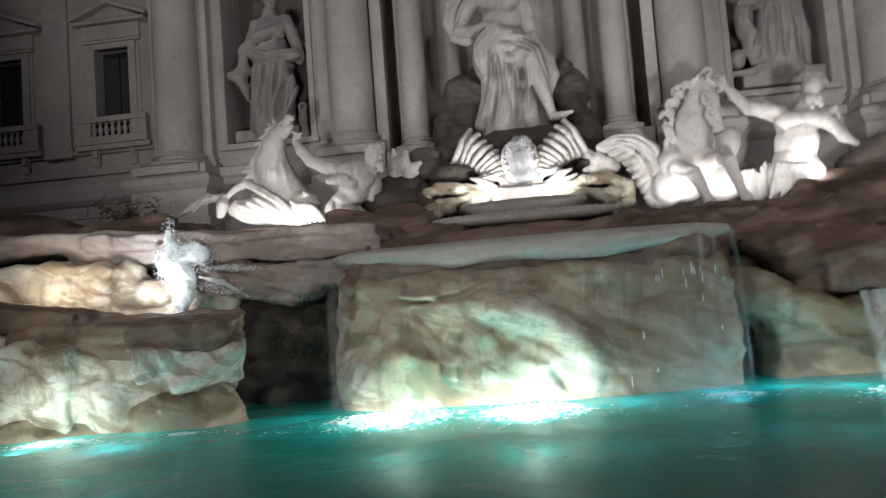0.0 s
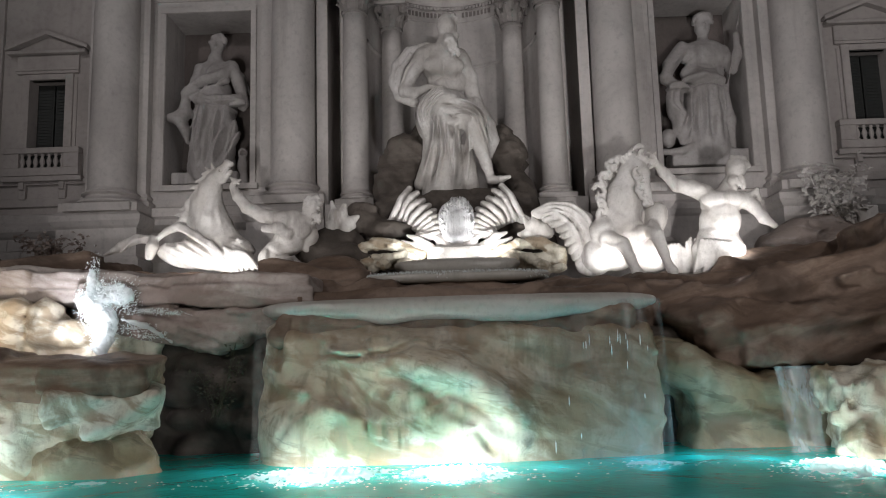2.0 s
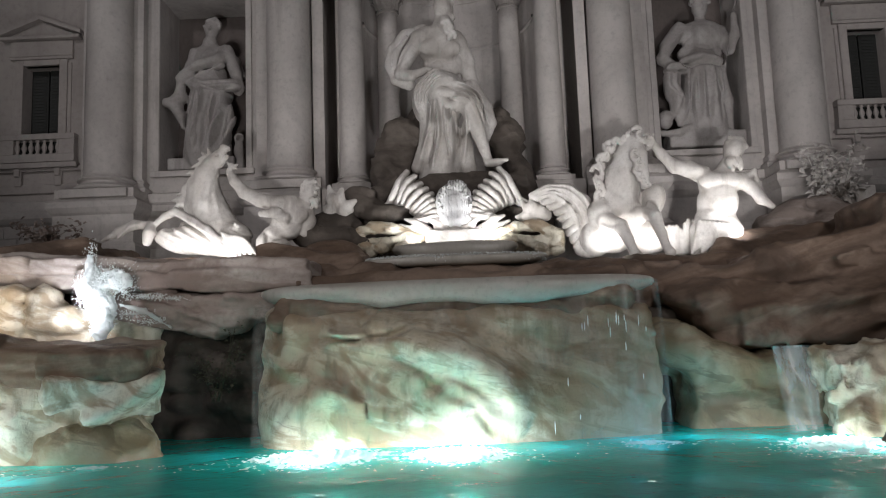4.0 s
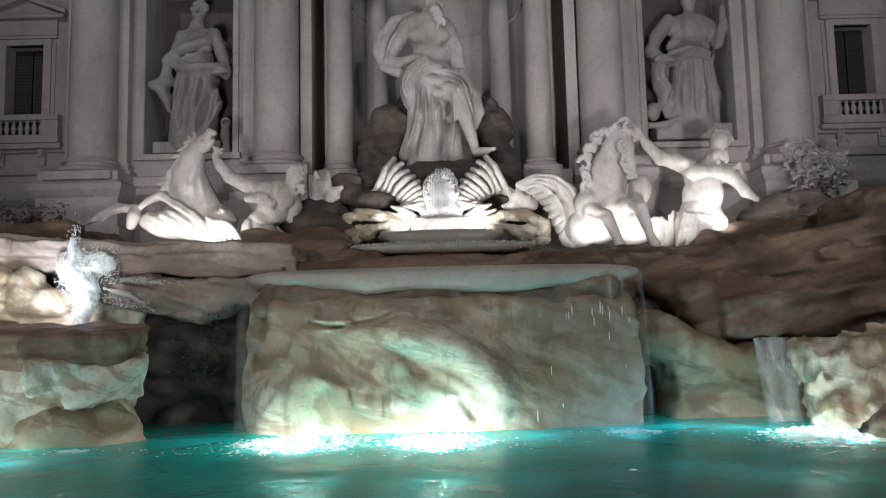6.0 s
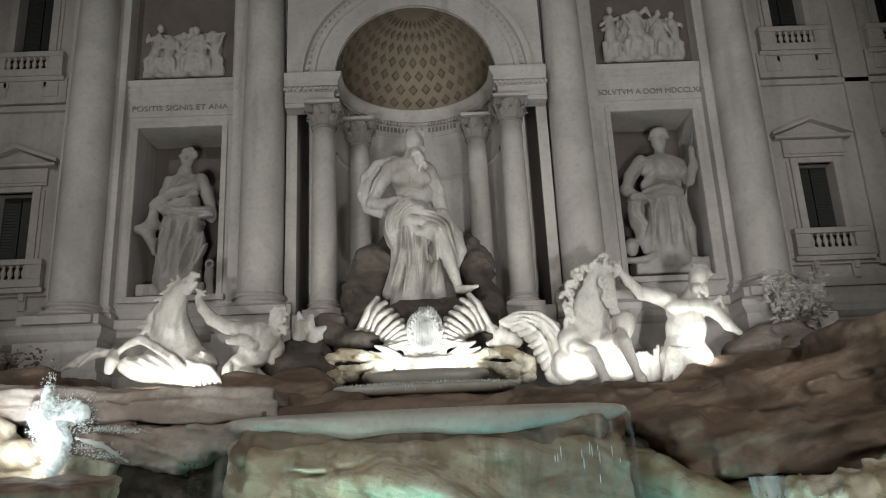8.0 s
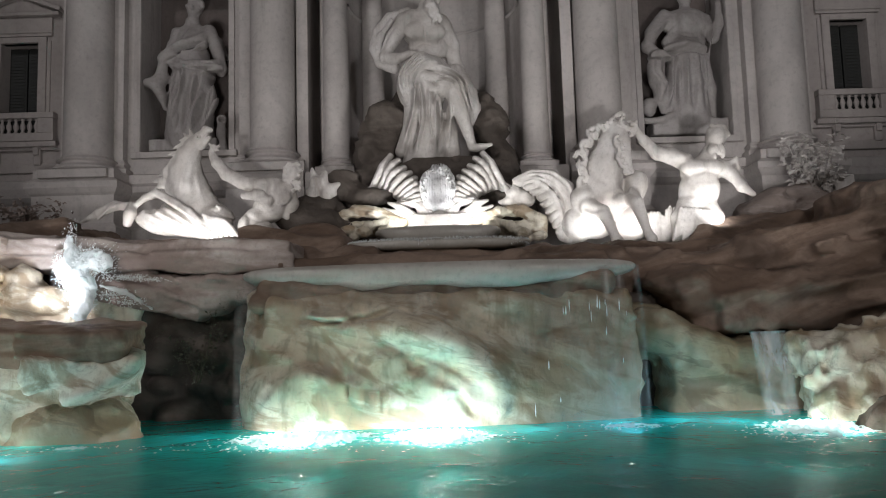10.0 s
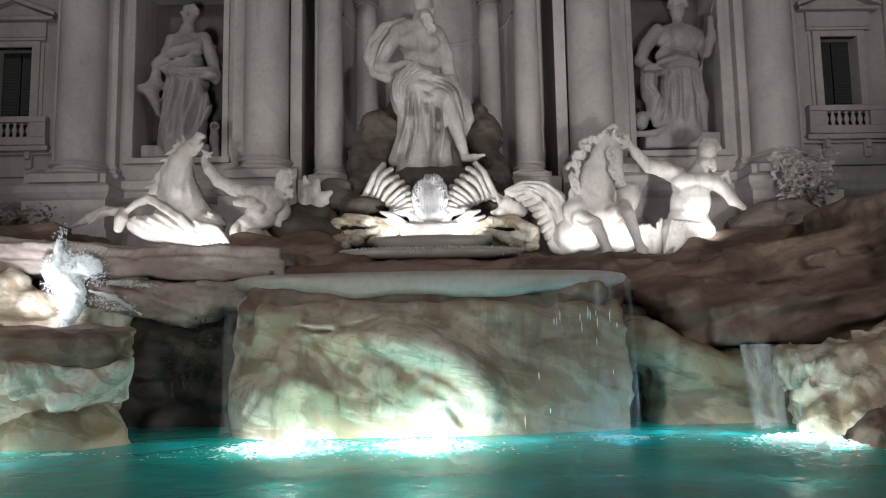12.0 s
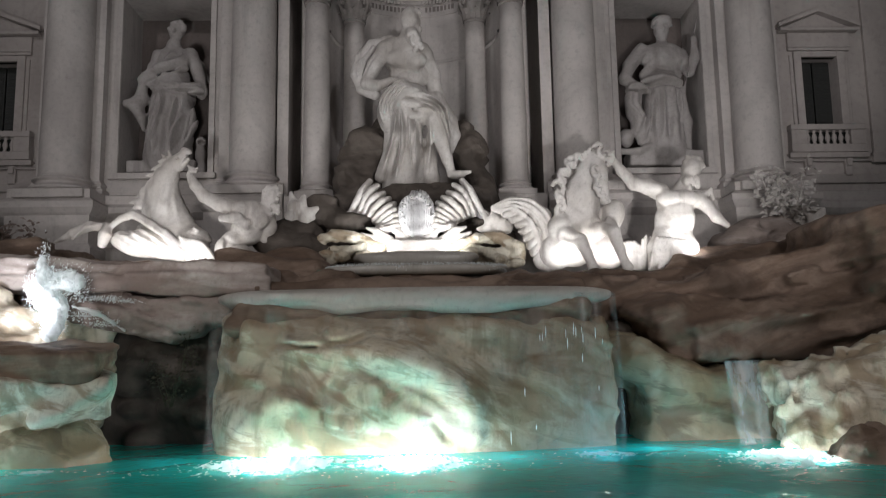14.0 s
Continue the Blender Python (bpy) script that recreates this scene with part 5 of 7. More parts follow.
# skirt of the drape, its hems and the cloth that hangs behind the knee
c.chain([(-0.42, 23.95, 9.84), (-0.33, 23.80, 8.89), (-0.24, 23.90, 7.79)], [0.42, 0.36, 0.3]).chain([(-0.24, 24.30, 9.51), (-0.25, 24.30, 8.56), (-0.34, 24.35, 7.30)], [0.58, 0.6, 0.78])
c.chain([(-0.83, 24.10, 9.02), (-0.80, 24.08, 8.41), (-1.14, 24.12, 7.60)], [0.2, 0.25, 0.2], k=0.05).chain([(0.36, 24.05, 8.77), (0.48, 24.05, 8.10), (0.54, 24.10, 7.46)], [0.24, 0.22, 0.24], k=0.05)
c.chain([(0.70, 24.30, 10.22), (1.11, 24.15, 9.49), (1.25, 24.15, 8.98), (1.15, 24.20, 8.50)], [0.3, 0.25, 0.22, 0.13], k=0.05)
# knot and loops of cloth at the waist
c.ell((-0.08, 23.62, 9.86), (0.38, 0.2, 0.16), (0, 14, 0), k=0.03)
c.chain([(-0.70, 23.72, 10.15), (-0.30, 23.60, 10.25), (0.21, 23.58, 10.13), (0.54, 23.68, 9.86)], [0.09, 0.12, 0.13, 0.1], k=0.03)
c.chain([(-0.30, 23.60, 9.73), (-0.03, 23.55, 9.45), (0.40, 23.58, 9.51)], [0.09, 0.12, 0.09], k=0.03)
c.strokes(fan([(0.26, 24.00, 10.62), (-0.52, 24.00, 10.59), (-1.01, 24.00, 10.13), (-1.14, 24.00, 9.62), (-0.87, 24.00, 8.95)], [(0.20, 24.00, 10.35), (-0.30, 24.00, 10.26), (-0.62, 24.00, 9.98), (-0.72, 24.00, 9.60), (-0.55, 24.00, 9.10)], 5, 0.05, 0.26)
    + drape([(-0.64, 24.00, 9.75), (-0.74, 24.00, 8.76), (-1.09, 24.00, 7.57)], [(-0.40, 24.00, 9.63), (-0.30, 24.00, 8.53), (-0.55, 24.00, 7.30)], 5, 3, 0.17)
    + drape([(-0.20, 24.00, 9.48), (-0.12, 24.00, 8.53), (-0.14, 24.00, 7.22)], [(0.38, 24.00, 9.28), (0.44, 24.00, 8.34), (0.38, 24.00, 7.40)], 5, 4, 0.17)
    + drape([(-0.53, 24.00, 9.52), (-0.50, 24.00, 8.53), (-0.81, 24.00, 7.45)], [(0.27, 24.00, 9.28), (0.30, 24.00, 8.38), (0.16, 24.00, 7.33)], 5, 5, 0.15)
    + fan([(0.19, 24.00, 10.20), (0.76, 24.00, 9.89), (1.19, 24.00, 9.20)], [(0.02, 24.00, 9.67), (0.43, 24.00, 9.59), (0.66, 24.00, 9.39)], 4, 0.045, 0.2)
    + fan([(0.54, 24.00, 10.08), (0.96, 24.00, 9.58), (1.22, 24.00, 8.78)], [(0.43, 24.00, 9.78), (0.75, 24.00, 9.37), (1.02, 24.00, 8.52)], 3, 0.045, 0.13)
    + [([(-0.53, 24.00, 9.86), (-0.46, 24.00, 9.14), (-0.29, 24.00, 8.01)], 0.09, 0.07)])
c.strokes([([(-0.85, 24.00, 11.23), (-0.61, 24.00, 11.11), (-0.29, 24.00, 11.21), (0.06, 24.00, 11.09), (0.34, 24.00, 11.24)], 0.06, -0.07), ([(-0.29, 24.00, 11.79), (-0.26, 24.00, 11.21), (-0.23, 24.00, 10.66)], 0.05, -0.04), ([(-0.56, 24.00, 10.86), (-0.22, 24.00, 10.93), (0.15, 24.00, 10.87)], 0.05, -0.035),
    ([(-1.22, 24.00, 11.72), (-1.46, 24.00, 11.33), (-1.65, 24.00, 10.87)], 0.04, -0.06), ([(-1.59, 24.00, 11.80), (-1.87, 24.00, 11.41), (-1.89, 24.00, 10.87)], 0.04, 0.06)], 24.45)
x0, y0, zlow = (-0.28, 24.30, 6.71)
c.rough(0.012, 0.2, 4, 3)
carved("statue", c, MARBLE, "colossal bearded marble figure in a swirling drape", "statue", (x0, 24.3, zlow - 0.2))

# figure in the west niche
c = Clay(0.042, 0.1)
c.ell((-9.00, 27.60, 14.10), (0.27, 0.26, 0.35)).ell((-8.95, 27.70, 14.33), (0.29, 0.28, 0.23))
rr = random.Random(61)
p = (-8.93, 27.50, 14.17)
for k in range(20):
    u = rr.uniform(-0.2, 3.3)
    c.ell((p[0] + 0.27 * math.cos(u), p[1] + rr.uniform(-0.1, 0.1), p[2] + 0.28 * math.sin(u)), (0.09, 0.1, 0.07), (0, rr.uniform(-40, 40), 0), k=0.03)
c.ell((p[0] - 0.04, p[1] - 0.2, p[2] - 0.12), (0.05, 0.08, 0.08), k=0.03).ell((p[0] - 0.14, p[1] - 0.17, p[2] - 0.05), (0.05, 0.05, 0.03), k=0.02, cut=True).ell((p[0] + 0.07, p[1] - 0.17, p[2] - 0.05), (0.05, 0.05, 0.03), k=0.02, cut=True)
c.cap((-9.01, 27.70, 13.80), 0.15, (-9.07, 27.70, 13.49), 0.2)
c.ell((-9.07, 27.60, 12.99), (0.61, 0.36, 0.55)).ell((-9.15, 27.60, 12.32), (0.74, 0.4, 0.49))
c.chain([(-8.48, 27.50, 13.20), (-8.56, 27.10, 12.56), (-9.31, 27.00, 12.37), (-10.03, 27.10, 12.00)], [0.22, 0.2, 0.19, 0.13])
c.chain([(-9.64, 27.60, 13.17), (-9.73, 27.40, 12.65), (-9.90, 27.30, 12.06)], [0.22, 0.17, 0.13])
c.chain([(-8.51, 27.80, 13.32), (-8.16, 27.90, 12.84), (-7.85, 27.90, 12.26)], [0.18, 0.17, 0.1])
c.chain([(-10.00, 27.20, 11.86), (-10.06, 27.20, 11.33), (-10.35, 27.20, 11.12), (-10.62, 27.20, 11.09)], [0.17, 0.24, 0.2, 0.1])
c.ell((-10.18, 27.20, 11.25), (0.3, 0.25, 0.16)).cap((-10.13, 27.30, 11.08), 0.16, (-9.89, 27.40, 10.12), 0.09)
c.chain([(-9.73, 27.20, 11.89), (-9.12, 27.10, 11.92), (-8.38, 27.10, 11.76), (-7.98, 27.30, 11.90), (-7.88, 27.40, 11.46)], [0.13, 0.15, 0.15, 0.14, 0.1], k=0.05)
c.chain([(-9.05, 27.60, 11.80), (-9.06, 27.60, 10.58), (-9.14, 27.60, 9.27)], [0.72, 0.86, 0.88])
c.ell((-9.67, 27.40, 9.68), (0.35, 0.3, 0.55)).ell((-8.35, 27.40, 10.49), (0.35, 0.3, 0.6))
c.block((-9.26, 27.65, 8.81), (1.23, 0.52, 0.22), soft=0.05)
c.ell((-9.06, 27.62, 13.54), (0.27, 0.26, 0.32), k=0.08).ell((-8.97, 27.72, 14.22), (0.30, 0.24, 0.30), k=0.06)
# mantle over the shoulder, cloth at the bust, tail of cloth under the horn
c.chain([(-8.36, 27.40, 13.11), (-8.02, 27.45, 12.26), (-7.83, 27.40, 11.66)], [0.26, 0.22, 0.14], k=0.06)
c.ell((-8.99, 27.45, 12.75), (0.60, 0.36, 0.48)).ell((-10.44, 27.12, 11.15), (0.26, 0.2, 0.18), k=0.05)
c.chain([(-10.21, 27.20, 10.99), (-9.99, 27.25, 10.56), (-9.85, 27.30, 10.00)], [0.22, 0.18, 0.07], k=0.06).chain([(-9.59, 27.05, 11.70), (-8.75, 26.95, 11.76), (-7.83, 27.10, 11.60)], [0.1, 0.16, 0.1], k=0.04)
x0, y0, zlow = (-9.25, 27.65, 8.58)
c.strokes([([(-8.07, 27.30, 13.06), (-8.74, 27.30, 12.77), (-9.47, 27.30, 12.43), (-10.27, 27.30, 12.06)], 0.15, 0.14), ([(-8.24, 27.30, 12.67), (-8.94, 27.30, 12.38), (-9.73, 27.30, 12.13)], 0.06, -0.12)]
    + fan([(-9.56, 27.30, 12.00), (-9.04, 27.30, 11.78), (-8.31, 27.30, 11.81), (-7.81, 27.30, 11.88)], [(-9.77, 27.30, 11.79), (-9.03, 27.30, 11.47), (-8.26, 27.30, 11.46), (-7.72, 27.30, 11.58)], 3, 0.07, 0.12)
    + drape([(-9.72, 27.30, 11.75), (-9.83, 27.30, 10.99), (-9.94, 27.30, 9.93), (-9.96, 27.30, 9.19)], [(-7.89, 27.30, 11.50), (-7.92, 27.30, 10.64), (-8.16, 27.30, 9.89), (-8.44, 27.30, 9.16)], 11, 6, 0.17)
    + drape([(-9.51, 27.30, 11.63), (-9.62, 27.30, 10.78), (-9.72, 27.30, 9.39)], [(-8.18, 27.30, 11.39), (-8.29, 27.30, 10.43), (-8.58, 27.30, 9.27)], 6, 7, 0.13)
    + [([(-8.96, 27.30, 13.25), (-9.20, 27.30, 12.86), (-9.11, 27.30, 12.56)], 0.06, 0.07), ([(-8.64, 27.30, 13.20), (-8.74, 27.30, 12.85)], 0.05, -0.06)])
c.rough(0.02, 0.2, 14, 3)
carved("statue", c, SHADEMARBLE, "draped marble figure with a horn of plenty in a niche", "statue", (x0, 27.6, 8.52), "niche statues", floor=8.52)
c = Clay(0.05, 0.06)
c.ell((-7.90, 27.40, 9.28), (0.2, 0.2, 0.36)).cap((-7.90, 27.40, 9.63), 0.16, (-7.90, 27.40, 9.76), 0.19)
c.ell((-7.87, 27.30, 9.73), (0.12, 0.2, 0.1), cut=True).cap((-7.85, 27.40, 8.96), 0.14, (-7.85, 27.40, 8.57), 0.2)
carved("urn", c, SHADEMARBLE, "small tipped marble urn at the figure's feet", "urn", (-7.85, 27.40, 8.57), floor=8.52)

# figure in the east niche
c = Clay(0.042, 0.1)
c.ell((9.47, 27.60, 14.08), (0.29, 0.27, 0.39)).ell((9.52, 27.60, 14.45), (0.39, 0.3, 0.23))
p = (9.45, 27.50, 14.22)
for k in range(22):
    u = rr.uniform(-0.3, 3.4)
    c.ell((p[0] + 0.32 * math.cos(u), p[1] + rr.uniform(-0.1, 0.1), p[2] + 0.26 * math.sin(u)), (0.08, 0.1, 0.08), (0, rr.uniform(-40, 40), 0), k=0.03)
c.ell((p[0], p[1] - 0.2, p[2] - 0.16), (0.05, 0.08, 0.09), k=0.03).ell((p[0] - 0.11, p[1] - 0.18, p[2] - 0.08), (0.05, 0.05, 0.03), k=0.02, cut=True).ell((p[0] + 0.11, p[1] - 0.18, p[2] - 0.08), (0.05, 0.05, 0.03), k=0.02, cut=True)
c.cap((9.47, 27.70, 13.74), 0.17, (9.46, 27.70, 13.44), 0.26)
c.ell((9.43, 27.60, 12.95), (0.90, 0.42, 0.61)).ell((9.33, 27.60, 12.28), (0.82, 0.42, 0.45))
c.chain([(8.64, 27.60, 13.25), (8.11, 27.40, 12.58), (7.87, 27.30, 12.04), (8.24, 27.10, 11.60), (8.70, 27.00, 11.46)], [0.28, 0.25, 0.22, 0.17, 0.12])
c.chain([(10.17, 27.60, 13.10), (10.38, 27.40, 12.33), (10.56, 27.20, 12.78), (10.51, 27.10, 13.54)], [0.24, 0.2, 0.17, 0.12])
c.cap((10.73, 27.10, 14.53), 0.03, (9.98, 27.20, 11.08), 0.035, k=0.01)
c.block((8.21, 27.00, 11.50), (0.38, 0.28, 0.07), (0, 4, 0), 0.05)
c.chain([(8.59, 27.30, 11.79), (9.17, 27.10, 11.96), (9.88, 27.20, 11.83)], [0.14, 0.18, 0.15], k=0.05)
c.chain([(9.29, 27.60, 11.83), (9.31, 27.60, 10.61), (9.37, 27.60, 9.36)], [0.7, 0.76, 0.78])
c.chain([(8.24, 27.20, 11.29), (8.18, 27.30, 10.67), (8.40, 27.40, 9.99), (8.52, 27.40, 9.49)], [0.22, 0.28, 0.24, 0.16])
c.chain([(9.93, 27.30, 11.47), (10.11, 27.40, 10.40), (10.11, 27.50, 9.35)], [0.2, 0.24, 0.22])
c.ell((7.83, 27.30, 9.73), (0.26, 0.26, 0.36)).chain([(7.59, 27.10, 9.17), (8.21, 27.10, 9.18), (8.67, 27.20, 9.43)], [0.12, 0.12, 0.08])
c.block((9.28, 27.65, 8.95), (1.39, 0.52, 0.3), soft=0.08)
# cloak over the arm that hangs in loose folds beside the skirt
c.chain([(8.02, 27.15, 11.28), (8.20, 27.20, 10.75), (8.28, 27.25, 10.04), (8.34, 27.30, 9.58)], [0.22, 0.26, 0.24, 0.12], k=0.05)
c.ell((9.53, 27.50, 12.95), (0.72, 0.36, 0.52)).chain([(8.52, 27.05, 11.84), (9.14, 26.98, 11.98), (9.90, 27.10, 11.84)], [0.1, 0.15, 0.1], k=0.04)
x0, y0, zlow = (9.27, 27.65, 8.82)
c.strokes([([(8.50, 27.30, 11.83), (9.14, 27.30, 11.95), (9.94, 27.30, 11.89)], 0.12, 0.12), ([(7.86, 27.30, 11.67), (8.49, 27.30, 11.66)], 0.1, 0.12), ([(8.55, 27.30, 11.57), (9.29, 27.30, 11.69), (9.96, 27.30, 11.63)], 0.05, -0.1)]
    + drape([(8.57, 27.30, 11.57), (8.44, 27.30, 10.75), (8.18, 27.30, 9.79)], [(9.88, 27.30, 11.59), (9.95, 27.30, 10.62), (10.04, 27.30, 9.39)], 11, 8, 0.17)
    + drape([(8.73, 27.30, 11.40), (8.64, 27.30, 10.53), (8.42, 27.30, 9.57)], [(9.70, 27.30, 11.38), (9.77, 27.30, 10.51), (9.84, 27.30, 9.44)], 6, 9, 0.13)
    + [([(8.02, 27.30, 11.45), (7.91, 27.30, 10.94), (8.22, 27.30, 10.50), (8.07, 27.30, 9.94)], 0.1, 0.14), ([(8.27, 27.30, 11.45), (8.20, 27.30, 10.97), (8.43, 27.30, 10.43)], 0.07, 0.12), ([(8.87, 27.30, 13.18), (8.51, 27.30, 12.88), (7.97, 27.30, 12.24)], 0.07, 0.08), ([(9.02, 27.30, 12.92), (8.67, 27.30, 12.62), (8.18, 27.30, 12.10)], 0.05, -0.07), ([(9.04, 27.30, 12.48), (9.45, 27.30, 12.30), (9.84, 27.30, 12.46)], 0.06, -0.06)])
c.rough(0.02, 0.2, 24, 3)
carved("statue", c, SHADEMARBLE, "draped marble figure with a spear and dish in a niche", "statue", (x0, 27.6, 8.52), "niche statues", floor=8.52)

# rearing horse on the west side
c = Clay(0.036, 0.12)
c.chain([(-7.29, 22.40, 5.75), (-7.42, 22.30, 6.25), (-7.47, 22.20, 6.74), (-7.29, 22.05, 7.19), (-7.13, 21.95, 7.44)], [0.74, 0.60, 0.46, 0.33, 0.25])
c.chain([(-7.15, 21.95, 7.44), (-6.89, 21.85, 7.61), (-6.69, 21.75, 7.84)], [0.25, 0.2, 0.13], k=0.05).cap((-6.87, 21.85, 7.41), 0.12, (-6.58, 21.70, 7.60), 0.07, k=0.03)
c.cap((-6.72, 21.75, 7.89), 0.1, (-6.54, 21.68, 7.82), 0.07, k=0.03).ell((-6.89, 21.68, 7.64), (0.05, 0.06, 0.04), k=0.02, cut=True).ell((-6.57, 21.58, 7.72), (0.09, 0.09, 0.025), (0, 20, 0), k=0.01, cut=True)
c.cap((-7.25, 21.95, 7.64), 0.09, (-7.44, 21.95, 7.83), 0.03, k=0.03).cap((-7.16, 21.92, 7.70), 0.08, (-7.23, 21.92, 7.92), 0.03, k=0.03)
for i in range(11):                        # torn tufts of the mane
    t = i / 10
    a = [(-7.31, 22.00, 7.57)[j] * (1 - t) + (-8.11, 22.20, 6.27)[j] * t for j in range(3)]
    c.chain([(a[0] + 0.22, a[1], a[2] - 0.02), (a[0], a[1] - 0.1, a[2] + 0.07), (a[0] - 0.2 - 0.12 * (i % 2), a[1] - 0.12, a[2] + 0.02 - 0.1 * (i % 3))], [0.12, 0.1, 0.035], k=0.03)
c.ell((-7.31, 22.40, 5.45), (1.0, 0.6, 0.6)).ell((-6.47, 22.20, 5.33), (0.5, 0.5, 0.36), (0, 14, 0))
# spread wing: a broad sheet under an arched leading edge
c.ell((-7.85, 21.80, 5.18), (0.90, 0.28, 0.40), (0, 9, 0)).ell((-6.75, 21.70, 4.96), (0.80, 0.26, 0.30), (0, 12, 0))
c.chain([(-8.72, 21.62, 5.63), (-8.40, 21.55, 5.85), (-8.02, 21.50, 5.99), (-7.60, 21.50, 5.75), (-7.14, 21.50, 5.44), (-6.77, 21.50, 5.09)], [0.07, 0.1, 0.12, 0.12, 0.12, 0.08], k=0.04)
c.ell((-8.21, 21.45, 5.56), (0.30, 0.42, 0.17), (0, -18, 0), k=0.05, cut=True)
for i in range(6):                         # folds that spread to the east
    c.chain([((-6.72, 21.58, 5.32)[0] + 0.05 * i, 21.58, (-6.72, 21.58, 5.32)[2] - 0.02 * i), ((-6.34, 21.50, 5.04)[0] + 0.06 * i, 21.48, (-6.34, 21.50, 4.98)[2] + 0.03 * i), ((-6.44, 21.45, 4.60)[0] + 0.15 * i, 21.42, (-6.44, 21.45, 4.59)[2] + 0.015 * i)], [0.05, 0.085, 0.05], k=0.025)
c.chain([(-8.88, 21.70, 5.67), (-9.32, 21.75, 5.69), (-9.81, 21.80, 5.49), (-10.33, 21.85, 5.26)], [0.12, 0.15, 0.14, 0.05], k=0.05)
c.chain([(-8.97, 21.60, 5.74), (-9.42, 21.62, 5.63), (-9.78, 21.68, 5.31)], [0.05, 0.07, 0.04], k=0.03)
c.chain([(-8.77, 21.58, 5.65), (-8.80, 21.50, 5.40), (-8.87, 21.50, 5.15)], [0.12, 0.18, 0.13], k=0.04)
c.strokes(fan([(-8.17, 22.00, 6.00), (-7.40, 22.00, 5.54), (-6.81, 22.00, 5.05), (-6.32, 22.00, 4.68)], [(-8.68, 22.00, 5.41), (-8.02, 22.00, 5.00), (-7.37, 22.00, 4.76), (-6.80, 22.00, 4.64)], 5, 0.05, 0.06)
    + fan([(-7.20, 22.00, 7.03), (-7.35, 22.00, 6.56), (-7.46, 22.00, 5.97)], [(-7.00, 22.00, 7.02), (-7.00, 22.00, 6.52), (-6.87, 22.00, 5.97)], 3, 0.06, 0.04)
    + [([(-6.43, 22.00, 5.68), (-6.26, 22.00, 5.52)], 0.05, 0.12), ([(-6.58, 22.00, 5.51), (-6.09, 22.00, 5.24), (-5.76, 22.00, 4.96)], 0.04, -0.07)])
c.rough(0.018, 0.25, 33, 4)
carved("statue", c, MARBLE, "marble winged horse rearing on the rock", "statue", (-7.68, 22.30, 4.72), "horse groups")
c = Clay(0.034, 0.08)
c.ell((-4.60, 21.92, 5.91), (0.50, 0.42, 0.40), (0, -25, 0)).ell((-4.89, 21.92, 5.54), (0.50, 0.42, 0.46), (0, -42, 0)).ell((-5.26, 21.86, 5.21), (0.40, 0.4, 0.33), (0, -20, 0))
c.ell((-4.80, 21.62, 5.95), (0.26, 0.16, 0.2), (0, -10, 0), k=0.1).ell((-4.43, 21.60, 5.75), (0.24, 0.16, 0.2), (0, -30, 0), k=0.1)
c.ell((-5.50, 21.68, 4.97), (0.25, 0.3, 0.34), (0, 10, 0), k=0.05).ell((-5.05, 21.70, 4.92), (0.32, 0.3, 0.18), k=0.05)
c.cap((-4.41, 21.92, 6.10), 0.21, (-4.24, 21.88, 6.33), 0.18, k=0.05).ell((-4.17, 21.85, 6.49), (0.21, 0.26, 0.28), (0, 10, 0), k=0.04)
c.ell((-3.98, 21.72, 6.41), (0.06, 0.09, 0.07), k=0.03).ell((-4.01, 21.62, 6.49), (0.05, 0.06, 0.03), k=0.02, cut=True)
rr = random.Random(51)
for k in range(34):                        # curls of hair and beard
    u, v = rr.uniform(0.3, 4.4), rr.uniform(0.16, 0.30)
    q = (-4.19, 21.80, 6.50)
    c.ell((q[0] + v * math.cos(u), q[1] - 0.12 + 0.5 * v, q[2] + v * math.sin(u)), (0.075, 0.09, 0.06), (0, rr.uniform(-50, 50), 0), k=0.02)
for k in range(14):
    q = (-4.03, 21.72, 6.13)
    c.ell((q[0] + rr.uniform(-0.12, 0.09), q[1] - 0.05, q[2] + rr.uniform(-0.2, 0.14)), (0.06, 0.09, 0.08), k=0.02)
c.chain([(-4.70, 21.75, 6.11), (-5.12, 21.60, 6.10), (-5.57, 21.50, 6.22), (-6.03, 21.50, 6.47), (-6.31, 21.50, 6.80), (-6.49, 21.58, 7.11)], [0.28, 0.25, 0.20, 0.19, 0.15, 0.10], k=0.05)
c.cap((-6.49, 21.58, 7.12), 0.1, (-6.42, 21.55, 7.30), 0.08, k=0.03)
for w in ((-6.24, 21.50, 7.30), (-6.27, 21.48, 7.18), (-6.54, 21.52, 7.39)):
    c.cap((-6.41, 21.52, 7.24), 0.06, w, 0.035, k=0.02)
c.chain([(-4.86, 21.52, 5.67), (-5.16, 21.40, 5.82), (-5.49, 21.35, 5.80)], [0.19, 0.16, 0.1], k=0.04).ell((-5.03, 21.38, 5.85), (0.14, 0.12, 0.11), k=0.03)
c.chain([(-4.36, 22.00, 5.92), (-4.26, 22.00, 5.65), (-4.38, 22.00, 5.28)], [0.24, 0.2, 0.16], k=0.05)
c.strokes([([(-5.07, 22.00, 5.66), (-4.81, 22.00, 5.62), (-4.51, 22.00, 5.52)], 0.06, -0.035), ([(-4.79, 22.00, 6.06), (-4.88, 22.00, 5.62), (-5.19, 22.00, 5.20)], 0.06, -0.03), ([(-5.20, 22.00, 5.53), (-4.94, 22.00, 5.36)], 0.05, -0.02), ([(-5.49, 22.00, 5.30), (-5.23, 22.00, 5.13), (-4.93, 22.00, 5.09)], 0.05, -0.05), ([(-5.39, 22.00, 5.20), (-5.37, 22.00, 4.83)], 0.05, -0.06)], 21.9)
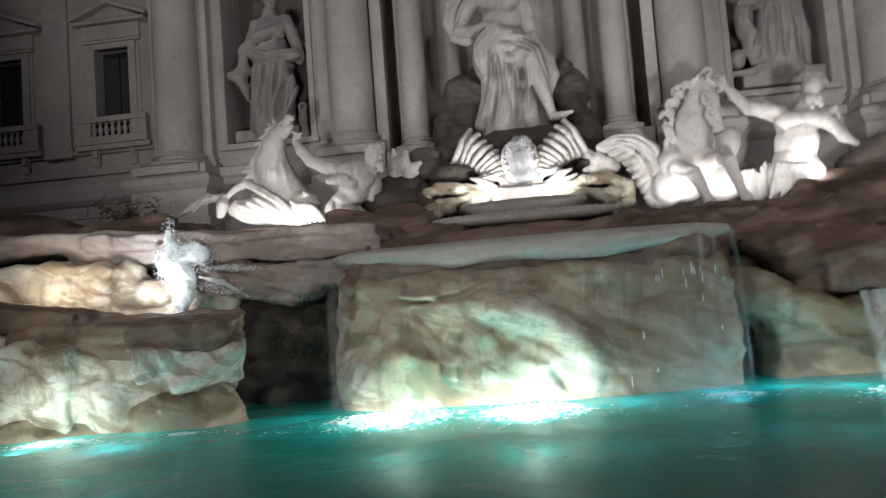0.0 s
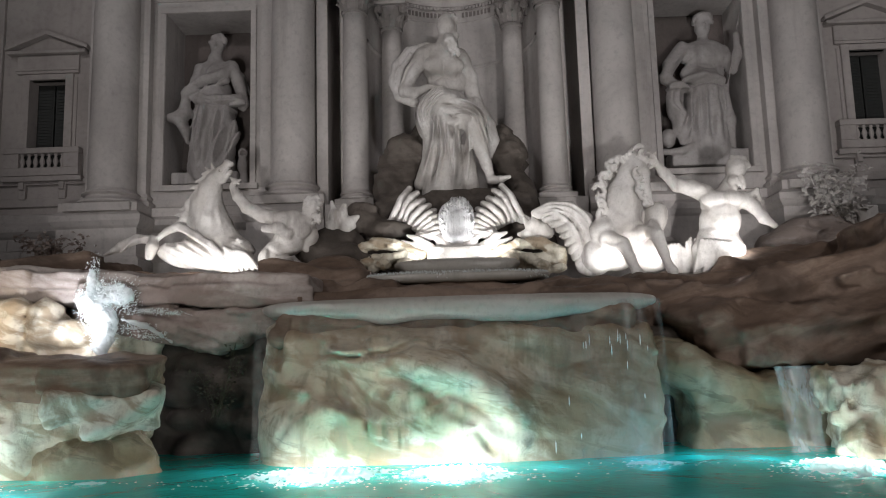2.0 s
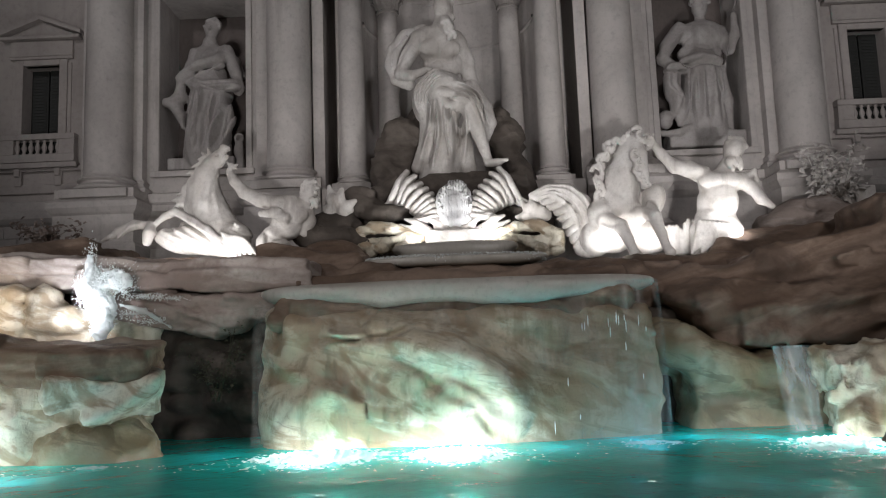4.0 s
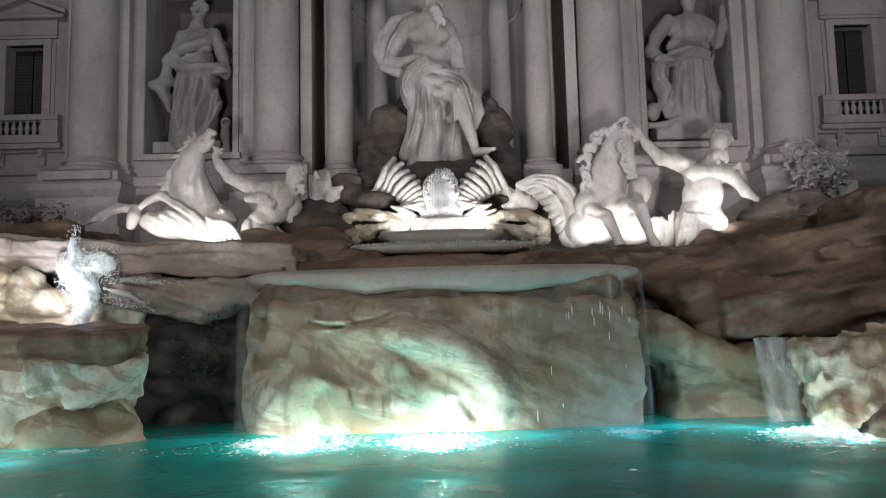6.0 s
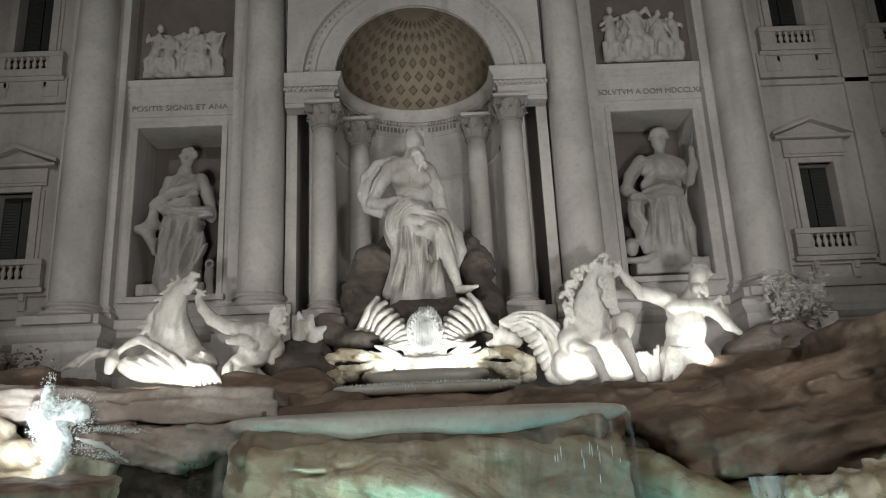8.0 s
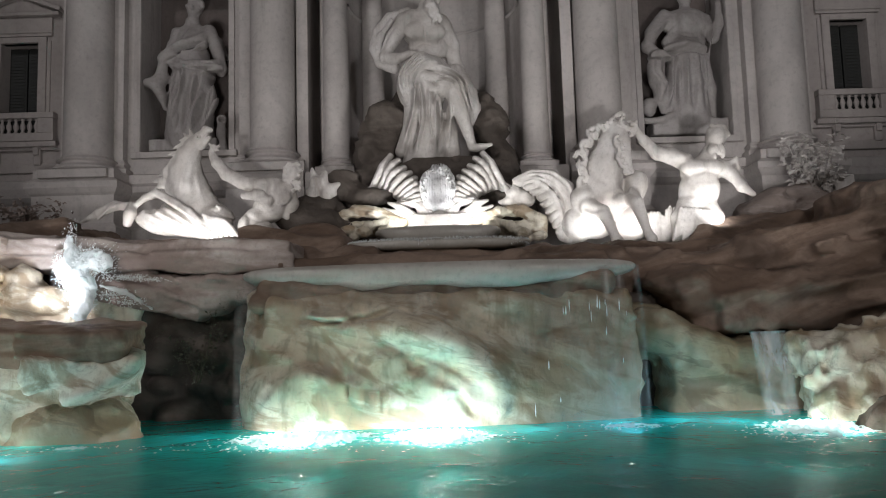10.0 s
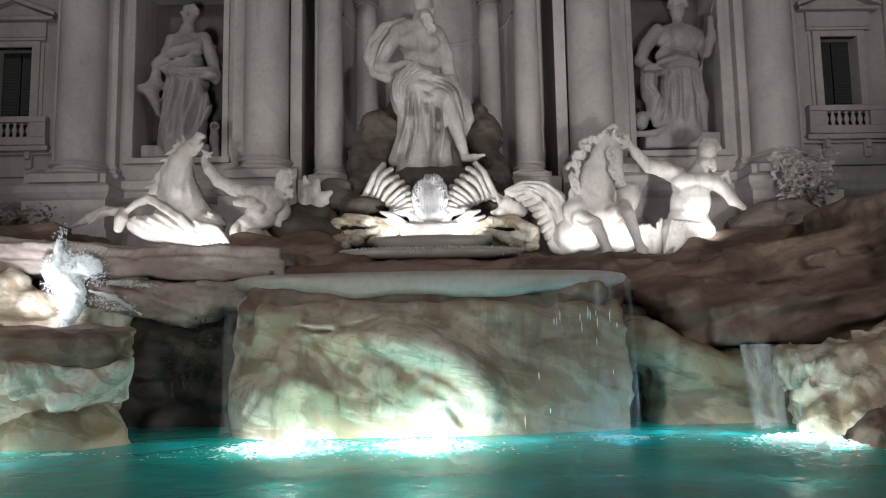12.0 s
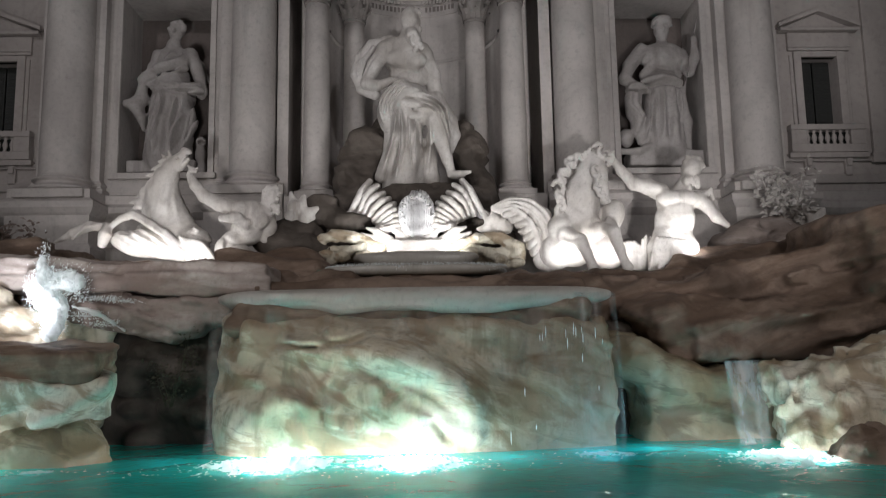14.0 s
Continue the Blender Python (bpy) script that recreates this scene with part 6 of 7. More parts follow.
c.rough(0.012, 0.3, 36, 3)
carved("statue", c, MARBLE, "marble sea figure that holds the horse's bridle", "statue", (-5.26, 21.90, 4.69), "horse groups")

# shells beside the fall in the middle
def shell(side, label):
    """A hollow shell: ribs like fingers that rise from the bowl, bend inward and end round, with gaps between."""
    c = Clay(0.026, 0.015)

    def at(x, z, y):
        return (side * x, y, z)
    ribs = (((-2.43, 6.07), (-2.02, 6.24), (-1.81, 6.62), (-1.66, 6.92), (-1.43, 7.24)), ((-1.81, 6.17), (-1.64, 6.48), (-1.50, 6.74), (-1.36, 6.92), (-1.19, 7.07)), ((-1.61, 6.20), (-1.47, 6.48), (-1.33, 6.62), (-1.19, 6.70), (-1.00, 6.81)),
        ((-1.47, 6.06), (-1.32, 6.27), (-1.14, 6.42), (-1.01, 6.53), (-0.83, 6.63)), ((-1.30, 5.99), (-1.09, 6.16), (-0.90, 6.28), (-0.78, 6.35), (-0.66, 6.44)), ((-1.16, 5.90), (-0.94, 6.05), (-0.77, 6.14), (-0.66, 6.19), (-0.58, 6.24)),
        ((-1.06, 5.81), (-0.82, 5.93), (-0.68, 5.98), (-0.58, 6.02), (-0.51, 6.05)), ((-0.99, 5.71), (-0.77, 5.77), (-0.63, 5.81), (-0.55, 5.82), (-0.48, 5.84)), ((-1.27, 5.59), (-0.86, 5.60), (-0.65, 5.63), (-0.55, 5.65), (-0.45, 5.67)))
    for i, pts in enumerate(ribs):
        y = 23.15 - 0.1 * i
        for j in (0, 1):
            d = 0.075 * j
            c.chain([at(x - d * (0.3 + 0.5 * k / 4), z - d * 0.9, y - 0.16 * math.sin(k * 0.8) + 0.06 * j) for k, (x, z) in enumerate(pts)], [r * (1 - 0.3 * j) for r in (0.05, 0.085, 0.11, 0.12, 0.095)], k=0.012)
        if i < 8:                          # the skin of the bowl behind the ribs
            q = ribs[i + 1]
            c.chain([at((x + u) / 2, (z + v) / 2, y + 0.16) for (x, z), (u, v) in zip(pts[:4], q[:4])], [0.13, 0.17, 0.17, 0.12], k=0.08)
    c.rough(0.008, 0.15, 5, 3)
    return carved("shell", c, MARBLE, label, "shell", at(-0.9, 6.0, 22.9), "fluted shells")


shell(1, "fluted marble shell with ribs like fingers")
shell(-1, "fluted marble shell with ribs like fingers")
c = Clay(0.03, 0.05)
for s in (-1, 1):                          # scrolled folds that sweep down to the sill
    for pts, r in ((((-1.47, 5.63), (-1.13, 5.50), (-0.86, 5.29), (-0.59, 5.11)), 0.11), (((-1.06, 5.71), (-0.75, 5.60), (-0.52, 5.42), (-0.31, 5.25)), 0.09), (((-0.75, 5.74), (-0.55, 5.60), (-0.38, 5.42), (-0.21, 5.28)), 0.08), (((-1.61, 5.47), (-1.23, 5.30), (-0.93, 5.08), (-0.73, 4.98)), 0.1)):
        c.chain([(-s * x, 22.35 - 0.13 * k, z) for k, (x, z) in enumerate(pts)], [r * 0.5, r, r * 1.1, r * 0.8], k=0.02)
c.block((0.00, 22.05, (-0.05, 22.00, 4.99)[2]), (0.86, 0.4, 0.2), soft=0.08)
c.block((0.00, 22.3, (-0.05, 22.20, 5.26)[2]), (0.62, 0.3, 0.2), soft=0.1)
c.rough(0.02, 0.2, 43, 4)
carved("scroll_carving", c, MARBLE, "carved marble sill and folds under the shells", "carving", (0.00, 22.20, 4.82))
for pts, small, lumps in ((((-2.69, 22.20, 5.01), (-2.89, 22.20, 5.21), (-2.45, 22.30, 5.42), (-1.85, 22.20, 5.36), (-1.02, 22.00, 4.98)), ((-2.46, 21.90, 4.60), (-2.00, 21.90, 4.89), (-1.54, 21.90, 5.01), (-1.20, 21.80, 4.79)), ((-1.45, 21.60, 4.74), (-2.14, 21.70, 4.70), (-2.57, 21.90, 4.80))), (((2.87, 22.20, 4.69), (3.05, 22.20, 4.99), (2.52, 22.30, 5.29), (1.81, 22.20, 5.25), (0.99, 22.00, 4.94)), ((2.58, 21.90, 4.46), (2.10, 21.90, 4.77), (1.65, 21.90, 4.95), (1.21, 21.80, 4.74)), ((1.51, 21.60, 4.78), (2.48, 21.70, 4.56), (2.91, 21.90, 4.49)))):
    c = Clay(0.035, 0.06)
    c.chain(pts, [0.16, 0.15, 0.17, 0.18, 0.14]).chain(small, [0.14, 0.15, 0.12, 0.11])
    for q in lumps:
        c.ell(q, (0.24, 0.18, 0.15))
    c.block(((pts[2][0] + small[1][0]) / 2, 22.5, small[1][2]), (0.9, 0.3, 0.22), soft=0.1)
    c.rough(0.05, 0.22, 45, 5)
    carved("scroll_carving", c, REEF, "crusted stone coils and sea plants beside the basin", "carving", small[0], "crusted coils")
# leaf tufts either side
for pts, lab in ((((-3.58, 22.80, 5.94), (-3.94, 22.70, 6.17), (-3.77, 22.70, 6.79), (-3.39, 22.70, 6.68), (-3.00, 22.70, 6.32), (-3.09, 22.70, 6.03)), "pale carved sea leaf"), (((2.44, 22.60, 5.51), (2.03, 22.60, 6.08), (2.28, 22.50, 6.21), (2.84, 22.50, 6.05), (2.95, 22.50, 5.75), (1.85, 22.60, 5.62)), "pale carved sea leaf")):
    c = Clay(0.035, 0.05)
    for t in pts[1:]:
        m = [(pts[0][j] + t[j]) / 2 for j in range(3)]
        c.chain([pts[0], (m[0], m[1] - 0.12, m[2]), t], [0.16, 0.19, 0.06])
    c.rough(0.03, 0.25, 6, 3)
    carved("sea_leaf", c, MARBLE, lab, "carving", pts[0], "carved sea leaves")
c = Clay(0.06, 0.2)
c.ell((-2.81, 23.20, 6.20), (0.7, 0.4, 0.4)).ell((-3.70, 22.80, 5.54), (0.9, 0.5, 0.5)).ell((-2.09, 23.00, 5.94), (0.8, 0.4, 0.3)).ell((2.36, 22.80, 5.25), (0.8, 0.4, 0.35)).ell((-3.01, 23.40, 6.60), (0.5, 0.3, 0.3))
c.ell((-4.05, 22.40, 5.23), (0.8, 0.5, 0.4)).ell((-3.37, 22.30, 5.04), (0.8, 0.6, 0.4))
c.rough(0.1, 0.4, 46, 4)
carved("rock", c, DARKTUFA, "small dark rocks beside the shells", "rock", (-2.76, 22.80, 5.09), "rocks of the reef")

# east wing, horse and figure
c = Clay(0.032, 0.1)
c.chain([(3.85, 22.10, 4.49), (3.96, 22.10, 5.28), (3.75, 22.10, 5.87), (3.33, 22.10, 6.25), (2.80, 22.10, 6.33), (2.28, 22.10, 6.17)], [0.25, 0.27, 0.24, 0.2, 0.13, 0.06])
c.chain([(3.68, 22.10, 4.53), (3.49, 22.10, 5.07), (3.23, 22.10, 5.58), (2.74, 22.10, 5.96), (2.29, 22.10, 6.10)], [0.24, 0.26, 0.24, 0.16, 0.06])
for t in ((2.61, 22.00, 5.88), (2.80, 22.00, 5.67), (3.01, 22.00, 5.43), (3.16, 22.00, 5.16), (3.30, 22.00, 4.89), (3.42, 22.00, 4.59)):
    c.cap((t[0] + 0.3, 22.05, t[2] + 0.25), 0.16, t, 0.06, k=0.04)
c.strokes(fan([(2.15, 22.00, 6.17), (2.74, 22.00, 6.41), (3.41, 22.00, 6.33), (3.90, 22.00, 5.82), (4.00, 22.00, 5.01)], [(2.40, 22.00, 6.05), (2.82, 22.00, 6.11), (3.22, 22.00, 5.90), (3.52, 22.00, 5.42), (3.66, 22.00, 4.60)], 4, 0.045, 0.06)
    + fan([(2.95, 22.00, 6.11), (2.56, 22.00, 6.01), (2.44, 22.00, 5.88)], [(3.70, 22.00, 4.93), (3.43, 22.00, 4.69), (3.29, 22.00, 4.43)], 8, 0.03, -0.06))
c.rough(0.012, 0.2, 47, 3)
carved("statue", c, MARBLE, "feathered marble wing of the second horse", "statue", (3.66, 22.00, 4.27), "horse groups")
c = Clay(0.04, 0.12)
c.chain([(4.63, 22.15, 4.92), (4.72, 22.02, 5.66), (4.91, 21.95, 6.44), (5.14, 21.90, 7.14), (5.27, 21.85, 7.51)], [0.56, 0.62, 0.54, 0.40, 0.28])
c.chain([(5.27, 21.80, 7.49), (5.36, 21.52, 7.07), (5.39, 21.32, 6.60), (5.40, 21.18, 6.24)], [0.28, 0.24, 0.17, 0.14], k=0.05)
c.ell((5.40, 21.14, 6.13), (0.17, 0.16, 0.11), k=0.03).ell((5.27, 21.00, 6.16), (0.04, 0.06, 0.03), k=0.02, cut=True).ell((5.45, 21.00, 6.15), (0.04, 0.06, 0.03), k=0.02, cut=True)
c.ell((5.20, 21.34, 7.04), (0.06, 0.07, 0.04), k=0.02, cut=True).ell((5.20, 21.34, 7.12), (0.1, 0.07, 0.035), (0, 15, 0), k=0.02)
c.cap((5.28, 21.85, 7.70), 0.1, (5.22, 21.85, 7.95), 0.04, k=0.03).cap((5.43, 21.80, 7.71), 0.1, (5.55, 21.80, 7.95), 0.04, k=0.03)
rr = random.Random(8)
for a, b, m in (((5.18, 21.85, 7.78), (4.64, 21.90, 7.46), 5), ((4.59, 21.85, 7.38), (4.29, 21.80, 6.97), 5), ((4.22, 21.80, 6.86), (4.10, 21.75, 6.37), 5), ((4.12, 21.70, 6.26), (4.21, 21.75, 5.90), 4), ((5.21, 21.40, 7.12), (5.24, 21.32, 6.60), 4), ((5.23, 21.30, 6.53), (5.31, 21.25, 6.34), 2), ((5.38, 21.70, 7.81), (5.64, 21.60, 7.51), 4)):
    for k in range(m):                     # each lock of the mane curls up on itself
        t = k / (m - 1)
        p = [a[j] * (1 - t) + b[j] * t for j in range(3)]
        w, v, d = rr.uniform(0.13, 0.2), rr.uniform(0, 6.3), rr.choice((-1, 1))
        c.chain([(p[0] + w * (1 - 0.13 * n) * math.cos(v + d * 0.8 * n), p[1] - 0.08 - 0.03 * n, p[2] + w * (1 - 0.13 * n) * math.sin(v + d * 0.8 * n)) for n in range(6)], [0.075, 0.075, 0.07, 0.06, 0.05, 0.03], k=0.015)
# shoulders, haunch behind, and two forelegs that strike out over the crest
c.ell((4.30, 21.80, 5.46), (0.50, 0.5, 0.42), (0, 20, 0)).ell((4.03, 22.10, 4.79), (0.50, 0.6, 0.55)).ell((5.20, 21.80, 5.43), (0.36, 0.4, 0.36), (0, -20, 0))
c.ell((5.75, 21.95, 5.80), (0.36, 0.45, 0.56), (0, 22, 0)).ell((5.60, 22.35, 4.80), (0.72, 0.5, 0.50))
c.chain([(4.29, 21.45, 5.22), (4.62, 21.05, 4.99), (4.77, 20.92, 4.59), (4.89, 20.84, 4.20), (4.97, 20.78, 4.06)], [0.27, 0.2, 0.15, 0.13, 0.17], k=0.05)
c.chain([(5.54, 21.55, 5.48), (5.57, 21.08, 5.23), (5.68, 20.92, 4.73), (5.78, 20.84, 4.34), (5.86, 20.78, 4.19)], [0.27, 0.19, 0.14, 0.12, 0.16], k=0.05)
for k in range(13):                        # sheaf of carved reeds behind the forelegs
    p = (6.3 + 0.06 * k, 22.05 + 0.08 * (k % 2), 4.3)
    w = rr.uniform(0.6, 1.0)
    c.chain([p, (p[0] + 0.015 * (k - 6), 22.0, p[2] + 0.55 * w), (p[0] + 0.03 * (k - 6) + rr.uniform(-0.04, 0.04), 21.95, p[2] + w)], [0.12, 0.1, 0.05], k=0.03)
c.strokes([([(4.41, 22.00, 6.42), (4.60, 22.00, 6.05), (4.89, 22.00, 5.82)], 0.1, -0.04), ([(4.11, 22.00, 5.24), (4.36, 22.00, 5.04), (4.66, 22.00, 5.10)], 0.07, -0.08), ([(4.97, 22.00, 5.43), (5.18, 22.00, 5.60), (5.45, 22.00, 5.56)], 0.05, -0.07), ([(5.47, 22.00, 6.03), (5.42, 22.00, 5.70), (5.54, 22.00, 5.39)], 0.06, -0.08), ([(5.11, 22.00, 7.10), (4.96, 22.00, 6.67), (4.94, 22.00, 6.16)], 0.09, -0.03)], 21.9)
c.rough(0.015, 0.3, 48, 3)
carved("statue", c, MARBLE, "marble horse with a curled mane, head turned", "statue", (4.87, 21.90, 4.22), "horse groups")
c = Clay(0.034, 0.08)
c.ell((7.75, 22.00, 6.25), (0.62, 0.44, 0.41), (0, -6, 0)).ell((7.66, 22.00, 5.77), (0.59, 0.42, 0.49))
c.ell((7.37, 21.68, 6.32), (0.34, 0.14, 0.22), (0, -8, 0), k=0.12).ell((7.98, 21.68, 6.31), (0.32, 0.14, 0.22), (0, 8, 0), k=0.12)
c.ell((7.53, 22.00, 5.31), (0.54, 0.42, 0.30)).ell((7.62, 22.02, 5.55), (0.56, 0.42, 0.42))
c.ell((8.17, 21.85, 7.19), (0.28, 0.32, 0.36), (0, 14, 0), k=0.04).ell((8.24, 21.95, 7.30), (0.30, 0.30, 0.27), k=0.04).cap((8.02, 22.00, 6.87), 0.2, (7.87, 22.00, 6.55), 0.27).ell((8.02, 21.72, 6.82), (0.16, 0.16, 0.2), k=0.05)
rr = random.Random(18)
p = (8.23, 21.75, 7.30)
for k in range(34):
    u, v = rr.uniform(-0.6, 3.4), rr.uniform(0.1, 0.31)
    c.ell((p[0] + v * math.cos(u), p[1] + 0.1 - 0.5 * (0.3 - v), p[2] + 0.02 + v * math.sin(u)), (0.08, 0.1, 0.07), (0, rr.uniform(-40, 40), 0), k=0.04)
c.chain([(7.22, 21.90, 6.54), (6.82, 21.80, 6.69), (6.39, 21.70, 6.75), (6.05, 21.70, 7.12), (5.83, 21.70, 7.43)], [0.27, 0.23, 0.18, 0.15, 0.1])
c.ell((6.98, 21.70, 6.63), (0.24, 0.2, 0.18), (0, 12, 0), k=0.06)
c.cap((5.80, 21.70, 7.47), 0.11, (5.68, 21.60, 7.61), 0.08).cap((5.71, 21.60, 7.37), 0.08, (5.58, 21.50, 7.25), 0.06).cap((5.76, 21.65, 7.59), 0.06, (5.82, 21.60, 7.71), 0.05)
c.chain([(8.32, 21.90, 6.31), (8.57, 21.80, 6.09), (8.73, 21.60, 5.71), (9.00, 21.50, 5.46)], [0.25, 0.19, 0.15, 0.09])
c.chain([(8.45, 21.80, 6.36), (8.70, 21.80, 6.56), (8.74, 21.70, 6.23)], [0.1, 0.07, 0.06], k=0.05)
c.chain([(7.26, 21.90, 5.16), (7.01, 21.70, 4.82), (6.98, 21.80, 4.29)], [0.34, 0.3, 0.26])
c.chain([(7.79, 21.90, 5.15), (7.89, 21.70, 4.81), (8.00, 21.80, 4.34)], [0.34, 0.3, 0.24])
c.ell((7.65, 22.20, 4.49), (0.69, 0.4, 0.33))
for k in range(9):
    a, b = (6.93, 21.50, 5.04), (6.63, 21.40, 4.19)
    c.chain([(a[0] + 0.13 * k, a[1], a[2] + 0.06 - 0.02 * k), ((a[0] + b[0]) / 2 + 0.1 * k, b[1] - 0.05, (a[2] + b[2]) / 2), (b[0] + 0.09 * k, b[1], b[2] + 0.07 * (k % 3))], [0.07, 0.085, 0.05], k=0.02)
c.ell((7.68, 21.72, 5.88), (0.40, 0.14, 0.42), (0, 3, 0), k=0.15)
c.strokes([([(7.77, 22.00, 6.50), (7.72, 22.00, 6.05), (7.66, 22.00, 5.50)], 0.07, -0.022), ([(7.19, 22.00, 6.22), (7.45, 22.00, 6.12), (7.72, 22.00, 6.18), (8.05, 22.00, 6.11), (8.33, 22.00, 6.22)], 0.07, -0.035), ([(7.36, 22.00, 5.86), (7.66, 22.00, 5.89), (8.00, 22.00, 5.85)], 0.06, -0.012), ([(7.20, 22.00, 5.35), (7.49, 22.00, 5.25), (7.93, 22.00, 5.32)], 0.06, -0.03), ([(7.25, 22.00, 5.95), (7.34, 22.00, 5.62)], 0.08, -0.02)], 21.95)
q = (8.10, 21.65, 6.80)
for k in range(10):
    c.ell((q[0] + rr.uniform(-0.18, 0.2), q[1], q[2] + rr.uniform(-0.2, 0.12)), (0.07, 0.1, 0.1), k=0.03)
c.rough(0.012, 0.25, 49, 3)
carved("statue", c, MARBLE, "muscular marble sea figure leading the horse", "statue", (7.57, 22.00, 4.24), "horse groups")


# ---- reliefs over the niches ----
for s in (-1, 1):
    c = Clay(0.05, 0.08)
    rr = random.Random(20 + s)
    for k in range(8):
        x = -1.25 + 2.5 * k / 7 + rr.uniform(-0.12, 0.12)
        lean, tall, y = rr.uniform(-0.5, 0.5), rr.uniform(1.3, 2.5), 27.2 + 0.16 * (k % 2)
        X, z = s * 9.2 + x, 17.7
        c.chain([(X, y, z), (X + lean * 0.3, y - 0.05, z + tall * 0.4), (X + lean * 0.6, y - 0.02, z + tall * 0.8)], [0.2, 0.22, 0.17], k=0.05)
        c.ell((X + lean * 0.75, y - 0.06, z + tall), (0.13, 0.14, 0.17), k=0.03)
        for w in (-1, 1):
            c.chain([(X + lean * 0.55 + 0.14 * w, y - 0.05, z + tall * 0.78), (X + lean * 0.4 + 0.36 * w, y - 0.12, z + tall * rr.uniform(0.45, 0.9)), (X + lean * 0.3 + rr.uniform(0.1, 0.5) * w, y - 0.2, z + tall * rr.uniform(0.35, 0.8))], [0.09, 0.08, 0.05], k=0.03)
            c.chain([(X + lean * 0.3, y - 0.05, z + tall * 0.4), (X + 0.22 * w, y - 0.2, z + tall * 0.22), (X + 0.25 * w, y - 0.08, z)], [0.14, 0.12, 0.08], k=0.03)
    c.block((s * 9.2, 27.42, 18.5), (1.45, 0.1, 0.95), soft=0.08)
    c.block((s * 9.2, 27.3, 17.62), (1.6, 0.12, 0.14), soft=0.05)
    c.rough(0.04, 0.25, 60 + s, 3)
    carved("relief", c, FACADE, "carved stone relief of a group of figures", "relief", (s * 9.2, 27.3, 17.5), "reliefs over the niches")


# ---- carved and living plants ----
def shrub(name, at, spread, count, leaf, mat, label, seed, twigs=7):
    """Twigs that fork from one foot, each with many small bent leaves."""
    p = thing(name, label, "plant", at)
    rr = random.Random(seed)
    tips = []
    for k in range(twigs):
        bm = bmesh.new()
        a = Vector((rr.uniform(-0.3, 0.3) * spread[0], rr.uniform(-0.2, 0.2), 0))
        b = Vector((rr.uniform(-1, 1) * spread[0], rr.uniform(-1, 1) * spread[1], rr.uniform(0.45, 1) * spread[2]))
        m = a.lerp(b, 0.5) + Vector((rr.uniform(-0.15, 0.15), rr.uniform(-0.15, 0.1), 0.1))
        last = None
        for i in range(7):
            t = i / 6
            q = a * (1 - t) ** 2 + m * 2 * t * (1 - t) + b * t * t
            tips.append(q) if i > 1 else None
            r = leaf * 0.16 * (1 - 0.7 * t)
            ring = [bm.verts.new(q + Vector((r * math.cos(u), r * math.sin(u), 0))) for u in (0, 1.57, 3.14, 4.71)]
            if last:
                for j in range(4):
                    bm.faces.new((last[j], last[(j + 1) % 4], ring[(j + 1) % 4], ring[j]))
            last = ring
        part("twig", bm, mat, p)
    bm = bmesh.new()
    for k in range(count):
        q = rr.choice(tips) + Vector((rr.gauss(0, 0.11), rr.gauss(0, 0.09), rr.gauss(0, 0.11))) * spread[2]
        w = leaf * rr.uniform(0.6, 1.2)
        m = Matrix.Translation(q) @ Euler((rr.uniform(-1, 1), rr.uniform(-1, 1), rr.uniform(0, 6.3))).to_matrix().to_4x4()
        v = [bm.verts.new(m @ Vector(u)) for u in ((0, 0, 0), (0.3 * w, 0.5 * w, 0.12 * w), (0, w, -0.15 * w), (-0.3 * w, 0.5 * w, 0.12 * w), (0, 0.5 * w, 0))]
        bm.faces.new((v[0], v[1], v[4])), bm.faces.new((v[1], v[2], v[4])), bm.faces.new((v[2], v[3], v[4])), bm.faces.new((v[3], v[0], v[4]))
    tagged(part("leaves", bm, mat, p), kind="stuff")
    return p


shrub("carved_plant", (12.07, 24.00, 5.41), (0.8, 0.4, 2.2), 620, 0.27, MARBLE, "stone plant with many curled leaves on the rock", 3, 12)
shrub("carved_plant", (-12.56, 23.00, 5.32), (1.4, 0.4, 0.8), 260, 0.2, REEFMID, "low grey stone plant on the rock", 4, 8)
shrub("wild_fig", (-5.39, 17.00, 0.85), (0.45, 0.25, 1.7), 260, 0.1, DRYLEAF, "thin dark shrub growing in the grotto", 5, 6)
bm = bmesh.new()
box(bm, -0.32, 0.32, -0.3, 0.3, 0, 0.85, 0.05)
tagged(part("stone_block", bm, MARBLE, at=(12.95, 24.20, 5.55)), "pale squared stone block beside the carved plant", "block")


# ---- moving water, caught still ----
def fall(name, label, x0, x1, ytop, ybot, z0, z1, mat, seed, bulge=0.25, wave=0.12):
    """A sheet that leaves a lip, bows outward and breaks at the foot."""
    bm = bmesh.new()
    nx, nz = max(6, int((x1 - x0) / 0.12)), 22
    grid = []
    for j in range(nz + 1):
        t = j / nz
        row = []
        for i in range(nx + 1):
            u = i / nx
            x = x0 + (x1 - x0) * u + 0.05 * noise.noise((u * 9, t * 2, seed))
            y = ytop + (ybot - ytop) * t - bulge * math.sin(math.pi * min(t * 1.2, 1) * 0.6) + wave * noise.noise((x * 2.2, t * 1.5, seed + 3))
            row.append(bm.verts.new((x, y, z1 + (z0 - z1) * t)))
        grid.append(row)
    for a, b in zip(grid, grid[1:]):
        for i in range(nx):
            bm.faces.new((a[i], a[i + 1], b[i + 1], b[i]))
    bmesh.ops.solidify(bm, geom=bm.faces[:], thickness=0.015)
    ob = tagged(part(name, bm, mat, smooth=True), label, "waterfall", "falls")
    return ob


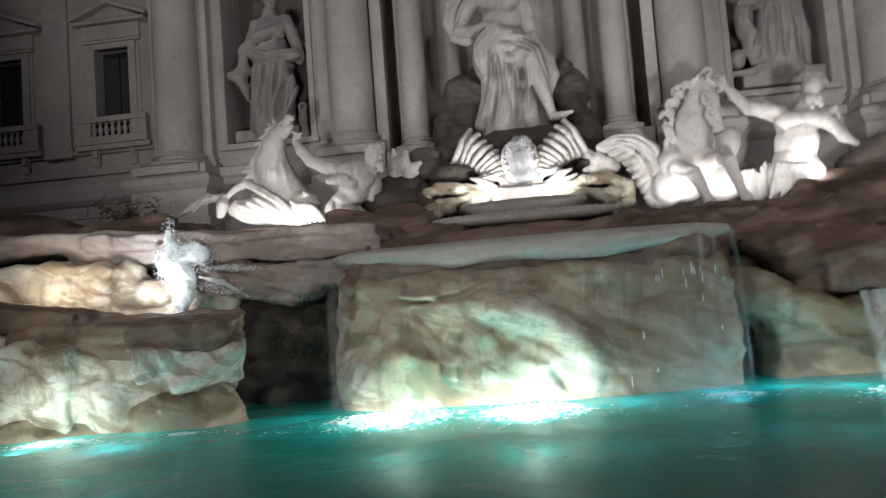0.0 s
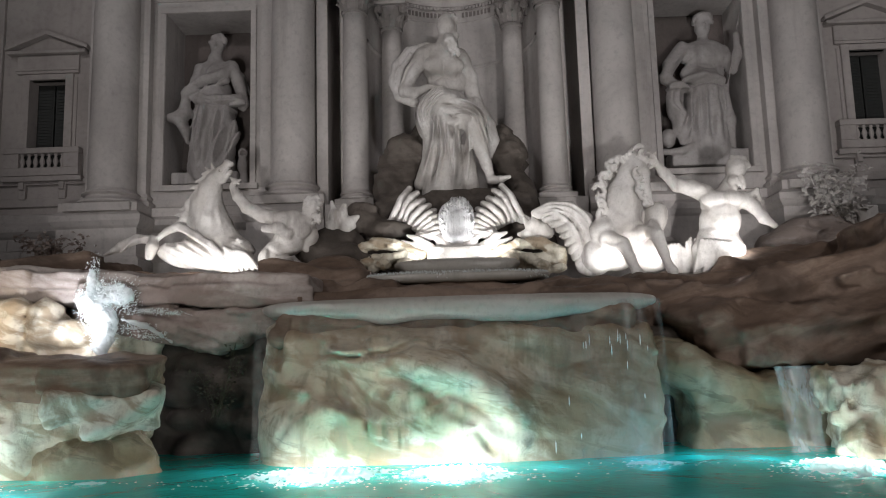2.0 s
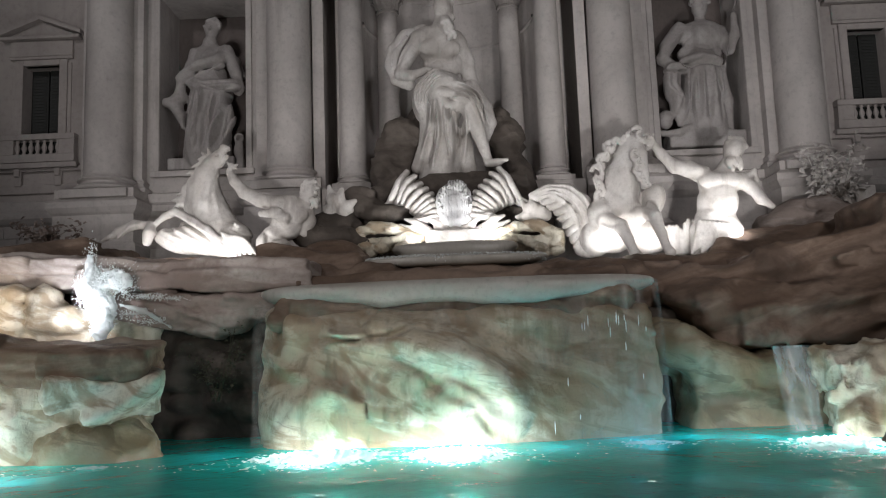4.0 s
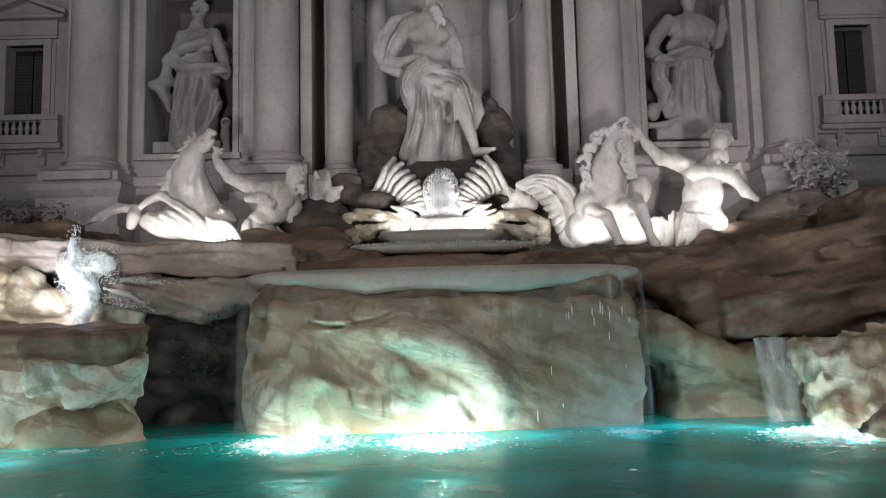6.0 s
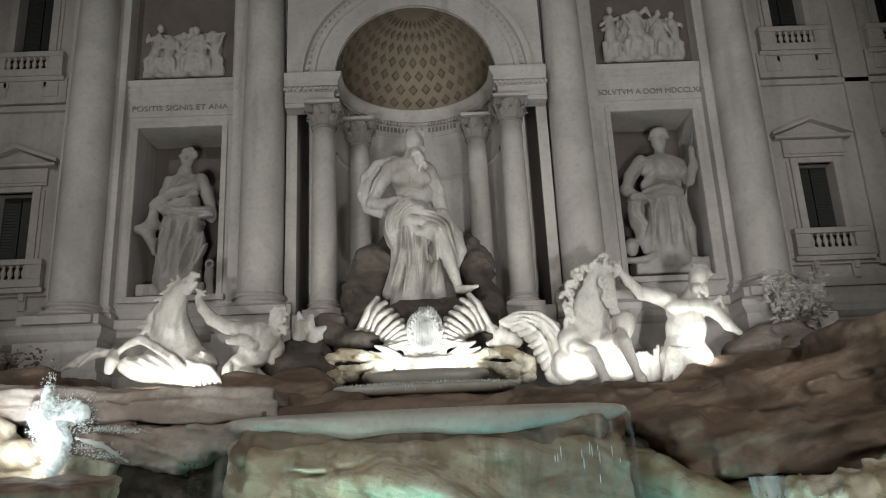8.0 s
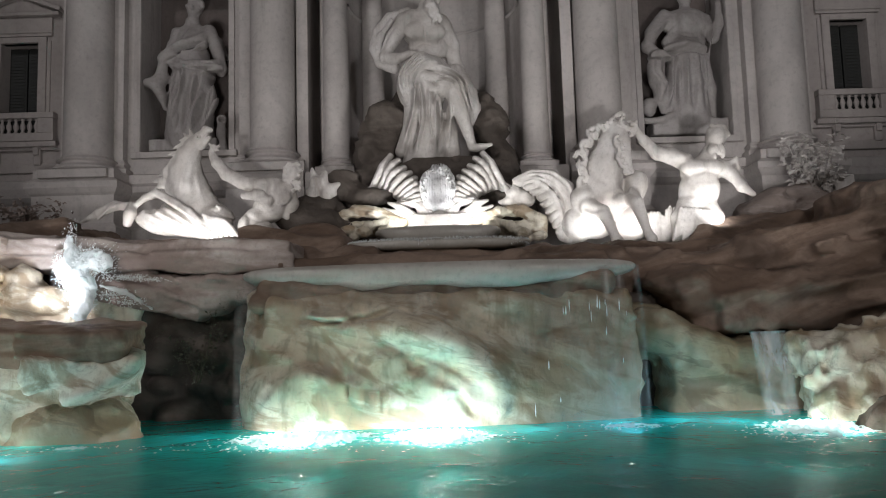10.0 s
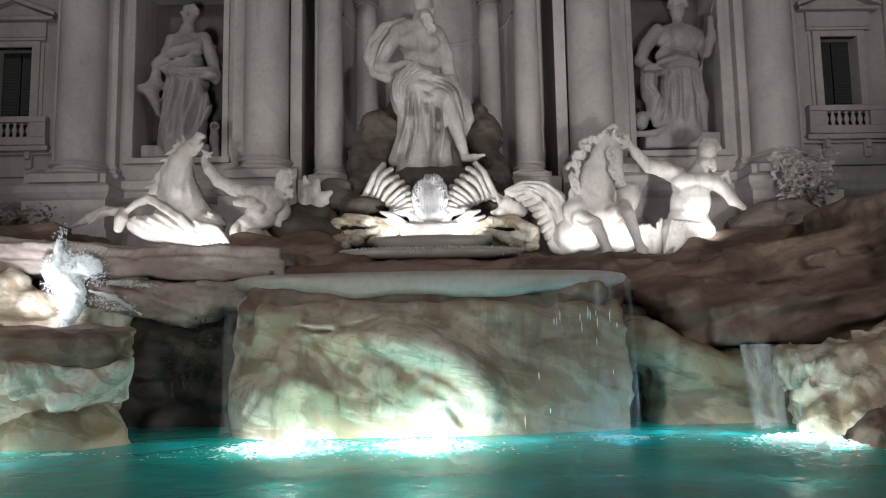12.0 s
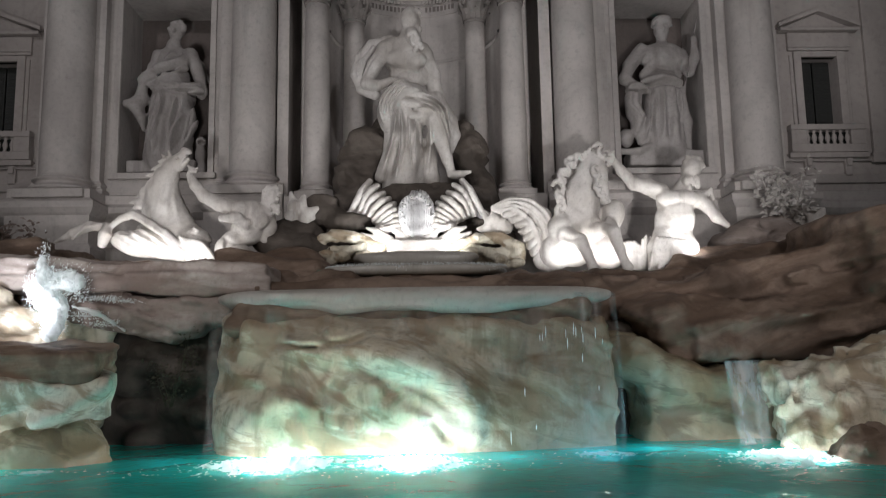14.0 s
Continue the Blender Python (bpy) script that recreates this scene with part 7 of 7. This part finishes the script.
fall("waterfall", "thin veil of water over the edge of the rock", 1.2, 4.15, 15.75, 15.55, 0.0, 3.12, VEIL, 1)
fall("waterfall", "thin veil of water over the edge of the rock", -4.25, -3.35, 16.2, 15.9, 0.0, 3.05, VEIL, 2)
fall("waterfall", "thin veil of water over the edge of the rock", -3.3, 1.1, 15.55, 14.7, 0.0, 3.1, water_veil("thinnest falling water", 0.16), 3, 0.3)
fall("waterfall", "narrow white fall beside the lime-crusted rock", 6.42, 7.15, 15.95, 15.6, 0.0, 1.66, water_veil("dense falling water", 0.5, 3.2, (0.60, 0.64, 0.66), 0.28, 0.68), 4, 0.15)
# gush from the shells: a dome of falling water with a torn crown
c = Clay(0.03, 0.12)
c.ell((0.00, 22.35, 5.92), (0.53, 0.42, 0.66)).ell((0.00, 22.40, 6.25), (0.50, 0.38, 0.42)).ell((0.00, 22.1, 5.5), (0.5, 0.22, 0.24))
q, rr = (0.00, 22.2, 6.0), random.Random(88)
for k in range(150):
    u, v = rr.gauss(1.57, 0.8), rr.uniform(0.85, 1.07)
    a, b = 0.52 * math.cos(u), 0.66 * math.sin(u)
    c.cap((q[0] + a * v * 0.8, q[1] - 0.3 * rr.random(), q[2] + b * v * 0.8), 0.03, (q[0] + a * v, q[1] - 0.3 * rr.random(), q[2] + b * v), 0.012, k=0.03)
c.folds(0.0, 22.7, 5.2, 7.4, 60, 0.018, 0, 3).rough(0.03, 0.22, 71, 4)
carved("waterfall", c, CHURN, "round gush of white water between the shells", "waterfall", (-0.01, 22.20, 5.16), "falls")
# jet that bursts over the lit shelf
jet = thing("water_jet", "white burst of spray over the rock shelf", "water jet", (0, 0, 0))
c = Clay(0.03, 0.06)
c.chain([(-7.81, 16.6, 2.50), (-7.79, 16.6, 2.82), (-7.82, 16.6, 3.13), (-7.93, 16.6, 3.44), (-8.03, 16.6, 3.79), (-8.04, 16.6, 4.13), (-8.03, 16.6, 4.39)], [0.19, 0.23, 0.28, 0.27, 0.12, 0.06, 0.03], k=0.05)
c.ell((-8.18, 16.6, 3.44), (0.20, 0.14, 0.22), (0, 20, 0)).ell((-7.59, 16.65, 3.56), (0.26, 0.13, 0.2), (0, 15, 0))
c.ell((-7.40, 16.62, 3.60), (0.27, 0.1, 0.2), (0, 10, 0))
c.rough(0.07, 0.16, 75, 5)
link("core", c.mesh("core"), FOAM, jet, "dense white core")
# drops of the burst, thickest round the core and thinning to the east
rr = random.Random(31)
bm = bmesh.new()
for x, z, rx, rz, m in ((-8.04, 4.13, 0.05, 0.32, 5), (-8.20, 3.47, 0.17, 0.25, 12), (-7.93, 3.56, 0.27, 0.32, 18), (-7.54, 3.65, 0.37, 0.25, 18), (-7.31, 3.42, 0.25, 0.20, 8), (-7.86, 3.13, 0.30, 0.27, 16), (-7.73, 2.82, 0.22, 0.30, 14), (-7.83, 2.55, 0.18, 0.15, 8), (-6.81, 3.21, 0.44, 0.06, 6), (-6.31, 3.15, 0.32, 0.05, 3), (-7.11, 2.86, 0.32, 0.12, 5), (-6.77, 2.67, 0.30, 0.09, 4), (-8.17, 3.20, 0.11, 0.15, 4)):
    for k in range(m * 45):
        a, b = rr.gauss(0, 0.55), rr.gauss(0, 0.55)
        p = Vector((x + a * rx, 16.6 + rr.gauss(0, 0.14), z + b * rz))
        r = rr.uniform(0.004, 0.012)
        way = Vector((a, 0, b + 0.3)).normalized() * r * rr.uniform(1, 3.2)
        side = Vector((way.z, 0, -way.x)).normalized() * r
        v = [bm.verts.new(p + q) for q in (way, side, Vector((0, r, 0)), -side, Vector((0, -r, 0)), -way)]
        for n in range(4):
            bm.faces.new((v[0], v[1 + n], v[1 + (n + 1) % 4])), bm.faces.new((v[5], v[1 + (n + 1) % 4], v[1 + n]))
tagged(part("spray", bm, FOAM, jet, "cloud of white drops"), kind="stuff")
# runnels that slide from the jet over the shelf
c = Clay(0.04, 0.08)
c.chain([(-7.38, 16.60, 3.04), (-6.89, 16.60, 2.91), (-6.38, 16.90, 2.54)], [0.05, 0.05, 0.025]).chain([(-7.49, 16.60, 2.68), (-7.00, 16.60, 2.67), (-6.94, 16.90, 2.46)], [0.05, 0.05, 0.03])
c.rough(0.035, 0.12, 77, 4)
carved("runnel", c, FOAM, "white runnel of water over the shelf", "water", (-6.88, 16.60, 2.48), floor=2.0)


def foam(at, rx, ry, high, seed, label):
    """Churned white water where a fall strikes the pool: a torn, heaped skin of froth, spread to stand for lamp glare
    too.
    """
    bm = bmesh.new()
    nx, ny = int(rx * 52), int(ry * 52)
    grid = {}
    for i in range(nx + 1):
        for j in range(ny + 1):
            u, v = 2 * i / nx - 1, 2 * j / ny - 1
            d = u * u + v * v
            x, y = u * rx, v * ry
            w = noise.noise((x * 3.2, y * 4.5, seed)) + 0.8 * noise.noise((x * 9, y * 13, seed + 2)) + 0.5 * noise.noise((x * 19, y * 27, seed + 4))
            if 1.05 - d + 0.75 * w > 0.28:
                h = max(0.0, 1.1 - d)
                grid[i, j] = bm.verts.new((x, y, 0.008 + high * h * (0.25 + abs(noise.noise((x * 7, y * 7, seed + 5))) * 1.6 + 0.5 * abs(noise.noise((x * 19, y * 19, seed))))))
    for (i, j), v in list(grid.items()):
        q = [grid.get(k) for k in ((i, j), (i + 1, j), (i + 1, j + 1), (i, j + 1))]
        if all(q):
            bm.faces.new(q)
    for v in [v for v in bm.verts if not v.link_faces]:
        bm.verts.remove(v)
    rr = random.Random(seed)
    for k in range(int(150 * rx)):         # loose flecks and bubbles that drift off it, white in place of lamp glints
        x, y, r = rr.gauss(0, 0.75 * rx), rr.gauss(-0.1 * ry, 0.5 * ry), rr.uniform(0.006, 0.019)
        ring = [bm.verts.new((x + r * q * 1.9, y + r * w, 0.01)) for q, w in ((1, 0), (0.4, 0.9), (-0.5, 0.8), (-1.1, 0.1), (-0.4, -0.9), (0.6, -0.7))]
        top = bm.verts.new((x, y, 0.011 + 0.5 * r))
        for i in range(6):
            bm.faces.new((ring[i], ring[(i + 1) % 6], top))
    return tagged(part("foam", bm, FOAM, at=at, smooth=True), label, "foam", "patches of foam", "stuff")


foam((-2.5, 13.75, 0), 1.5, 1.1, 0.10, 1, "white froth and lamp glare at the foot of the fall")
foam((-0.1, 13.6, 0), 1.15, 1.1, 0.10, 2, "white froth and lamp glare at the foot of the fall")
foam((6.5, 13.4, 0), 1.1, 1.1, 0.1, 3, "white froth and lamp glare at the foot of the fall")
foam((3.5, 14.4, 0), 0.6, 0.4, 0.04, 4, "thin froth beside the rock")
foam((-8.8, 13.2, 0), 0.8, 0.45, 0.06, 5, "white froth and lamp glare at the foot of the fall")
foam((-6.5, 13.6, 0), 0.35, 0.2, 0.03, 6, "thin froth beside the rock")

# drops in the veil, caught by the lamps
rr = random.Random(77)
bm = bmesh.new()
for k in range(18):
    x, z = (rr.gauss(2.9, 0.25), rr.gauss(2.2, 0.15)) if k < 10 else (rr.gauss(2.4, 0.6), rr.uniform(0.2, 2.3))
    bmesh.ops.create_icosphere(bm, subdivisions=1, radius=1, matrix=Matrix.Translation((x, 15.05 + rr.uniform(-0.2, 0.1), z)) @ Matrix.Diagonal((0.012, 0.012, rr.uniform(0.05, 0.14), 1)))
tagged(part("falling_drops", bm, FOAM, smooth=True), "bright drops falling from the basin lip", "water drops", kind="stuff")


# ---- lamp housings ----
def floodlight(at, to, r, label):
    f = thing("floodlight", label, "floodlight", at, "floodlights of the fountain")
    f.matrix_world = look(at, to)
    bm = bmesh.new()
    lathe(bm, [(r * 0.5, 0.22), (r * 0.9, 0.2), (r, 0.06), (r * 1.05, 0.04), (r * 1.05, 0.07), (r * 0.6, 0.16)], seg=18)
    part("housing", bm, IRON, f, smooth=True)
    bm = bmesh.new()
    lathe(bm, [(0.001, 0.1), (r * 0.9, 0.1), (r * 0.9, 0.115), (0.001, 0.115)], seg=18)
    part("lens", bm, LENSGLOW, f, "glowing glass lens")


for x, y in ((-2.6, 14.3), (-0.2, 14.0), (6.6, 14.0), (3.5, 14.6), (-8.8, 13.2), (-6.6, 13.5)):
    floodlight((x, y - 0.1, -0.62), (x, y - 0.3, 0.6), 0.13, "round underwater floodlight on the pool floor")
for x in (-4.5, 4.5):
    floodlight((x, 1.62, 0.66), (x * 1.75, 25, 13.0), 0.15, "low floodlight on the pool rim")
# unseen masts added to carry the two floods on the palace front
for x, y, z in ((-19.3, -2.4, 22.7), (14.3, -9.5, 17.7)):
    bm = bmesh.new()
    lathe(bm, [(0.16, 0), (0.16, 0.1), (0.1, 0.15), (0.09, z - 0.9), (0.09, z - 0.33)], seg=14)
    tagged(part("mast", bm, IRON, at=(x, y, 0.35), smooth=True), "black iron mast added out of view to carry a floodlight", "mast", "masts of the square")
    floodlight((x, y, z), (3, 27, 9), 0.5, "large floodlight added on an unseen black mast")
